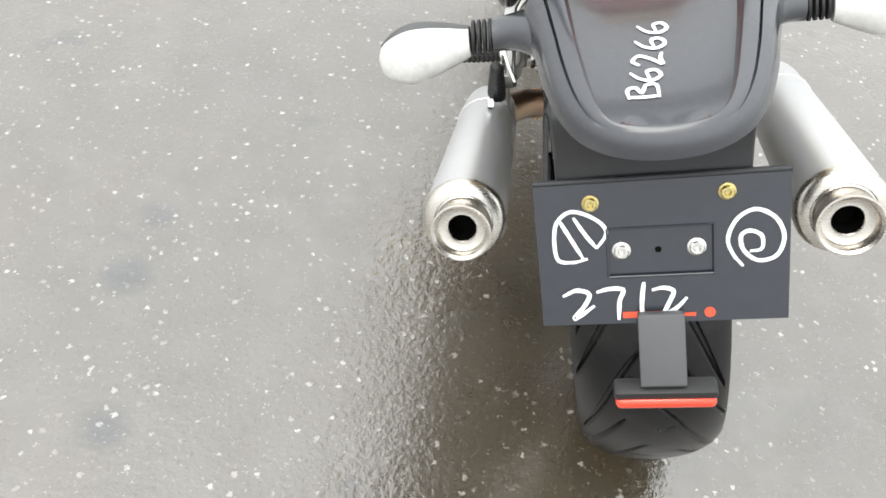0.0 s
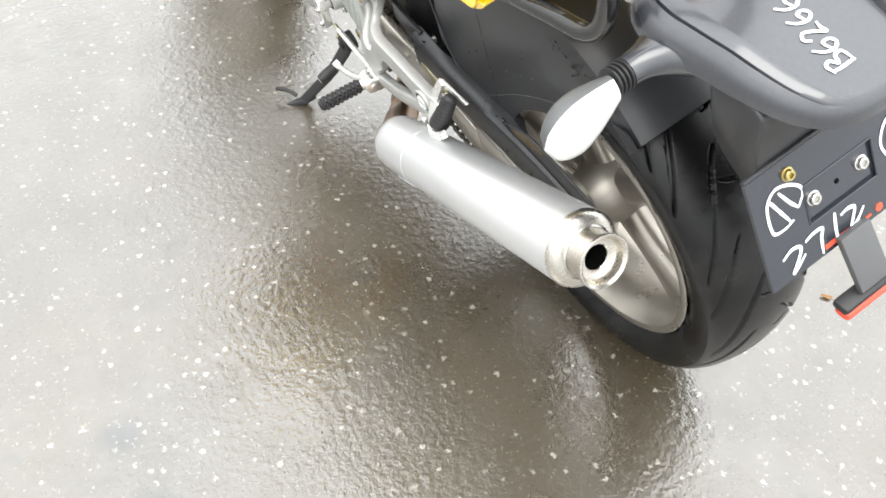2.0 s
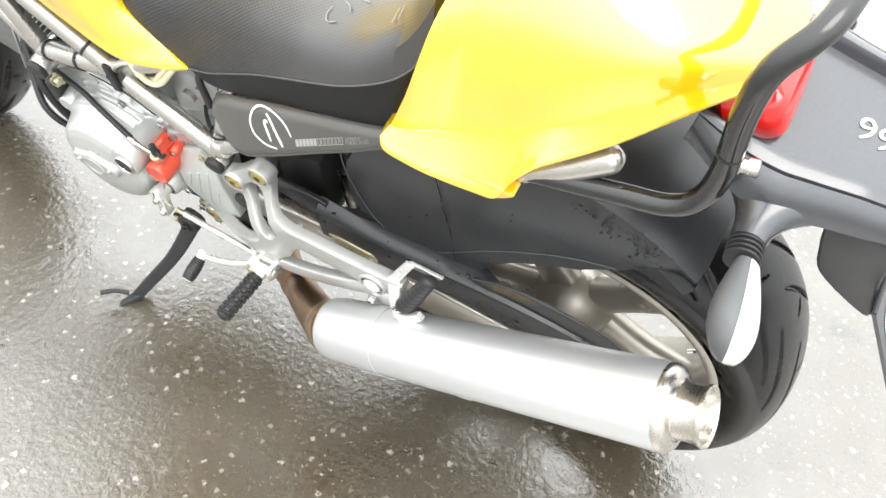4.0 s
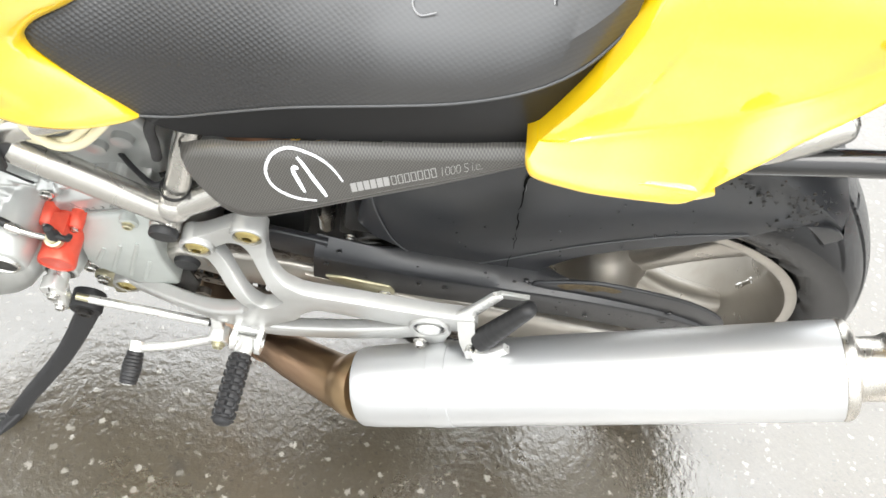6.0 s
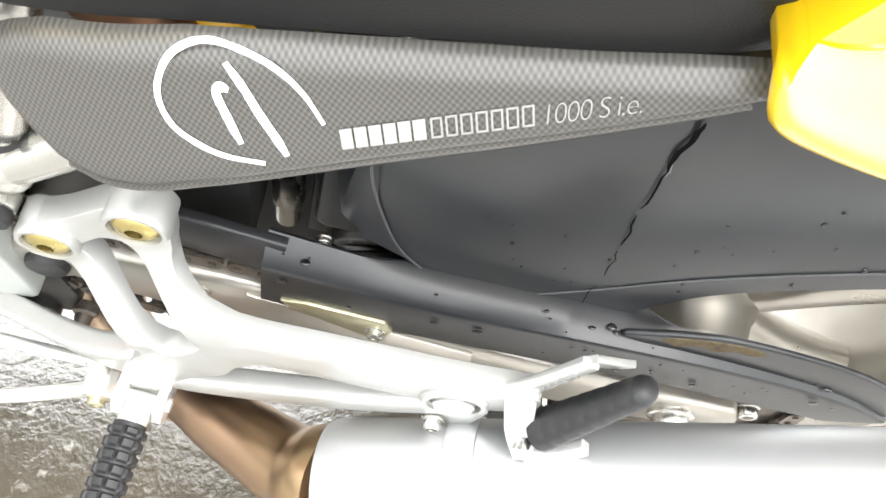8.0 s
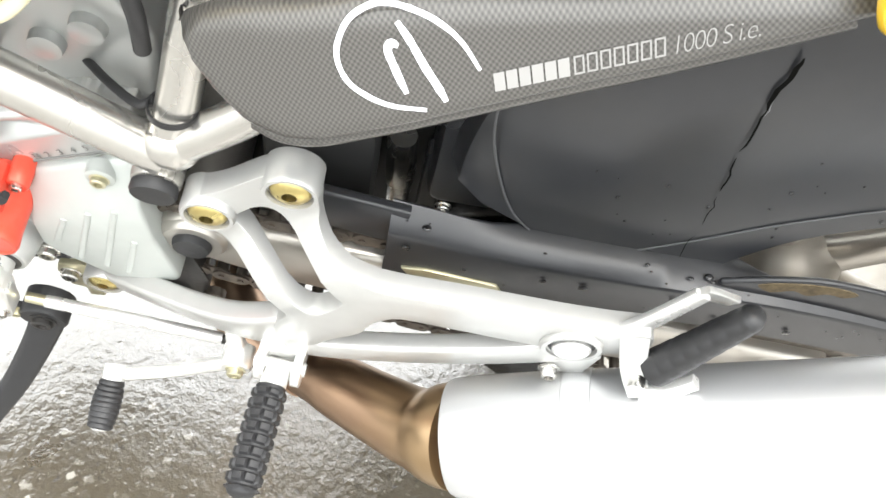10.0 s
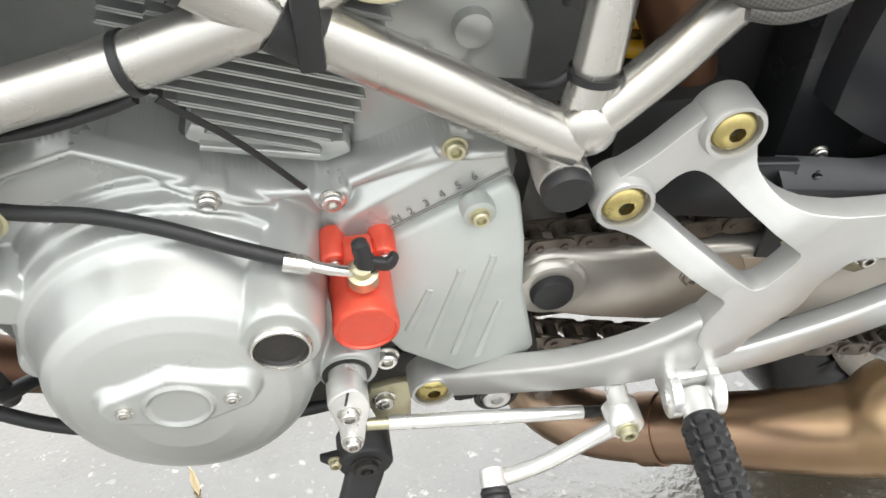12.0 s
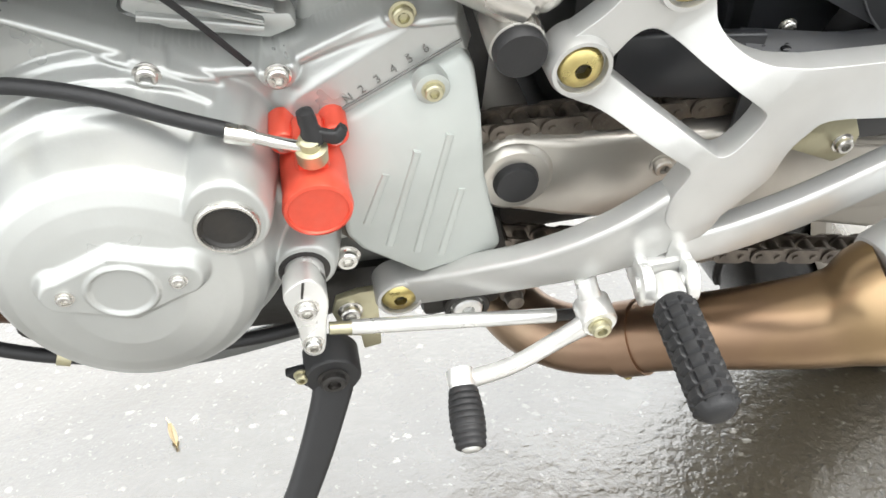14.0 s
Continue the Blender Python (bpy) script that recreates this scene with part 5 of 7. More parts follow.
# ---- swingarm, chain and guards ----
SWING = [(0.501, 0.394), (0.497, 0.408), (0.487, 0.419), (0.473, 0.423), (0.440, 0.416), (0.390, 0.411), (0.300, 0.402), (0.200, 0.376), (0.020, 0.345), (-0.045, 0.340), (-0.060, 0.315), (-0.045, 0.292), (0.020, 0.280),
         (0.20, 0.290), (0.300, 0.322), (0.345, 0.332), (0.400, 0.341), (0.440, 0.352), (0.472, 0.364), (0.490, 0.371), (0.498, 0.382)]
arm_l = part("swingarm", slab(SWING, -0.121, -0.096, 0.006, 3), M_SWING, bike, "champagne-silver painted swingarm")
part("swingarm_arm", slab([(0.497, 0.398), (0.468, 0.431), (0.330, 0.404), (0.0, 0.345), (-0.06, 0.315), (0.0, 0.280), (0.33, 0.315), (0.47, 0.364)], 0.096, 0.121, 0.006, 2), M_SWING, arm_l)
part("cross_tube", lathe((-0.115, 0.473, 0.394), (1, 0, 0), [(0, 0.026), (0.23, 0.026)], 36), M_SWING, arm_l)
part("brace_plate", slab([(0.345, 0.399), (0.180, 0.366), (0.170, 0.312), (0.300, 0.326), (0.320, 0.350)], -0.1235, -0.119, 0.001), M_SWING, arm_l, "worn grey wear plate")
part("pivot_ring", lathe((-0.119, 0.473, 0.394), LEFT, [(0, 0.0255), (0.003, 0.0248), (0.006, 0.0215), (0.006, 0.0142)], 40, caps=False), M_SWING, arm_l)
part("pivot_plug", lathe((-0.121, 0.473, 0.394), LEFT, [(0, 0.0145), (0.006, 0.0143), (0.0095, 0.0128), (0.0105, 0.0)], 36), M_RUBBER, arm_l, "black rubber pivot plug")
part("arm_bolt", bolt((-0.121, 0.376, 0.386), LEFT, 0.0062, 0.006), M_SWING, arm_l)
part("axle_nut", bolt((-0.121, 0.0, 0.315), LEFT, 0.015, 0.018), M_STEEL, arm_l)
part("guard_stay", slab([(0.322, 0.410), (0.304, 0.412), (0.250, 0.404), (0.243, 0.390), (0.247, 0.374), (0.256, 0.370), (0.314, 0.398)], -0.1265, -0.1225, 0.001), M_BRASS, arm_l, "yellow zinc guard stay")
part("stay_bolt", bolt((-0.126, 0.2545, 0.386), LEFT, 0.0058, 0.006), M_STEEL, arm_l)

CX = -0.105
pitch = 0.015875
fc, fr, rc, rr_ = Vector((0, 0.545, 0.386)), 0.038, Vector((0, 0.0, 0.315)), 0.0985
dv = rc - fc
base = math.atan2(dv.z, dv.y)
off = math.acos((fr - rr_) / dv.length)


def on(c, r, a):
    return (c.y + r * math.cos(a), c.z + r * math.sin(a))


a_top, a_bot = base - off, base + off
top_f, top_r = on(fc, fr, a_top), on(rc, rr_, a_top)
bot_f, bot_r = on(fc, fr, a_bot), on(rc, rr_, a_bot)
if top_f[1] < bot_f[1]:
    a_top, a_bot, top_f, bot_f, top_r, bot_r = a_bot, a_top, bot_f, top_f, bot_r, top_r
line = []
for k in range(60):
    line.append((top_f[0] + (top_r[0] - top_f[0]) * k / 60, top_f[1] + (top_r[1] - top_f[1]) * k / 60))
sweep_a = (a_bot - a_top) % (2 * math.pi)
for k in range(60):
    line.append(on(rc, rr_, a_top + sweep_a * k / 60))
for k in range(60):
    t = k / 60
    sag = -0.010 * math.sin(math.pi * t)
    line.append((bot_r[0] + (bot_f[0] - bot_r[0]) * t, bot_r[1] + (bot_f[1] - bot_r[1]) * t + sag))
for k in range(40):
    line.append(on(fc, fr, a_bot + (2 * math.pi - sweep_a) * k / 40))
line = np.array(line + line[:1])
cum = np.r_[0, np.cumsum(np.hypot(*np.diff(line, axis=0).T))]
count = int(cum[-1] / pitch) // 2 * 2
ss = np.linspace(0, cum[-1], count, endpoint=False)
pins = np.stack([np.interp(ss, cum, line[:, 0]), np.interp(ss, cum, line[:, 1])], -1)


def link_mesh(outer):
    """Two waisted plates with pins and rollers, one pitch long, lying along y."""
    bm = bmesh.new()
    xs = (0.0098, 0.0080) if outer else (0.0076, 0.0058)
    for s in (-1, 1):
        o = []
        for k in range(24):
            a = 2 * math.pi * k / 24
            r = 0.0070
            yv = (pitch / 2 if math.cos(a) > 0 else -pitch / 2) + r * math.cos(a)
            zv = r * math.sin(a) * (1 - 0.22 * max(0, 1 - abs(yv) / (pitch / 2)))
            o.append((yv, zv))
        V0 = [bm.verts.new((s * xs[0], y, z)) for y, z in o]
        V1 = [bm.verts.new((s * xs[1], y, z)) for y, z in o]
        bm.faces.new(V0)
        bm.faces.new(V1[::-1])
        for i in range(24):
            bm.faces.new((V0[i], V0[(i + 1) % 24], V1[(i + 1) % 24], V1[i]))
    for s in (-1, 1):
        lathe((-0.0112 if outer else -0.0058, s * pitch / 2, 0), (1, 0, 0), [(0, 0.0026 if outer else 0.0050), (0.0224 if outer else 0.0116, 0.0026 if outer else 0.0050)], 10, bm)
    return mesh_of("link", bm, M_CHAIN)


links = (link_mesh(True), link_mesh(False))
chain = part("drive_chain", lathe((CX, 0.545, 0.386), (1, 0, 0), [(-0.003, 0.012), (-0.003, 0.0355), (0.003, 0.0355), (0.003, 0.012)], 30), M_CHAIN, bike, "oily steel drive chain")
for k in range(count):
    p, q = pins[k], pins[(k + 1) % count]
    ob = new("link", links[k % 2])
    ob.parent = chain
    ob.matrix_local = Matrix.Translation((CX, (p[0] + q[0]) / 2, (p[1] + q[1]) / 2)) @ Matrix.Rotation(math.atan2(q[1] - p[1], q[0] - p[0]), 4, "X")
# grease-black hollow behind the sprocket cover
part("gearbox_back", slab([(0.505, 0.30), (0.492, 0.34), (0.478, 0.46), (0.49, 0.50), (0.56, 0.49), (0.56, 0.30)], -0.080, -0.05, 0.004), M_GRIME_AND_SHADE, engine, "greasy black gearbox back")
part("gearbox_back", slab([(0.535, 0.268), (0.478, 0.272), (0.470, 0.31), (0.480, 0.36), (0.54, 0.36)], -0.118, -0.088, 0.006), M_GRIME_AND_SHADE, engine)
part("engine_stud", lathe((-0.112, 0.470, 0.283), LEFT, [(0, 0.0095), (0.008, 0.0095), (0.010, 0.007), (0.018, 0.006)], 16), M_CHAIN, engine)


def chain_guard():
    """Guard over the upper chain run: a flat top strip, a crease, a side wall; it dips round the sprocket."""
    crease = spline([(-0.126, 0.335, 0.458), (-0.126, 0.250, 0.444), (-0.126, 0.170, 0.441), (-0.126, 0.097, 0.440), (-0.126, 0.035, 0.438), (-0.125, -0.040, 0.428), (-0.124, -0.095, 0.412), (-0.122, -0.139, 0.388)], 6)
    rings, n = [], len(crease)
    for i, p in enumerate(crease):
        t = i / (n - 1)
        wall = 0.062 - 0.018 * t
        rise = 0.011 * (1 - 0.6 * t)
        join = float(np.interp(p.y, [0.06, 0.09, 0.20, 0.27], [0.0, 1.0, 1.0, 0.0]))
        inn = (Vector((p.x, 0, 0.315)) - p).normalized()
        down = (Vector((0.05, 0, -1)) * (1 - t) + inn * t).normalized()
        up = Vector((0.020, 0, 0)) - down * rise
        th = Vector((0.0026, 0, 0)) + down * 0.0026
        top = [p + down * wall, p + down * 0.0035, p + down * 0.0008 + Vector((0.0006, 0, 0)), p + up * 0.07, p + up, p + up + Vector((0.001 + 0.016 * join, 0, 0.0005 - 0.003 * join))]
        rings.append(top + [q + th for q in top[::-1]])
    return skin(bmesh.new(), rings)


guard = part("chain_guard", chain_guard(), M_HUGGER, bike, "black plastic chain guard with water drops")
part("guard_nose", beam([(-0.106, 0.412, 0.456), (-0.109, 0.372, 0.452), (-0.111, 0.325, 0.446)], [0.040, 0.044, 0.046], 0.008), M_HUGGER, guard)
part("guard_fin", slab(eased([(0.098, 0.446), (0.080, 0.459), (0.055, 0.468), (0.024, 0.473), (-0.046, 0.464), (-0.092, 0.449), (-0.126, 0.426), (-0.140, 0.395), (-0.11, 0.392), (-0.04, 0.422), (0.03, 0.430)]), -0.1185, -0.1135, 0.0022, 3), M_HUGGER, guard)
part("dirt_patch", slab(eased([(0.074, 0.456), (0.062, 0.463), (0.042, 0.468), (0.020, 0.469), (0.004, 0.464), (0.012, 0.457), (0.024, 0.459), (0.036, 0.452), (0.048, 0.456), (0.062, 0.449)]), -0.1192, -0.1180, 0.0003, 1), M_DIRT, guard, "patch of dried tan dirt")
part("guard_screw", bolt((-0.100, 0.301, 0.462), LEFT, 0.0046, 0.004), M_STEEL, guard)
# rain drops on the guard
rng = random.Random(7)
for k in range(46):
    y = rng.uniform(-0.09, 0.33)
    low = rng.random() < 0.45
    cz = float(np.interp(y, [-0.06, 0.01, 0.085, 0.165, 0.25, 0.332], [0.423, 0.435, 0.4395, 0.441, 0.444, 0.4575]))
    r = rng.choice((0.0008, 0.0011, 0.0016, 0.0030))
    f = rng.uniform(0.15, 0.9)
    c = Vector((-0.1272, y, cz - 0.040 * f)) if low else Vector((-0.126 + 0.019 * f, y, cz + 0.012 * f))
    bm = bmesh.new()
    bmesh.ops.create_icosphere(bm, subdivisions=2, radius=r)
    bm.transform(Matrix.Translation(c) @ Matrix.Diagonal((0.30 if low else 0.9, rng.uniform(0.9, 1.5), 1 if low else 0.35, 1)))
    part("water_drop", bm, M_WATER, guard)


def hugger():
    """Mudguard that wraps the tyre, its side walls reaching down over the spokes."""
    low = [(-60, 0.185), (-55, 0.152), (-49, 0.140), (-42, 0.152), (-33, 0.166), (-27, 0.176), (-20, 0.189), (-10, 0.205), (-2, 0.219), (8, 0.245), (15.7, 0.288), (19.4, 0.330), (26, 0.350)]
    rings = []
    for k in range(45):
        a = -60 + 88 * k / 44
        ri = float(np.interp(a, [p[0] for p in low], [p[1] for p in low]))
        R = float(np.interp(a, [-60, -50, -44, -20, 0, 12, 28], [0.350, 0.388, 0.400, 0.402, 0.394, 0.376, 0.350]))
        ca, sa = math.cos(radians(a)), math.sin(radians(a))
        sec = []
        ri = min(ri, R - 0.01)
        for x, r in ((-0.1010, ri), (-0.1015, ri * 0.6 + (R - 0.03) * 0.4), (-0.1005, R - 0.030), (-0.092, R - 0.010), (-0.070, R), (0, R + 0.004), (0.070, R), (0.092, R - 0.010), (0.1005, R - 0.030), (0.1010, ri)):
            sec.append((x, r))
        sec += [(x * 0.97, r - 0.004 if abs(x) < 0.095 else r) for x, r in sec[::-1]]
        rings.append([Vector((x, -r * sa, 0.315 + r * ca)) for x, r in sec])
    return skin(bmesh.new(), rings)


mud = part("rear_mudguard", hugger(), M_HUGGER, bike, "black plastic rear mudguard with a dirty crack")
for k in range(30):
    a = radians(rng.uniform(-48, 8))
    r0 = float(np.interp(math.degrees(a), [-50, -40, -28, -18, -6, 4, 14], [0.235, 0.170, 0.170, 0.195, 0.220, 0.262, 0.30]))
    r1 = rng.uniform(r0, 0.31)
    bm = bmesh.new()
    bmesh.ops.create_icosphere(bm, subdivisions=1, radius=rng.choice((0.0006, 0.0008, 0.0011, 0.0015)))
    bm.transform(Matrix.Translation((-0.1018, -r1 * math.sin(a), 0.315 + r1 * math.cos(a))) @ Matrix.Diagonal((0.4, 1, rng.uniform(0.8, 1.6), 1)))
    part("water_drop", bm, M_WATER, mud)
edge_line = spline([(-0.1020, y, z) for y, z in ((0.288, 0.600), (0.2823, 0.547), (0.260, 0.482), (0.236, 0.450), (0.212, 0.4375), (0.1745, 0.4390), (0.1334, 0.468), (0.0844, 0.510), (0.030, 0.548), (-0.020, 0.576), (-0.075, 0.596))], 6)
part("moulding", sweep(edge_line, 0.0008, 6), M_STALK, mud)
walker = random.Random(4)
path = spline([(0.152, 0.660, 0), (0.151, 0.640, 0), (0.149, 0.612, 0), (0.145, 0.580, 0), (0.140, 0.550, 0), (0.135, 0.520, 0), (0.132, 0.490, 0), (0.129, 0.450, 0)], 5)
crack = [(p.x + walker.uniform(-0.0013, 0.0013), p.y) for p in path]
for a, b, w in ((0, 9, 0.0030), (9, 15, 0.0014), (16, 22, 0.0012), (23, 29, 0.0007), (31, 35, 0.0006)):
    part("crack", ribbon(crack[a:b + 1], w, lambda u, v: Vector((-0.1032, u, v)), per=1, taper=0.7), M_BORE, mud)
part("crack_edge", ribbon([(u - 0.0012, v) for u, v in crack[6:11]], 0.0006, lambda u, v: Vector((-0.1030, u, v)), per=1, taper=0.8), M_SCUFF, mud, "pale torn edge")


# wet grit caught under the rail
grit = bmesh.new()
for cy, cz, sy, sz, n in ((-0.108, 0.655, 0.013, 0.014, 46), (-0.070, 0.668, 0.018, 0.010, 40), (-0.030, 0.682, 0.016, 0.008, 24), (-0.100, 0.620, 0.012, 0.022, 22)):
    for k in range(n):
        y, z = rng.gauss(cy, sy), rng.gauss(cz, sz)
        m = Matrix.Translation((-0.1015 - rng.uniform(0, 0.002), y, z)) @ Matrix.Diagonal((0.7, rng.uniform(0.7, 1.5), rng.uniform(0.7, 1.3), 1))
        bmesh.ops.create_icosphere(grit, subdivisions=1, radius=rng.choice((0.0006, 0.0009, 0.0012, 0.0020)), matrix=m)
tagged(part("grit", grit, M_GRIME_AND_SHADE, mud, "wet black grit caught on the mudguard"), kind="stuff")

# ---- tank, seat, side panel ----
def tank_mesh():
    """The tank: its rear edge wraps round the seat's nose, a lobe hangs below on each side, then it swells forwards."""
    half = [
        [(0, 0.500, 0.672), (-0.060, 0.500, 0.672), (-0.106, 0.492, 0.672), (-0.106, 0.520, 0.705), (-0.108, 0.545, 0.735), (-0.104, 0.545, 0.757), (-0.088, 0.518, 0.766), (-0.055, 0.490, 0.780), (0, 0.478, 0.787)],
        [(0, 0.490, 0.662), (-0.060, 0.488, 0.662), (-0.1195, 0.4765, 0.6665), (-0.1225, 0.508, 0.703), (-0.1245, 0.541, 0.740), (-0.119, 0.537, 0.761), (-0.100, 0.507, 0.775), (-0.060, 0.476, 0.790), (0, 0.464, 0.797)],
        [(0, 0.505, 0.662), (-0.070, 0.502, 0.660), (-0.1380, 0.500, 0.6720), (-0.1400, 0.524, 0.702), (-0.1410, 0.551, 0.745), (-0.134, 0.548, 0.785), (-0.110, 0.522, 0.812), (-0.065, 0.490, 0.832), (0, 0.478, 0.840)],
        [(0, 0.535, 0.664), (-0.085, 0.532, 0.660), (-0.1500, 0.530, 0.6800), (-0.1525, 0.545, 0.705), (-0.1540, 0.565, 0.752), (-0.148, 0.565, 0.810), (-0.122, 0.545, 0.855), (-0.070, 0.515, 0.882), (0, 0.505, 0.890)],
        [(0, 0.565, 0.672), (-0.090, 0.562, 0.668), (-0.1525, 0.562, 0.6860), (-0.1560, 0.572, 0.712), (-0.1590, 0.585, 0.765), (-0.154, 0.590, 0.830), (-0.130, 0.580, 0.890), (-0.075, 0.560, 0.920), (0, 0.552, 0.928)],
        [(0, 0.610, 0.694), (-0.095, 0.610, 0.690), (-0.1510, 0.615, 0.7120), (-0.1570, 0.618, 0.738), (-0.1620, 0.622, 0.790), (-0.158, 0.628, 0.860), (-0.136, 0.630, 0.925), (-0.080, 0.625, 0.955), (0, 0.622, 0.963)]]
    for y, w, lo, hi in ((0.68, 0.158, 0.745, 0.985), (0.77, 0.159, 0.792, 1.005), (0.86, 0.150, 0.825, 0.990), (0.95, 0.125, 0.850, 0.965), (1.0, 0.090, 0.870, 0.940)):
        h = hi - lo
        half.append([(0, y, lo - 0.004), (-w * 0.62, y, lo - 0.003), (-w * 0.95, y, lo + h * 0.03), (-w * 0.985, y, lo + h * 0.13), (-w, y, lo + h * 0.35), (-w * 0.97, y, lo + h * 0.62), (-w * 0.82, y, lo + h * 0.88), (-w * 0.48, y, lo + h * 0.98), (0, y, hi)])
    rings = []
    for row in half:
        arc = spline(row, 5)
        rings.append(arc + [Vector((-p.x, p.y, p.z)) for p in arc[-2:0:-1]])
    cols = [spline([r[i] for r in rings], 5) for i in range(len(rings[0]))]
    return skin(bmesh.new(), [[c[k] for c in cols] for k in range(len(cols[0]))])


tank = part("fuel_tank", tank_mesh(), M_YELLOW, bike, "glossy yellow fuel tank", 60)

seat_y = [0.558, 0.548, 0.532, 0.508, 0.478, 0.450, 0.407, 0.361, 0.318, 0.277, 0.238, 0.202, 0.174, 0.153, 0.136]
seam_z = [0.752, 0.745, 0.730, 0.703, 0.6675, 0.6712, 0.6926, 0.7173, 0.7370, 0.7551, 0.7730, 0.7940, 0.8100, 0.8300, 0.8600]
low_z = [0.749, 0.742, 0.727, 0.700, 0.6620, 0.6510, 0.662, 0.678, 0.691, 0.703, 0.714, 0.725, 0.734, 0.741, 0.750]
seat_w = [0.096, 0.1165, 0.1225, 0.1230, 0.1200, 0.1180, 0.1200, 0.1239, 0.1282, 0.1323, 0.1355, 0.1370, 0.1320, 0.1250, 0.1160]
low_w = [0.090, 0.112, 0.118, 0.119, 0.1180, 0.1195, 0.124, 0.127, 0.129, 0.130, 0.131, 0.131, 0.129, 0.123, 0.114]
top_z = [0.765, 0.772, 0.780, 0.788, 0.793, 0.796, 0.799, 0.804, 0.810, 0.818, 0.830, 0.850, 0.874, 0.905, 0.942]


def seat_rings(upper):
    rings = []
    for y, s, l, w, lw, t in zip(seat_y, seam_z, low_z, seat_w, low_w, top_z):
        if upper:
            sec = [(-w, s), (-w * 0.985, s + 0.010), (-w * 0.93, s + (t - s) * 0.50), (-w * 0.78, s + (t - s) * 0.80), (-w * 0.5, s + (t - s) * 0.95), (0, t), (w * 0.5, s + (t - s) * 0.95), (w * 0.78, s + (t - s) * 0.80), (w * 0.93, s + (t - s) * 0.50), (w * 0.985, s + 0.010), (w, s), (w * 0.9, s - 0.004), (-w * 0.9, s - 0.004)]
        else:
            sec = [(-lw, l), (-(w + lw) / 2 + 0.001, (s + l) / 2), (-w + 0.001, s - 0.001), (0, s + 0.006), (w - 0.001, s - 0.001), ((w + lw) / 2 - 0.001, (s + l) / 2), (lw, l), (0, l - 0.002)]
        rings.append([Vector((x, y, z)) for x, z in sec])
    # finer along the bike
    fine = []
    n = len(rings[0])
    cols = [spline([r[i] for r in rings], 5) for i in range(n)]
    for k in range(len(cols[0])):
        fine.append([cols[i][k] for i in range(n)])
    return fine


seat = part("seat", skin(bmesh.new(), seat_rings(True)), M_SEAT_TOP, bike, "black vinyl seat with a dotted grip top")
part("seat_side", skin(bmesh.new(), seat_rings(False)), M_SEAT_SIDE, seat, "smooth black vinyl side band")
for s in (-1, 1):
    part("piping", sweep(spline([(s * (w + 0.0004), y, z) for y, z, w in list(zip(seat_y, seam_z, seat_w))[4:]], 5), 0.0011, 8), M_STALK, seat, "thin grey seam")



def on_seat(x, y):
    """A point just above the seat's top."""
    lo, hi, w = (float(np.interp(-y, [-v for v in seat_y], a)) for a in (seam_z, top_z, seat_w))
    return Vector((x, y, lo + (hi - lo) * float(np.interp(abs(x) / w, [0, 0.5, 0.78, 0.93, 1.0], [1, 0.95, 0.80, 0.50, 0.0])) + 0.0016))


for stroke in ([(-0.077, 0.274), (-0.086, 0.276), (-0.095, 0.270), (-0.094, 0.259)], [(-0.070, 0.262), (-0.076, 0.253), (-0.082, 0.250)], [(-0.086, 0.187), (-0.095, 0.1868), (-0.104, 0.186)],
               [(-0.085, 0.182), (-0.094, 0.1808), (-0.102, 0.180)], [(-0.066, 0.245), (-0.068, 0.238), (-0.070, 0.232)]):
    part("scuff", ribbon(stroke, 0.0011, on_seat), M_SCUFF, seat, "pale scuff mark")

PANEL_UP = ([0.120, 0.175, 0.220, 0.267, 0.315, 0.340, 0.366, 0.392, 0.420, 0.436, 0.446, 0.4535], [0.7490, 0.7330, 0.7190, 0.7045, 0.6905, 0.6830, 0.6755, 0.6655, 0.6555, 0.6465, 0.6380, 0.6240])
PANEL_DN = ([0.120, 0.168, 0.188, 0.210, 0.233, 0.257, 0.282, 0.308, 0.334, 0.357, 0.377, 0.395, 0.4135, 0.429, 0.443, 0.4535], [0.750, 0.7235, 0.7115, 0.6985, 0.6855, 0.673, 0.659, 0.6445, 0.630, 0.618, 0.608, 0.603, 0.604, 0.611, 0.620, 0.630])


def panel_x(y, z):
    """The panel's face: it leans inwards towards the seat, and its nose tucks in."""
    return -0.160 + 0.157 * (y - 0.30) + 0.468 * (z - 0.65) + 1.9 * max(0.0, y - 0.37) ** 2


def panel_mesh():
    """Carbon side panel, its lower corner standing out, its nose tucked in."""
    rings, m = [], 16
    for i in range(61):
        y = 0.4530 - 0.328 * i / 60
        lo, hi = float(np.interp(y, *PANEL_DN)), float(np.interp(y, *PANEL_UP))
        row = []
        for k in range(m + 1):
            t = k / m
            z = lo + (hi - lo) * t
            e = min(t, 1 - t) * (hi - lo)
            x = panel_x(y, z) + 0.0060 * max(0.0, 1 - e / 0.007) ** 2 + 0.010 * max(0.0, 1 - i / 2.5) ** 2
            row.append(Vector((x, y, z)))
        back = [Vector((r.x + 0.004, r.y, r.z)) for r in row][::-1]
        rings.append(row + back)
    return skin(bmesh.new(), rings)


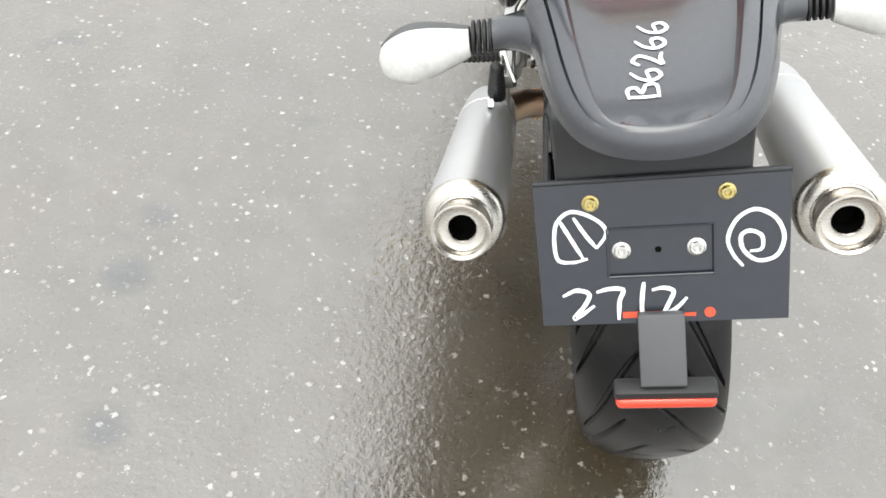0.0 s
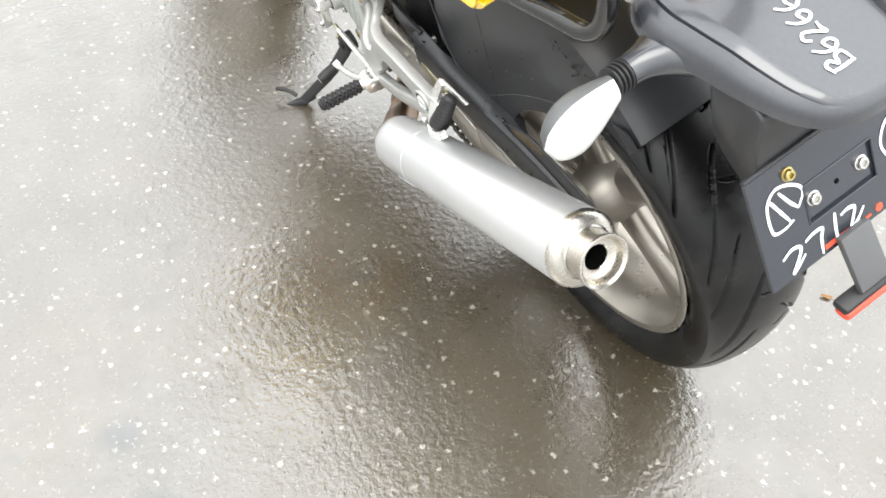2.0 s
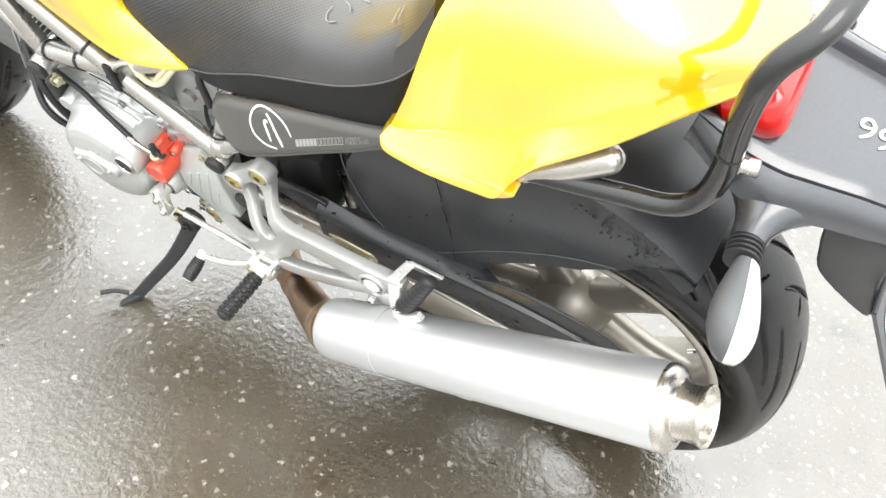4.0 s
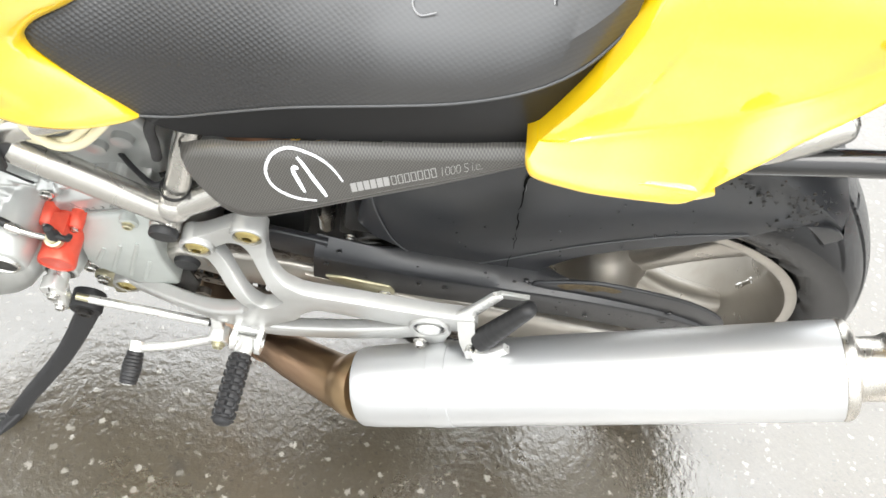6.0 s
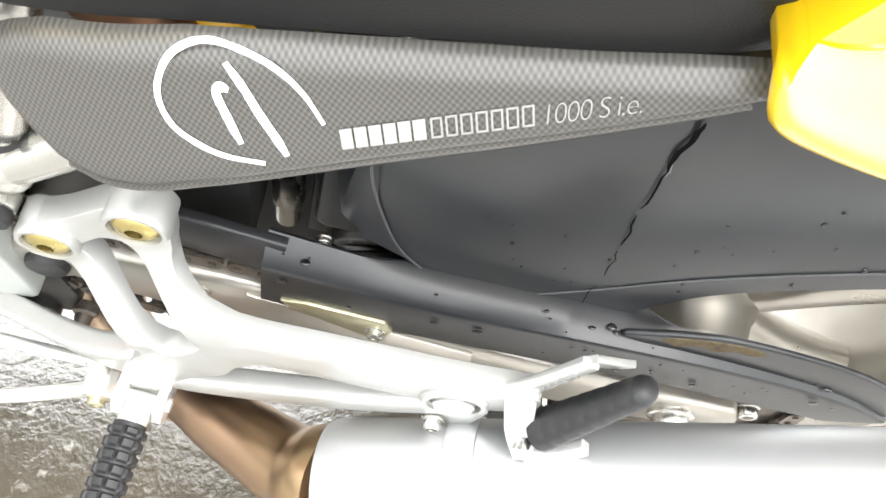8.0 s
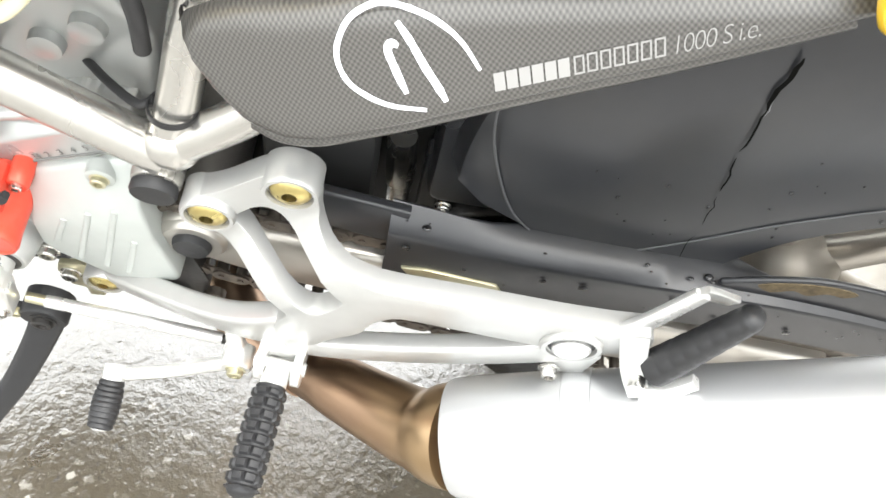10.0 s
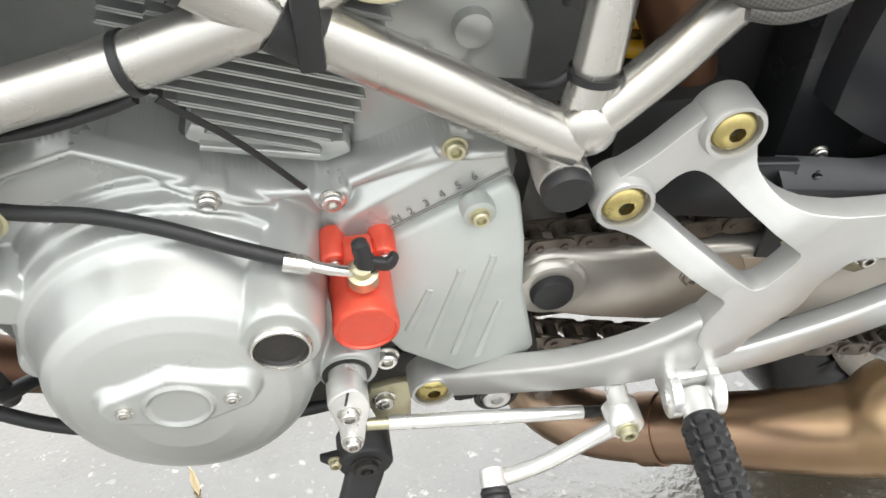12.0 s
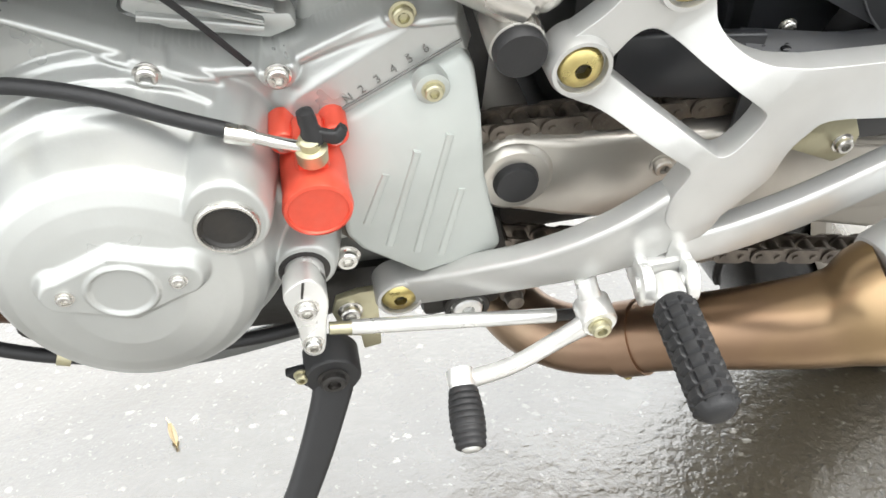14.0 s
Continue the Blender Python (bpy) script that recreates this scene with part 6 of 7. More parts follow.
panel = part("side_panel", panel_mesh(), M_CARBON, bike, "carbon-weave side panel with white marker marks", 60)
part("panel_lip", sweep(spline([(panel_x(y, z) + 0.009, y, z - 0.002) for y, z in ((0.410, 0.604), (0.395, 0.603), (0.377, 0.608), (0.357, 0.618), (0.334, 0.630), (0.282, 0.659), (0.233, 0.6855), (0.188, 0.7115), (0.168, 0.7235))], 6), 0.0048, 10), M_CARBON, panel)
on_panel = lambda u, v: Vector((panel_x(u, v) - 0.0006, u, v))
circle = [(0.309, 0.6667), (0.3184, 0.6751), (0.3284, 0.6801), (0.3393, 0.6824), (0.3525, 0.6824), (0.3615, 0.6786), (0.3691, 0.6706), (0.3725, 0.6596), (0.3711, 0.6513), (0.3652, 0.6443), (0.3551, 0.6408), (0.3437, 0.6401), (0.3286, 0.6429)]
part("marker_circle", ribbon(circle, 0.0026, on_panel), M_CHALK_WHITE, panel, "white marker circle")
part("marker_stroke", ribbon([(0.3387, 0.6474), (0.3425, 0.6522), (0.3465, 0.6577), (0.3493, 0.6617), (0.3504, 0.6645), (0.3486, 0.6668), (0.3459, 0.6663)], 0.0036, on_panel), M_CHALK_WHITE, panel, "white marker stroke")
part("marker_stroke", ribbon([(0.348, 0.676), (0.3407, 0.6695), (0.3331, 0.6614), (0.3254, 0.6542), (0.3206, 0.6492)], 0.0036, on_panel), M_CHALK_WHITE, panel, "white marker stroke")
# maker's name as plain shapes, then the readable type mark
T0, T1 = Vector((0, 0.3005, 0.6599)), Vector((0, 0.2012, 0.7127))
tdir = (T1 - T0).normalized()
tup = Vector((0, tdir.z, -tdir.y))
slant = 0.12


def on_text(s, v, lift=0.0008):
    p = T0 + tdir * (s + slant * v) + tup * v
    return Vector((panel_x(p.y, p.z) - lift, p.y, p.z))


def name_bar(s0, s1, h, weight, hollow):
    bm = bmesh.new()
    cells = [(s0, s1, 0, h)] if not hollow else [(s0, s0 + weight, 0, h), (s1 - weight, s1, 0, h), (s0, s1, 0, weight), (s0, s1, h - weight, h)]
    for a, b, c, d in cells:
        bm.faces.new([bm.verts.new(on_text(*q)) for q in ((a, c), (b, c), (b, d), (a, d))])
    return bm


for k in range(6):
    part("name_bar", name_bar(0.0057 * k, 0.0057 * k + 0.0049, 0.0076, 0.003, False), M_PRINT, panel)
for k in range(7):
    part("name_bar", name_bar(0.0352 + 0.0056 * k, 0.0352 + 0.0056 * k + 0.0045, 0.0076, 0.0008, True), M_PRINT, panel)
cu = bpy.data.curves.new("type_mark", "FONT")
cu.offset = -0.00022
cu.body, cu.size, cu.extrude, cu.shear, cu.space_character = "1000 S i.e.", 0.0106, 0.0, 0.12, 0.88
tmp = bpy.data.objects.new("type_mark", cu)
tm = bpy.data.meshes.new_from_object(tmp)
bpy.data.objects.remove(tmp)
reach = max(v.co.x for v in tm.vertices)
for v in tm.vertices:
    v.co = on_text(0.0752 + v.co.x / reach * 0.0350, v.co.y, 0.0010)
tm.materials.append(M_PRINT)
ob = new("type_mark", tm)
ob.parent = panel
tagged(ob, "pale printed type mark")
# dark bulk under the seat: battery box and airbox
inner = part("airbox", block((-0.095, 0.40, 0.63), (0.095, 0.85, 0.745), 0.02), M_DARK, bike, "black plastic airbox")
part("battery_box", block((-0.09, 0.18, 0.68), (0.09, 0.42, 0.735), 0.02), M_DARK, inner)
part("inner_fender", block((-0.075, 0.24, 0.42), (0.075, 0.312, 0.70), 0.01), M_HUGGER, inner)
part("inner_fender", block((-0.030, 0.270, 0.255), (0.075, 0.370, 0.70), 0.01), M_DARK, inner)
part("inner_fender", block((-0.080, 0.350, 0.38), (0.080, 0.43, 0.50), 0.01), M_DARK, inner)
part("linkage", block((-0.070, 0.38, 0.29), (0.070, 0.47, 0.37), 0.012), M_GRIME_AND_SHADE, inner, "greasy black suspension linkage")
coil = []
for k in range(169):
    t = k / 168
    a = 2 * math.pi * 7 * t
    coil.append(Vector((-0.01 + 0.030 * math.cos(a), 0.395 - 0.02 * t + 0.030 * math.sin(a), 0.50 + 0.14 * t)))
shock = part("shock_absorber", sweep([(-0.01, 0.41, 0.39), (-0.01, 0.37, 0.66)], 0.018, 24), M_STEEL, bike, "rear shock absorber with yellow spring")
part("spring", sweep(coil, 0.0060, 10), M_SPRING, shock, "yellow coil spring")
part("adjuster", lathe((-0.045, 0.331, 0.372), (-0.02, 0.04, 1), [(0, 0.0095), (0.030, 0.0095), (0.031, 0.0115), (0.085, 0.0115), (0.088, 0.0100)], 24), M_STEEL, shock, "bright adjuster tube")
part("adjuster_clamp", block((-0.055, 0.300, 0.375), (-0.040, 0.316, 0.455), 0.003), M_HUGGER, shock, "black plastic clamp")

# ---- tail ----
cowl_st = [(0.179, 0.752, 0.160, -0.098, 0.958), (0.176, 0.743, 0.1655, -0.098, 0.960), (0.168, 0.7365, 0.1675, -0.094, 0.963), (0.142, 0.7300, 0.1672, -0.078, 0.966), (0.119, 0.7265, 0.1662, -0.054, 0.968), (0.074, 0.7245, 0.1635, -0.042, 0.968), (0.050, 0.7260, 0.1610, -0.036, 0.967),
           (0.037, 0.756, 0.160, -0.032, 0.964), (0.016, 0.787, 0.155, -0.030, 0.960), (-0.003, 0.797, 0.144, -0.027, 0.956), (-0.020, 0.807, 0.136, -0.024, 0.950), (-0.036, 0.818, 0.129, -0.022, 0.945), (-0.056, 0.831, 0.118, -0.020, 0.938), (-0.085, 0.850, 0.098, -0.015, 0.928), (-0.112, 0.864, 0.076, -0.010, 0.918), (-0.140, 0.878, 0.054, 0.0, 0.905), (-0.152, 0.886, 0.036, 0.0, 0.898)]
# the ridge between the flared lower flank and the upright upper one: (y, z, half width)
RIDGE_Y = [-0.152, -0.140, -0.112, -0.085, -0.056, -0.036, -0.020, -0.003, 0.016, 0.050, 0.100, 0.142, 0.179]
RIDGE_Z = [0.892, 0.890, 0.888, 0.886, 0.879, 0.867, 0.850, 0.836, 0.824, 0.803, 0.777, 0.771, 0.764]
RIDGE_X = [0.033, 0.049, 0.068, 0.086, 0.104, 0.112, 0.117, 0.1215, 0.1245, 0.1270, 0.1285, 0.1370, 0.1470]
rings = []
for y, zl, w, dy, zt in cowl_st:
    zr, xr = float(np.interp(y, RIDGE_Y, RIDGE_Z)), float(np.interp(y, RIDGE_Y, RIDGE_X))
    zm, lip = zr + 0.50 * (zt - zr), min(0.009, 0.3 * (zr - zl))
    sec = [(w * 0.965, zl), (w * 0.994, zl + lip * 0.35), (w, zl + lip)]
    sec += [(w + (xr - w) * f, zl + lip + (zr - zl - lip) * g) for f, g in ((0.28, 0.22), (0.54, 0.46), (0.78, 0.70), (0.92, 0.88), (1.0, 1.08))]
    sec += [(xr * 0.985, zr + (zm - zr) * 0.5), (xr * 0.95, zm)] + [(xr * f, zm + (zt - zm) * g) for f, g in ((0.85, 0.38), (0.66, 0.68), (0.40, 0.90), (0.15, 1.0))]
    right = []
    for x, z in sec:
        back = float(np.interp((z - zl) / (zt - zl), [0, 0.06, 0.125, 0.33, 0.48, 0.64, 0.85, 1], [0, 0.09, 0.17, 0.30, 0.40, 0.47, 0.62, 0.78]))
        right.append(Vector((x, y + dy * back, z)))
    right = spline(right, 3)
    left = [Vector((-v.x, v.y, v.z)) for v in right[::-1]]
    rings.append(right + left + [Vector((-w * 0.9, y, zl + 0.004)), Vector((w * 0.9, y, zl + 0.004))])
cols = [spline([r[i] for r in rings], 4) for i in range(len(rings[0]))]
cowl = part("tail_cowl", skin(bmesh.new(), [[c[k] for c in cols] for k in range(len(cols[0]))]), M_YELLOW, bike, "glossy yellow tail cowl", 60)
for s in (-1, 1):
    part("cowl_hook", slab(eased([(0.090, 0.7265), (0.066, 0.7240), (0.050, 0.727), (0.037, 0.735), (0.030, 0.7425), (0.033, 0.7455), (0.041, 0.744), (0.050, 0.745), (0.070, 0.745), (0.090, 0.742)]), s * 0.142, s * 0.1580, 0.0035, 3), M_YELLOW, cowl)
    part("subframe_tube", sweep(spline([(s * 0.132, 0.060, 0.738), (s * 0.130, 0.030, 0.751), (s * 0.124, -0.006, 0.772), (s * 0.116, -0.040, 0.794), (s * 0.113, -0.054, 0.803)], 6), [0.011, 0.011, 0.0112, 0.0115, 0.012, 0.0125, 0.013, 0.0135, 0.014, 0.0142, 0.0145, 0.0148, 0.015, 0.015, 0.015, 0.015, 0.015, 0.015, 0.0148, 0.0146, 0.0142, 0.0134, 0.0118, 0.0090, 0.0050], 20), M_FRAME, cowl, "silver subframe tube")

lamp_rings = []
for k in range(25):
    a = math.pi * k / 24
    ca, sa = math.cos(a), math.sin(a)
    x, y = -0.058 * abs(ca) ** 0.35 * (1 if ca > 0 else -1), -0.122 - 0.052 * abs(sa) ** 0.35
    o = Vector((-ca, -sa, 0)).normalized()
    lo, hi = 0.820 + 0.006 * sa, 0.858 + 0.010 * sa
    lean = Vector((0, 0.010, 0))
    lamp_rings.append([Vector((x * 0.6, y + 0.02, lo)), Vector((x, y, lo)) - o * 0.002, Vector((x, y, lo + 0.003)), Vector((x, y, (lo + hi) / 2)) + o * 0.002 + lean * 0.5, Vector((x, y, hi - 0.004)) + lean, Vector((x, y, hi)) - o * 0.004 + lean, Vector((x * 0.6, y + 0.03, hi + 0.004))])
tail_lamp = part("tail_lamp", skin(bmesh.new(), lamp_rings), M_LENS_RED, bike, "red wrap-round tail lamp")


def mirrored_edge(points):
    half = spline([(x, y, 0) for x, y in points], 6)
    return [Vector((p.x + TAIL_X, p.y, 0)) for p in half] + [Vector((TAIL_X - p.x, p.y, 0)) for p in half[-2::-1]]


TAIL_X = 0.006
LIP = mirrored_edge([(-0.082, -0.100), (-0.096, -0.125), (-0.109, -0.150), (-0.115, -0.180), (-0.110, -0.205), (-0.103, -0.236), (-0.0960, -0.272), (-0.084, -0.308), (-0.067, -0.334), (-0.045, -0.349), (-0.022, -0.3560), (0, -0.358)])
WELL = mirrored_edge([(-0.068, -0.100), (-0.072, -0.125), (-0.074, -0.150), (-0.073, -0.180), (-0.070, -0.205), (-0.066, -0.236), (-0.060, -0.272), (-0.054, -0.305), (-0.047, -0.327), (-0.036, -0.338), (-0.020, -0.3425), (0, -0.344)])


def tail_floor(y):
    return float(np.interp(-y, [0.06, 0.15, 0.22, 0.285, 0.33, 0.36], [0.838, 0.8255, 0.8150, 0.8065, 0.8010, 0.7970]))


def tail_panel():
    """Grained tail fairing: a sunk middle, raised ridges, skirts that fall to a rounded rear lip."""
    bm = bmesh.new()
    steps = [0.0, 0.03, 0.07, 0.13, 0.22, 0.34, 0.46, 0.495, 0.53, 0.62, 0.70, 0.80, 0.88, 0.91, 0.95, 1.0]
    grid = []
    for p, w in zip(LIP, WELL):
        lo = float(np.interp(-p.y, [0.06, 0.15, 0.20, 0.28, 0.33, 0.36], [0.815, 0.800, 0.793, 0.787, 0.779, 0.7740]))
        mid = Vector((TAIL_X, max(w.y, -0.300), 0))
        row = []
        for d in steps + [1.25, 1.5, 1.75, 2.0]:
            q = p.lerp(w, d) if d <= 1 else w.lerp(mid, d - 1)
            fade = float(np.interp(-q.y, [0.25, 0.325, 0.345], [1.0, 0.35, 0.0]))
            zf = tail_floor(q.y)
            zr = zf + 0.013 * fade
            rise = float(np.interp(d, steps[:13], [0, 0.22, 0.40, 0.55, 0.67, 0.77, 0.85, 0.87 - 0.13 * fade, 0.89, 0.93, 0.96, 0.99, 1.0]))
            fall = float(np.interp(d, steps[12:], [0.0, 0.12, 0.62, 1.0]))
            row.append(bm.verts.new((q.x, q.y, lo + (zr - lo) * rise - (zr - zf) * fall)))
        grid.append(row)
    for a, b in zip(grid, grid[1:]):
        for k in range(len(a) - 1):
            bm.faces.new((a[k], b[k], b[k + 1], a[k + 1]))
    bmesh.ops.remove_doubles(bm, verts=bm.verts, dist=0.0004)
    bmesh.ops.recalc_face_normals(bm, faces=bm.faces)
    if sum(f.normal.z for f in bm.faces) < 0:
        bmesh.ops.reverse_faces(bm, faces=bm.faces)
    bmesh.ops.solidify(bm, geom=bm.faces[:], thickness=0.004)
    return bm


tail = part("tail_fairing", tail_panel(), M_TAIL, bike, "black grained plastic tail fairing with white marker figures")
part("undertray", slab(eased([(-0.300, 0.778), (-0.270, 0.787), (-0.236, 0.790), (-0.243, 0.738), (-0.254, 0.710), (-0.286, 0.684), (-0.316, 0.670), (-0.309, 0.705), (-0.303, 0.735)]), -0.086, 0.084, 0.010, 3), M_HUGGER, tail)


def figure(strokes, origin, size, at, width):
    bm = bmesh.new()
    for st in strokes:
        ribbon([(origin[0] + u * size, origin[1] + v * size) for u, v in st], width, at, bm)
    return bm


B_ = [[(0.12, 0), (0.10, 0.5), (0.14, 1.0)], [(0.05, 0.95), (0.45, 1.0), (0.55, 0.75), (0.30, 0.55), (0.62, 0.40), (0.60, 0.08), (0.05, 0.02)]]
SIX = [[(0.50, 1.0), (0.20, 0.70), (0.10, 0.30), (0.30, 0.02), (0.55, 0.18), (0.50, 0.45), (0.15, 0.38)]]
TWO = [[(0.08, 0.78), (0.28, 1.0), (0.52, 0.80), (0.35, 0.42), (0.08, 0.06), (0.35, 0.10), (0.62, 0.04)]]


def on_tail(u, v):
    return Vector((-v, u, tail_floor(u) + 0.0010))


for i, g in enumerate((B_, SIX, TWO, SIX, SIX)):
    part("marker_figure", figure(g, (-0.3170 + 0.0182 * i, -0.0040 - 0.0030 * i), 0.0250, on_tail, 0.0033), M_CHALK_WHITE, tail, "white marker figure")

# indicators
for s in (-1, 1):
    flare = []
    for k in range(13):
        t = k / 12
        x = 0.074 + 0.064 * t
        ry, rz = 0.0158 + 0.058 * (1 - t) ** 2.4, 0.0158 + 0.006 * (1 - t) ** 1.5
        cy, cz = -0.180 - 0.020 * (1 - t) ** 2, 0.786 + 0.008 * (1 - t)
        flare.append([Vector((s * x, cy + ry * math.cos(a), cz + rz * math.sin(a))) for a in (2 * math.pi * q / 28 for q in range(28))])
    arm = skin(bmesh.new(), flare)
    stalk = part("indicator", arm, M_TAIL, bike, "turn indicator with clear lens on a ribbed black stalk")
    for k in range(4):
        c = Vector((s * (0.1395 + 0.0052 * k), -0.180 - 0.0004 * k, 0.7860 + 0.0003 * k))
        part("rubber_rib", lathe(c, (s, -0.05, 0.08), [(0, 0.0135), (0.0008, 0.0158), (0.0030, 0.0158), (0.0038, 0.0135)], 28), M_RUBBER, stalk)
    body = bmesh.new()
    lens = bmesh.new()
    for bm, back in ((body, False), (lens, True)):
        rr2 = []
        for k in range(17):
            t = k / 16
            x = 0.160 + 0.090 * t
            r = (0.0130 + 0.0145 * math.sin(min(1, t * 1.35) * math.pi / 2)) * math.sqrt(max(0.0, 1 - max(0, (t - 0.45) / 0.55) ** 2.4)) + 0.0006
            ring = []
            for i in range(28):
                a = 2 * math.pi * i / 28
                yo, zo = math.cos(a) * r * 0.80, math.sin(a) * r * 0.95
                if back:
                    yo = -0.0006 - abs(yo) * 1.02 if yo < 0 else -0.0004
                    zo *= 1.005
                else:
                    yo = yo if yo > -0.002 else -0.002
                tilt = -0.30 * zo
                ring.append(Vector((s * x, -0.187 + yo - 0.010 * t, 0.787 + zo - 0.006 * t + 0.35 * (yo))))
            rr2.append(ring)
        skin(bm, rr2)
    part("housing", body, M_STALK, stalk, "grey plastic housing")
    part("lens", lens, M_LENS_WHITE, stalk, "clear white lens")

# grab rail
rail = part("grab_rail", sweep(spline([(-0.130, 0.050, 0.745), (-0.132, 0.007, 0.758), (-0.130, -0.060, 0.772), (-0.128, -0.108, 0.782), (-0.124, -0.131, 0.806), (-0.122, -0.138, 0.850), (-0.122, -0.136, 0.915), (-0.120, -0.141, 0.965), (-0.09, -0.165, 0.996), (0, -0.175, 1.004), (0.09, -0.165, 0.996), (0.120, -0.141, 0.965), (0.122, -0.136, 0.915), (0.122, -0.138, 0.850), (0.124, -0.131, 0.806), (0.128, -0.108, 0.782), (0.132, 0.007, 0.758), (0.130, 0.050, 0.745)], 6), 0.0110, 22), M_GLOSS, bike, "gloss black tubular grab rail")
part("rail_ring", lathe((-0.122, -0.1375, 0.868), (0, 0.02, 1), [(0, 0.0108), (0, 0.0116), (0.0022, 0.0116), (0.0022, 0.0108)], 28, caps=False), M_RUBBER, rail)
part("rail_clamp", lathe((-0.116, -0.142, 0.851), (0.12, -1, 0.12), [(0, 0.0080), (0.007, 0.0080), (0.0075, 0.0062), (0.012, 0.0062), (0.0125, 0.0080), (0.021, 0.0080), (0.022, 0.0065)], 22), M_STEEL, rail, "zinc clamp bolt")
bm = figure([[(0.0, 0.8), (0.2, 1.0), (0.2, 0.0)]], (0.0, 0.0), 0.008, lambda u, v: Vector((-0.121 - 0.0113 * math.cos(u * 60 - 0.4), -0.137 - 0.0113 * math.sin(u * 60 - 0.4), 0.878 + v)), 0.0016)
part("sticker", bm, M_CHALK_WHITE, rail)

# ---- number-plate holder with dealer's marks (no plate mounted) ----
PT, PB = Vector((0, -0.3115, 0.7120)), Vector((0, -0.3770, 0.5885))
pup = (PT - PB).normalized()
pn = Vector((0, -pup.z, pup.y)).normalized()
if pn.y > 0:
    pn = -pn


def on_plate(u, v, lift=0.0006):
    p = PB + pup * v + pn * lift
    return Vector((u, p.y, p.z))


PW0, PW1, PH = -0.1065, 0.1145, (PT - PB).length
R0, R1, R2, R3 = -0.0430, 0.0505, 0.0472, 0.0945     # sunk field
bm = bmesh.new()
th = 0.004


def plate_quad(pts):
    bm.faces.new([bm.verts.new(on_plate(u, v, l)) for u, v, l in pts])


sink = -0.0028
for a, b, c, d in ((PW0, R0, 0, PH), (R1, PW1, 0, PH), (R0, R1, 0, R2), (R0, R1, R3, PH)):
    plate_quad([(a, c, 0), (b, c, 0), (b, d, 0), (a, d, 0)])
plate_quad([(R0, R2, sink), (R1, R2, sink), (R1, R3, sink), (R0, R3, sink)])
for (a, c), (b, d) in (((R0, R2), (R1, R2)), ((R1, R2), (R1, R3)), ((R1, R3), (R0, R3)), ((R0, R3), (R0, R2))):
    plate_quad([(a, c, 0), (b, d, 0), (b, d, sink), (a, c, sink)])
plate_quad([(PW0, 0, -th), (PW0, PH, -th), (PW1, PH, -th), (PW1, 0, -th)])
for (a, c), (b, d) in (((PW0, 0), (PW1, 0)), ((PW1, 0), (PW1, PH)), ((PW1, PH), (PW0, PH)), ((PW0, PH), (PW0, 0))):
    plate_quad([(a, c, 0), (a, c, -th), (b, d, -th), (b, d, 0)])
bmesh.ops.remove_doubles(bm, verts=bm.verts, dist=0.00005)
holder = part("plate_holder", bm, M_PLATE, bike, "black plate holder with white marker dates and red print", 20)
rimb = bmesh.new()
for pts in ([(R0, R2), (R1, R2)], [(R0, R3), (R1, R3)], [(R0, R2), (R0, R3)], [(R1, R2), (R1, R3)]):
    sweep([on_plate(*pts[0], 0.0002), on_plate(*pts[1], 0.0002)], 0.0012, 8, bm=rimb)
part("raised_rim", rimb, M_PLATE, holder)
part("edge_lip", sweep([on_plate(PW0, PH, -0.002), on_plate(PW1, PH, -0.002)], 0.0030, 10), M_PLASTIC, holder)
for u, v, m, r in ((-0.0563, 0.1196, M_GOLD, 0.0060), (0.0614, 0.1235, M_GOLD, 0.0060), (-0.0307, 0.0722, M_STEEL, 0.0066), (0.0356, 0.0727, M_STEEL, 0.0066)):
    part("plate_bolt", bolt(on_plate(u, v, 0.0 if m is M_GOLD else sink), pn, r, 0.006, 0.45), m, holder)
# no hole is cut: a black disc paints the dark inside it
part("hole", lathe(on_plate(0.0020, 0.0715, sink + 0.0003), pn, [(0, 0.0030), (0.0004, 0.0028)], 16), M_BORE, holder)
mk = lambda u, v: on_plate(u, v, 0.0007)
ring = [(-0.0613, 0.0668), (-0.0744, 0.0639), (-0.0875, 0.0663), (-0.0906, 0.0803), (-0.0880, 0.1016), (-0.0763, 0.1124), (-0.0621, 0.1100), (-0.0481, 0.1007), (-0.0436, 0.0901), (-0.0526, 0.0766)]
part("marker_ring", figure([ring, [(-0.0845, 0.1045), (-0.0768, 0.0892), (-0.0656, 0.0675)], [(-0.0721, 0.1072), (-0.0624, 0.0904), (-0.0526, 0.0766)]], (0, 0), 1.0, mk, 0.0037), M_CHALK_WHITE, holder, "white marker ring")
spiral = [(0.0750, 0.0528), (0.0658, 0.0656), (0.0620, 0.0805), (0.0699, 0.0980), (0.0854, 0.1057), (0.1016, 0.0972), (0.1091, 0.0797), (0.1035, 0.0621), (0.0877, 0.0578), (0.0751, 0.0684), (0.0732, 0.0818), (0.0810, 0.0861), (0.0906, 0.0806), (0.0904, 0.0688), (0.0806, 0.0669)]
part("marker_spiral", figure([spiral], (0, 0), 1.0, mk, 0.0038), M_CHALK_WHITE, holder, "white marker spiral")
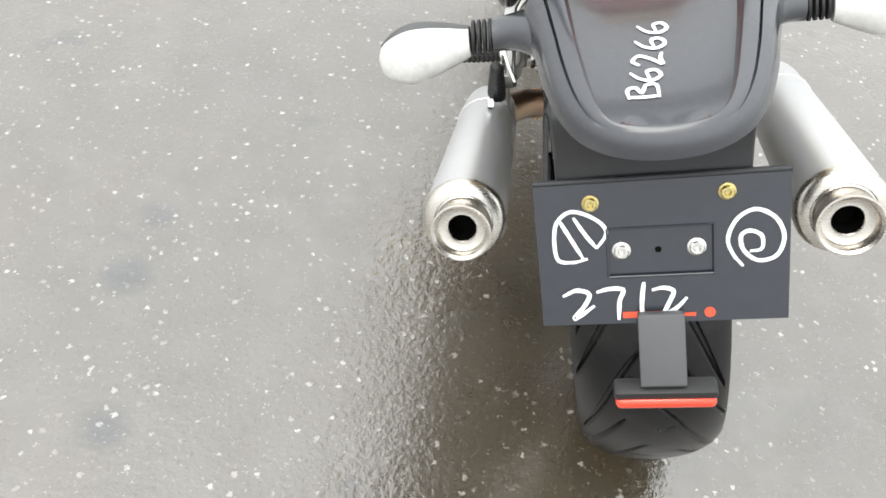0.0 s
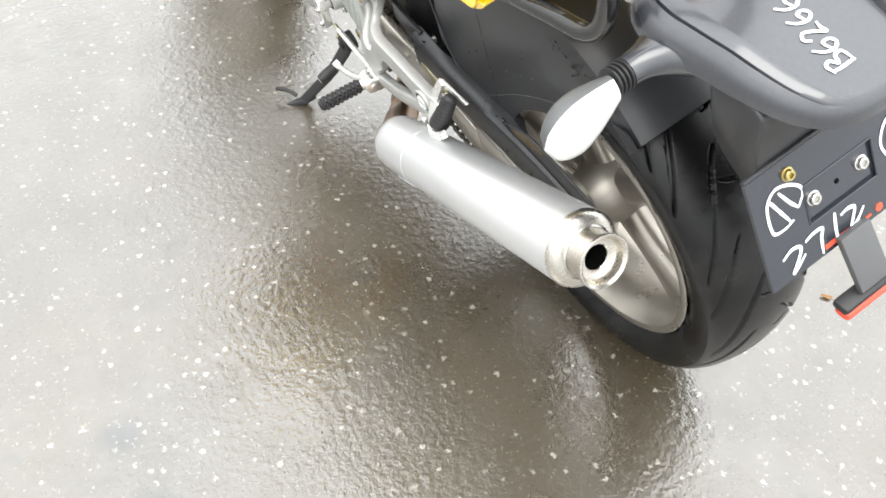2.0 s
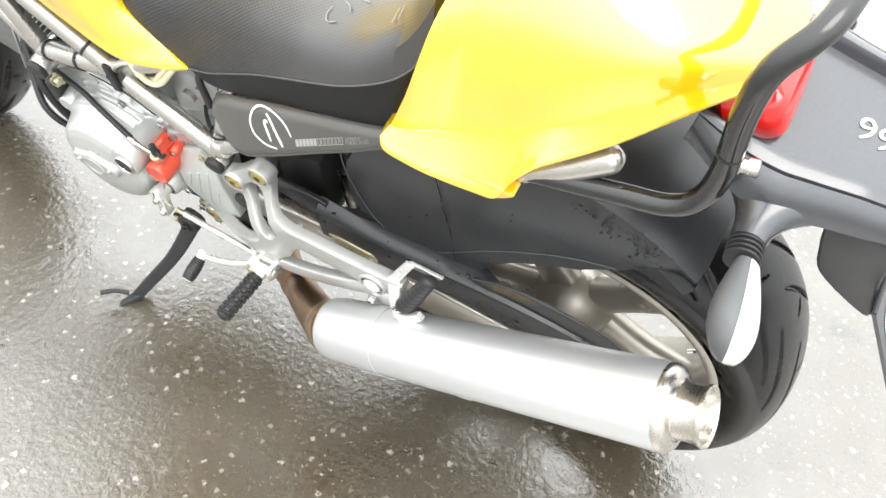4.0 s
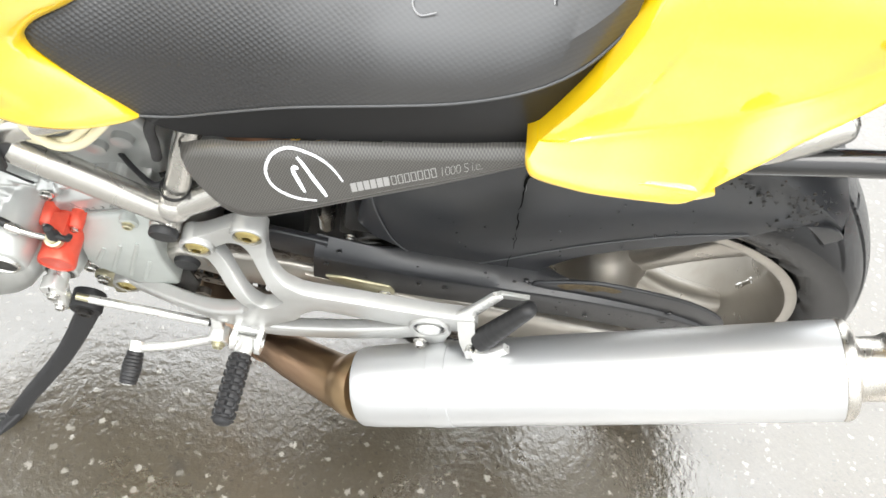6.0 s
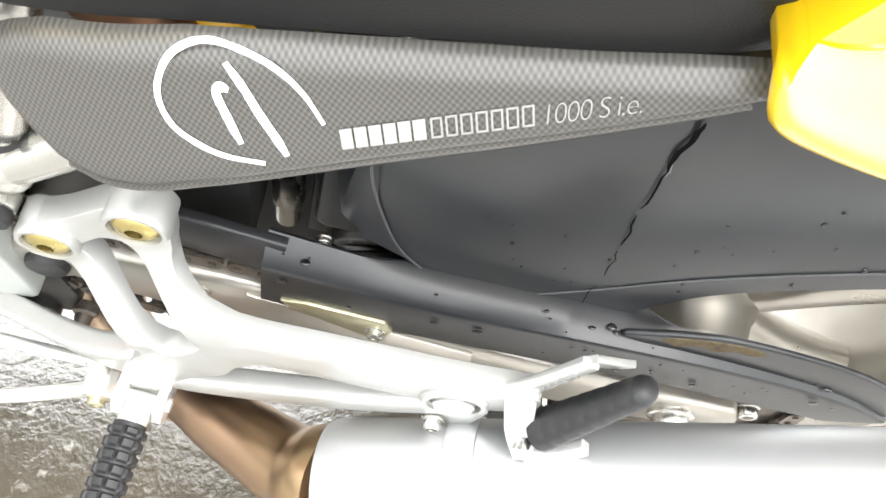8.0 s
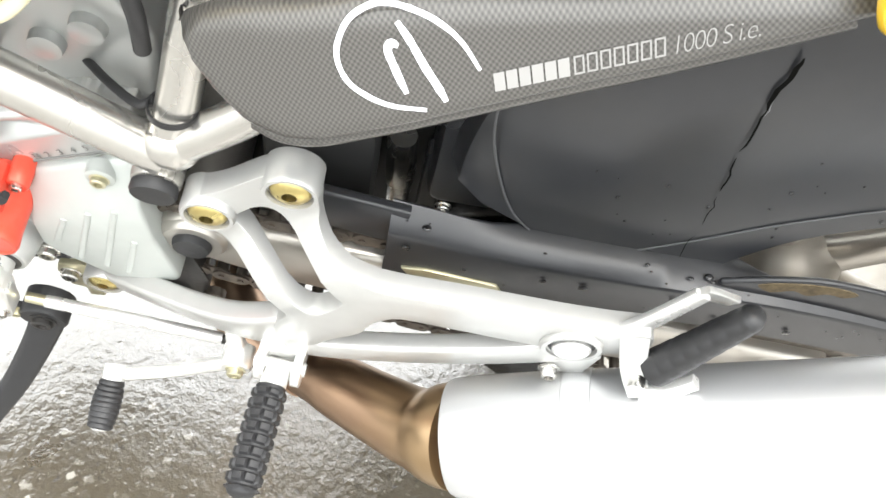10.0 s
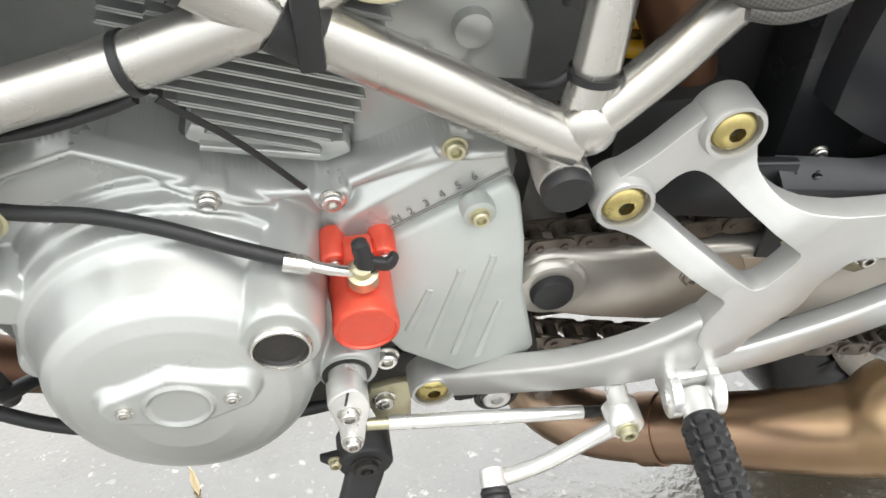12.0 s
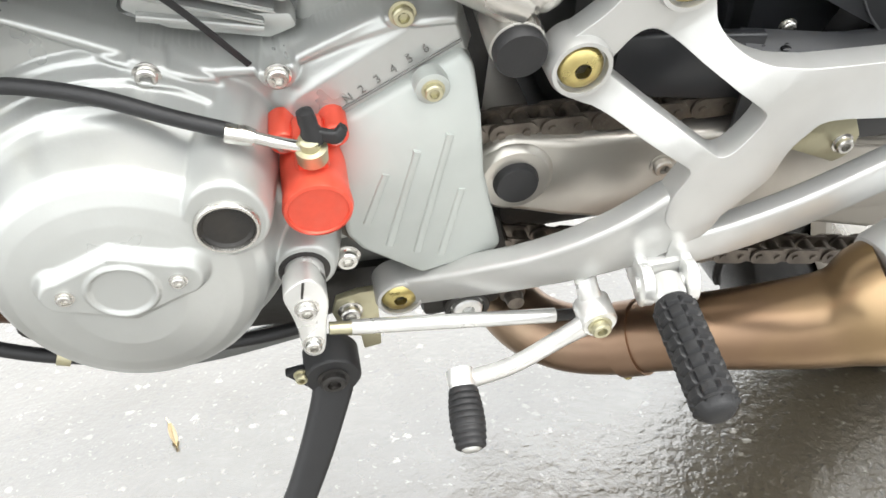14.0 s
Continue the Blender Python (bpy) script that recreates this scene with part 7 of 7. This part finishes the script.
for g in ([(-0.0864, 0.0299), (-0.0735, 0.0356), (-0.0619, 0.0314), (-0.0664, 0.0202), (-0.0771, 0.0072), (-0.0696, 0.0105), (-0.0576, 0.0195)], [(-0.0551, 0.0329), (-0.0429, 0.0360), (-0.0308, 0.0343), (-0.0343, 0.0233), (-0.0358, 0.0040)],
          [(-0.0119, 0.0414), (-0.0141, 0.0232), (-0.0145, 0.0014)], [(-0.0050, 0.0332), (0.0058, 0.0350), (0.0143, 0.0309), (0.0102, 0.0199), (0.0061, 0.0098), (0.0160, 0.0136), (0.0263, 0.0246)]):
    part("marker_figure", figure([g], (0, 0), 1.0, mk, 0.0042), M_CHALK_WHITE, holder, "white marker figure")
for a, b, h in ((-0.0320, 0.0027, 0.0064), (0.0060, 0.0180, 0.0036), (0.0195, 0.0340, 0.0036)):
    bmq = bmesh.new()
    bmq.faces.new([bmq.verts.new(on_plate(u, v, 0.0005)) for u, v in ((a, 0.0055), (b, 0.0055), (b, 0.0055 + h), (a, 0.0055 + h))])
    part("red_bar", bmq, M_PRINT_RED, holder, "red printed bar")
part("red_dot", lathe(on_plate(0.0463, 0.0088, 0.0), pn, [(0, 0.0050), (0.0006, 0.0050), (0.0007, 0.0)], 20), M_PRINT_RED, holder, "red printed dot")
stem = part("reflector_stem", slab([(-0.372, 0.600), (-0.380, 0.604), (-0.424, 0.552), (-0.420, 0.544)], -0.0190, 0.0230, 0.0015), M_STALK, holder, "grey plastic stem")
part("reflector_back", block((-0.0440, -0.428, 0.5330), (0.0510, -0.408, 0.5455), 0.004), M_RUBBER, stem)
part("reflector", block((-0.0430, -0.432, 0.5235), (0.0500, -0.412, 0.5360), 0.0055, 4), M_LENS_AMBER, stem, "orange-red reflector")

# ---- things lying on the ground ----
def fallen_leaf(x, y, turn, length, curl, slim, m, label):
    """A curled dry leaf with a stalk."""
    bm = bmesh.new()
    rings = []
    for k in range(9):
        t = k / 8
        w = length * slim * math.sin(math.pi * min(1, t * 0.92 + 0.06)) ** 0.8
        lift = 0.0012 + curl * (2 * t - 1) ** 2
        rings.append([Vector((-w, length * t, lift + 0.003)), Vector((-w * 0.5, length * t, lift + 0.0012)), Vector((0, length * t, lift)), Vector((w * 0.5, length * t, lift + 0.0012)), Vector((w, length * t, lift + 0.003))])
    skin(bm, rings, closed=False)
    bmesh.ops.solidify(bm, geom=bm.faces[:], thickness=0.0004)
    sweep([(0, 0, 0.003), (0.001, -length * 0.35, 0.0012)], 0.0006, 6, bm=bm)
    me = mesh_of("fallen_leaf", bm, m)
    ob = new("fallen_leaf", me)
    ob.matrix_world = pose(x, y, 0.0, 0, 0, turn)
    tagged(ob, label, "leaf", group="fallen leaves")
    return ob


M_LEAF = material("dry_leaf", (0.50, 0.30, 0.12), 0.5, vary=0.3, scale=150, stain=0.4, dark=(0.32, 0.16, 0.05), stain_scale=80)
M_STRAW = material("pale_straw", (0.88, 0.74, 0.52), 0.55, vary=0.2, scale=150)
fallen_leaf(0.433, -0.262, 40, 0.020, 0.002, 0.26, M_LEAF, "small dry brown leaf lying on wet asphalt")
fallen_leaf(0.124, 0.791, 107, 0.042, 0.001, 0.09, M_STRAW, "slender pale straw-coloured leaf lying on wet asphalt")
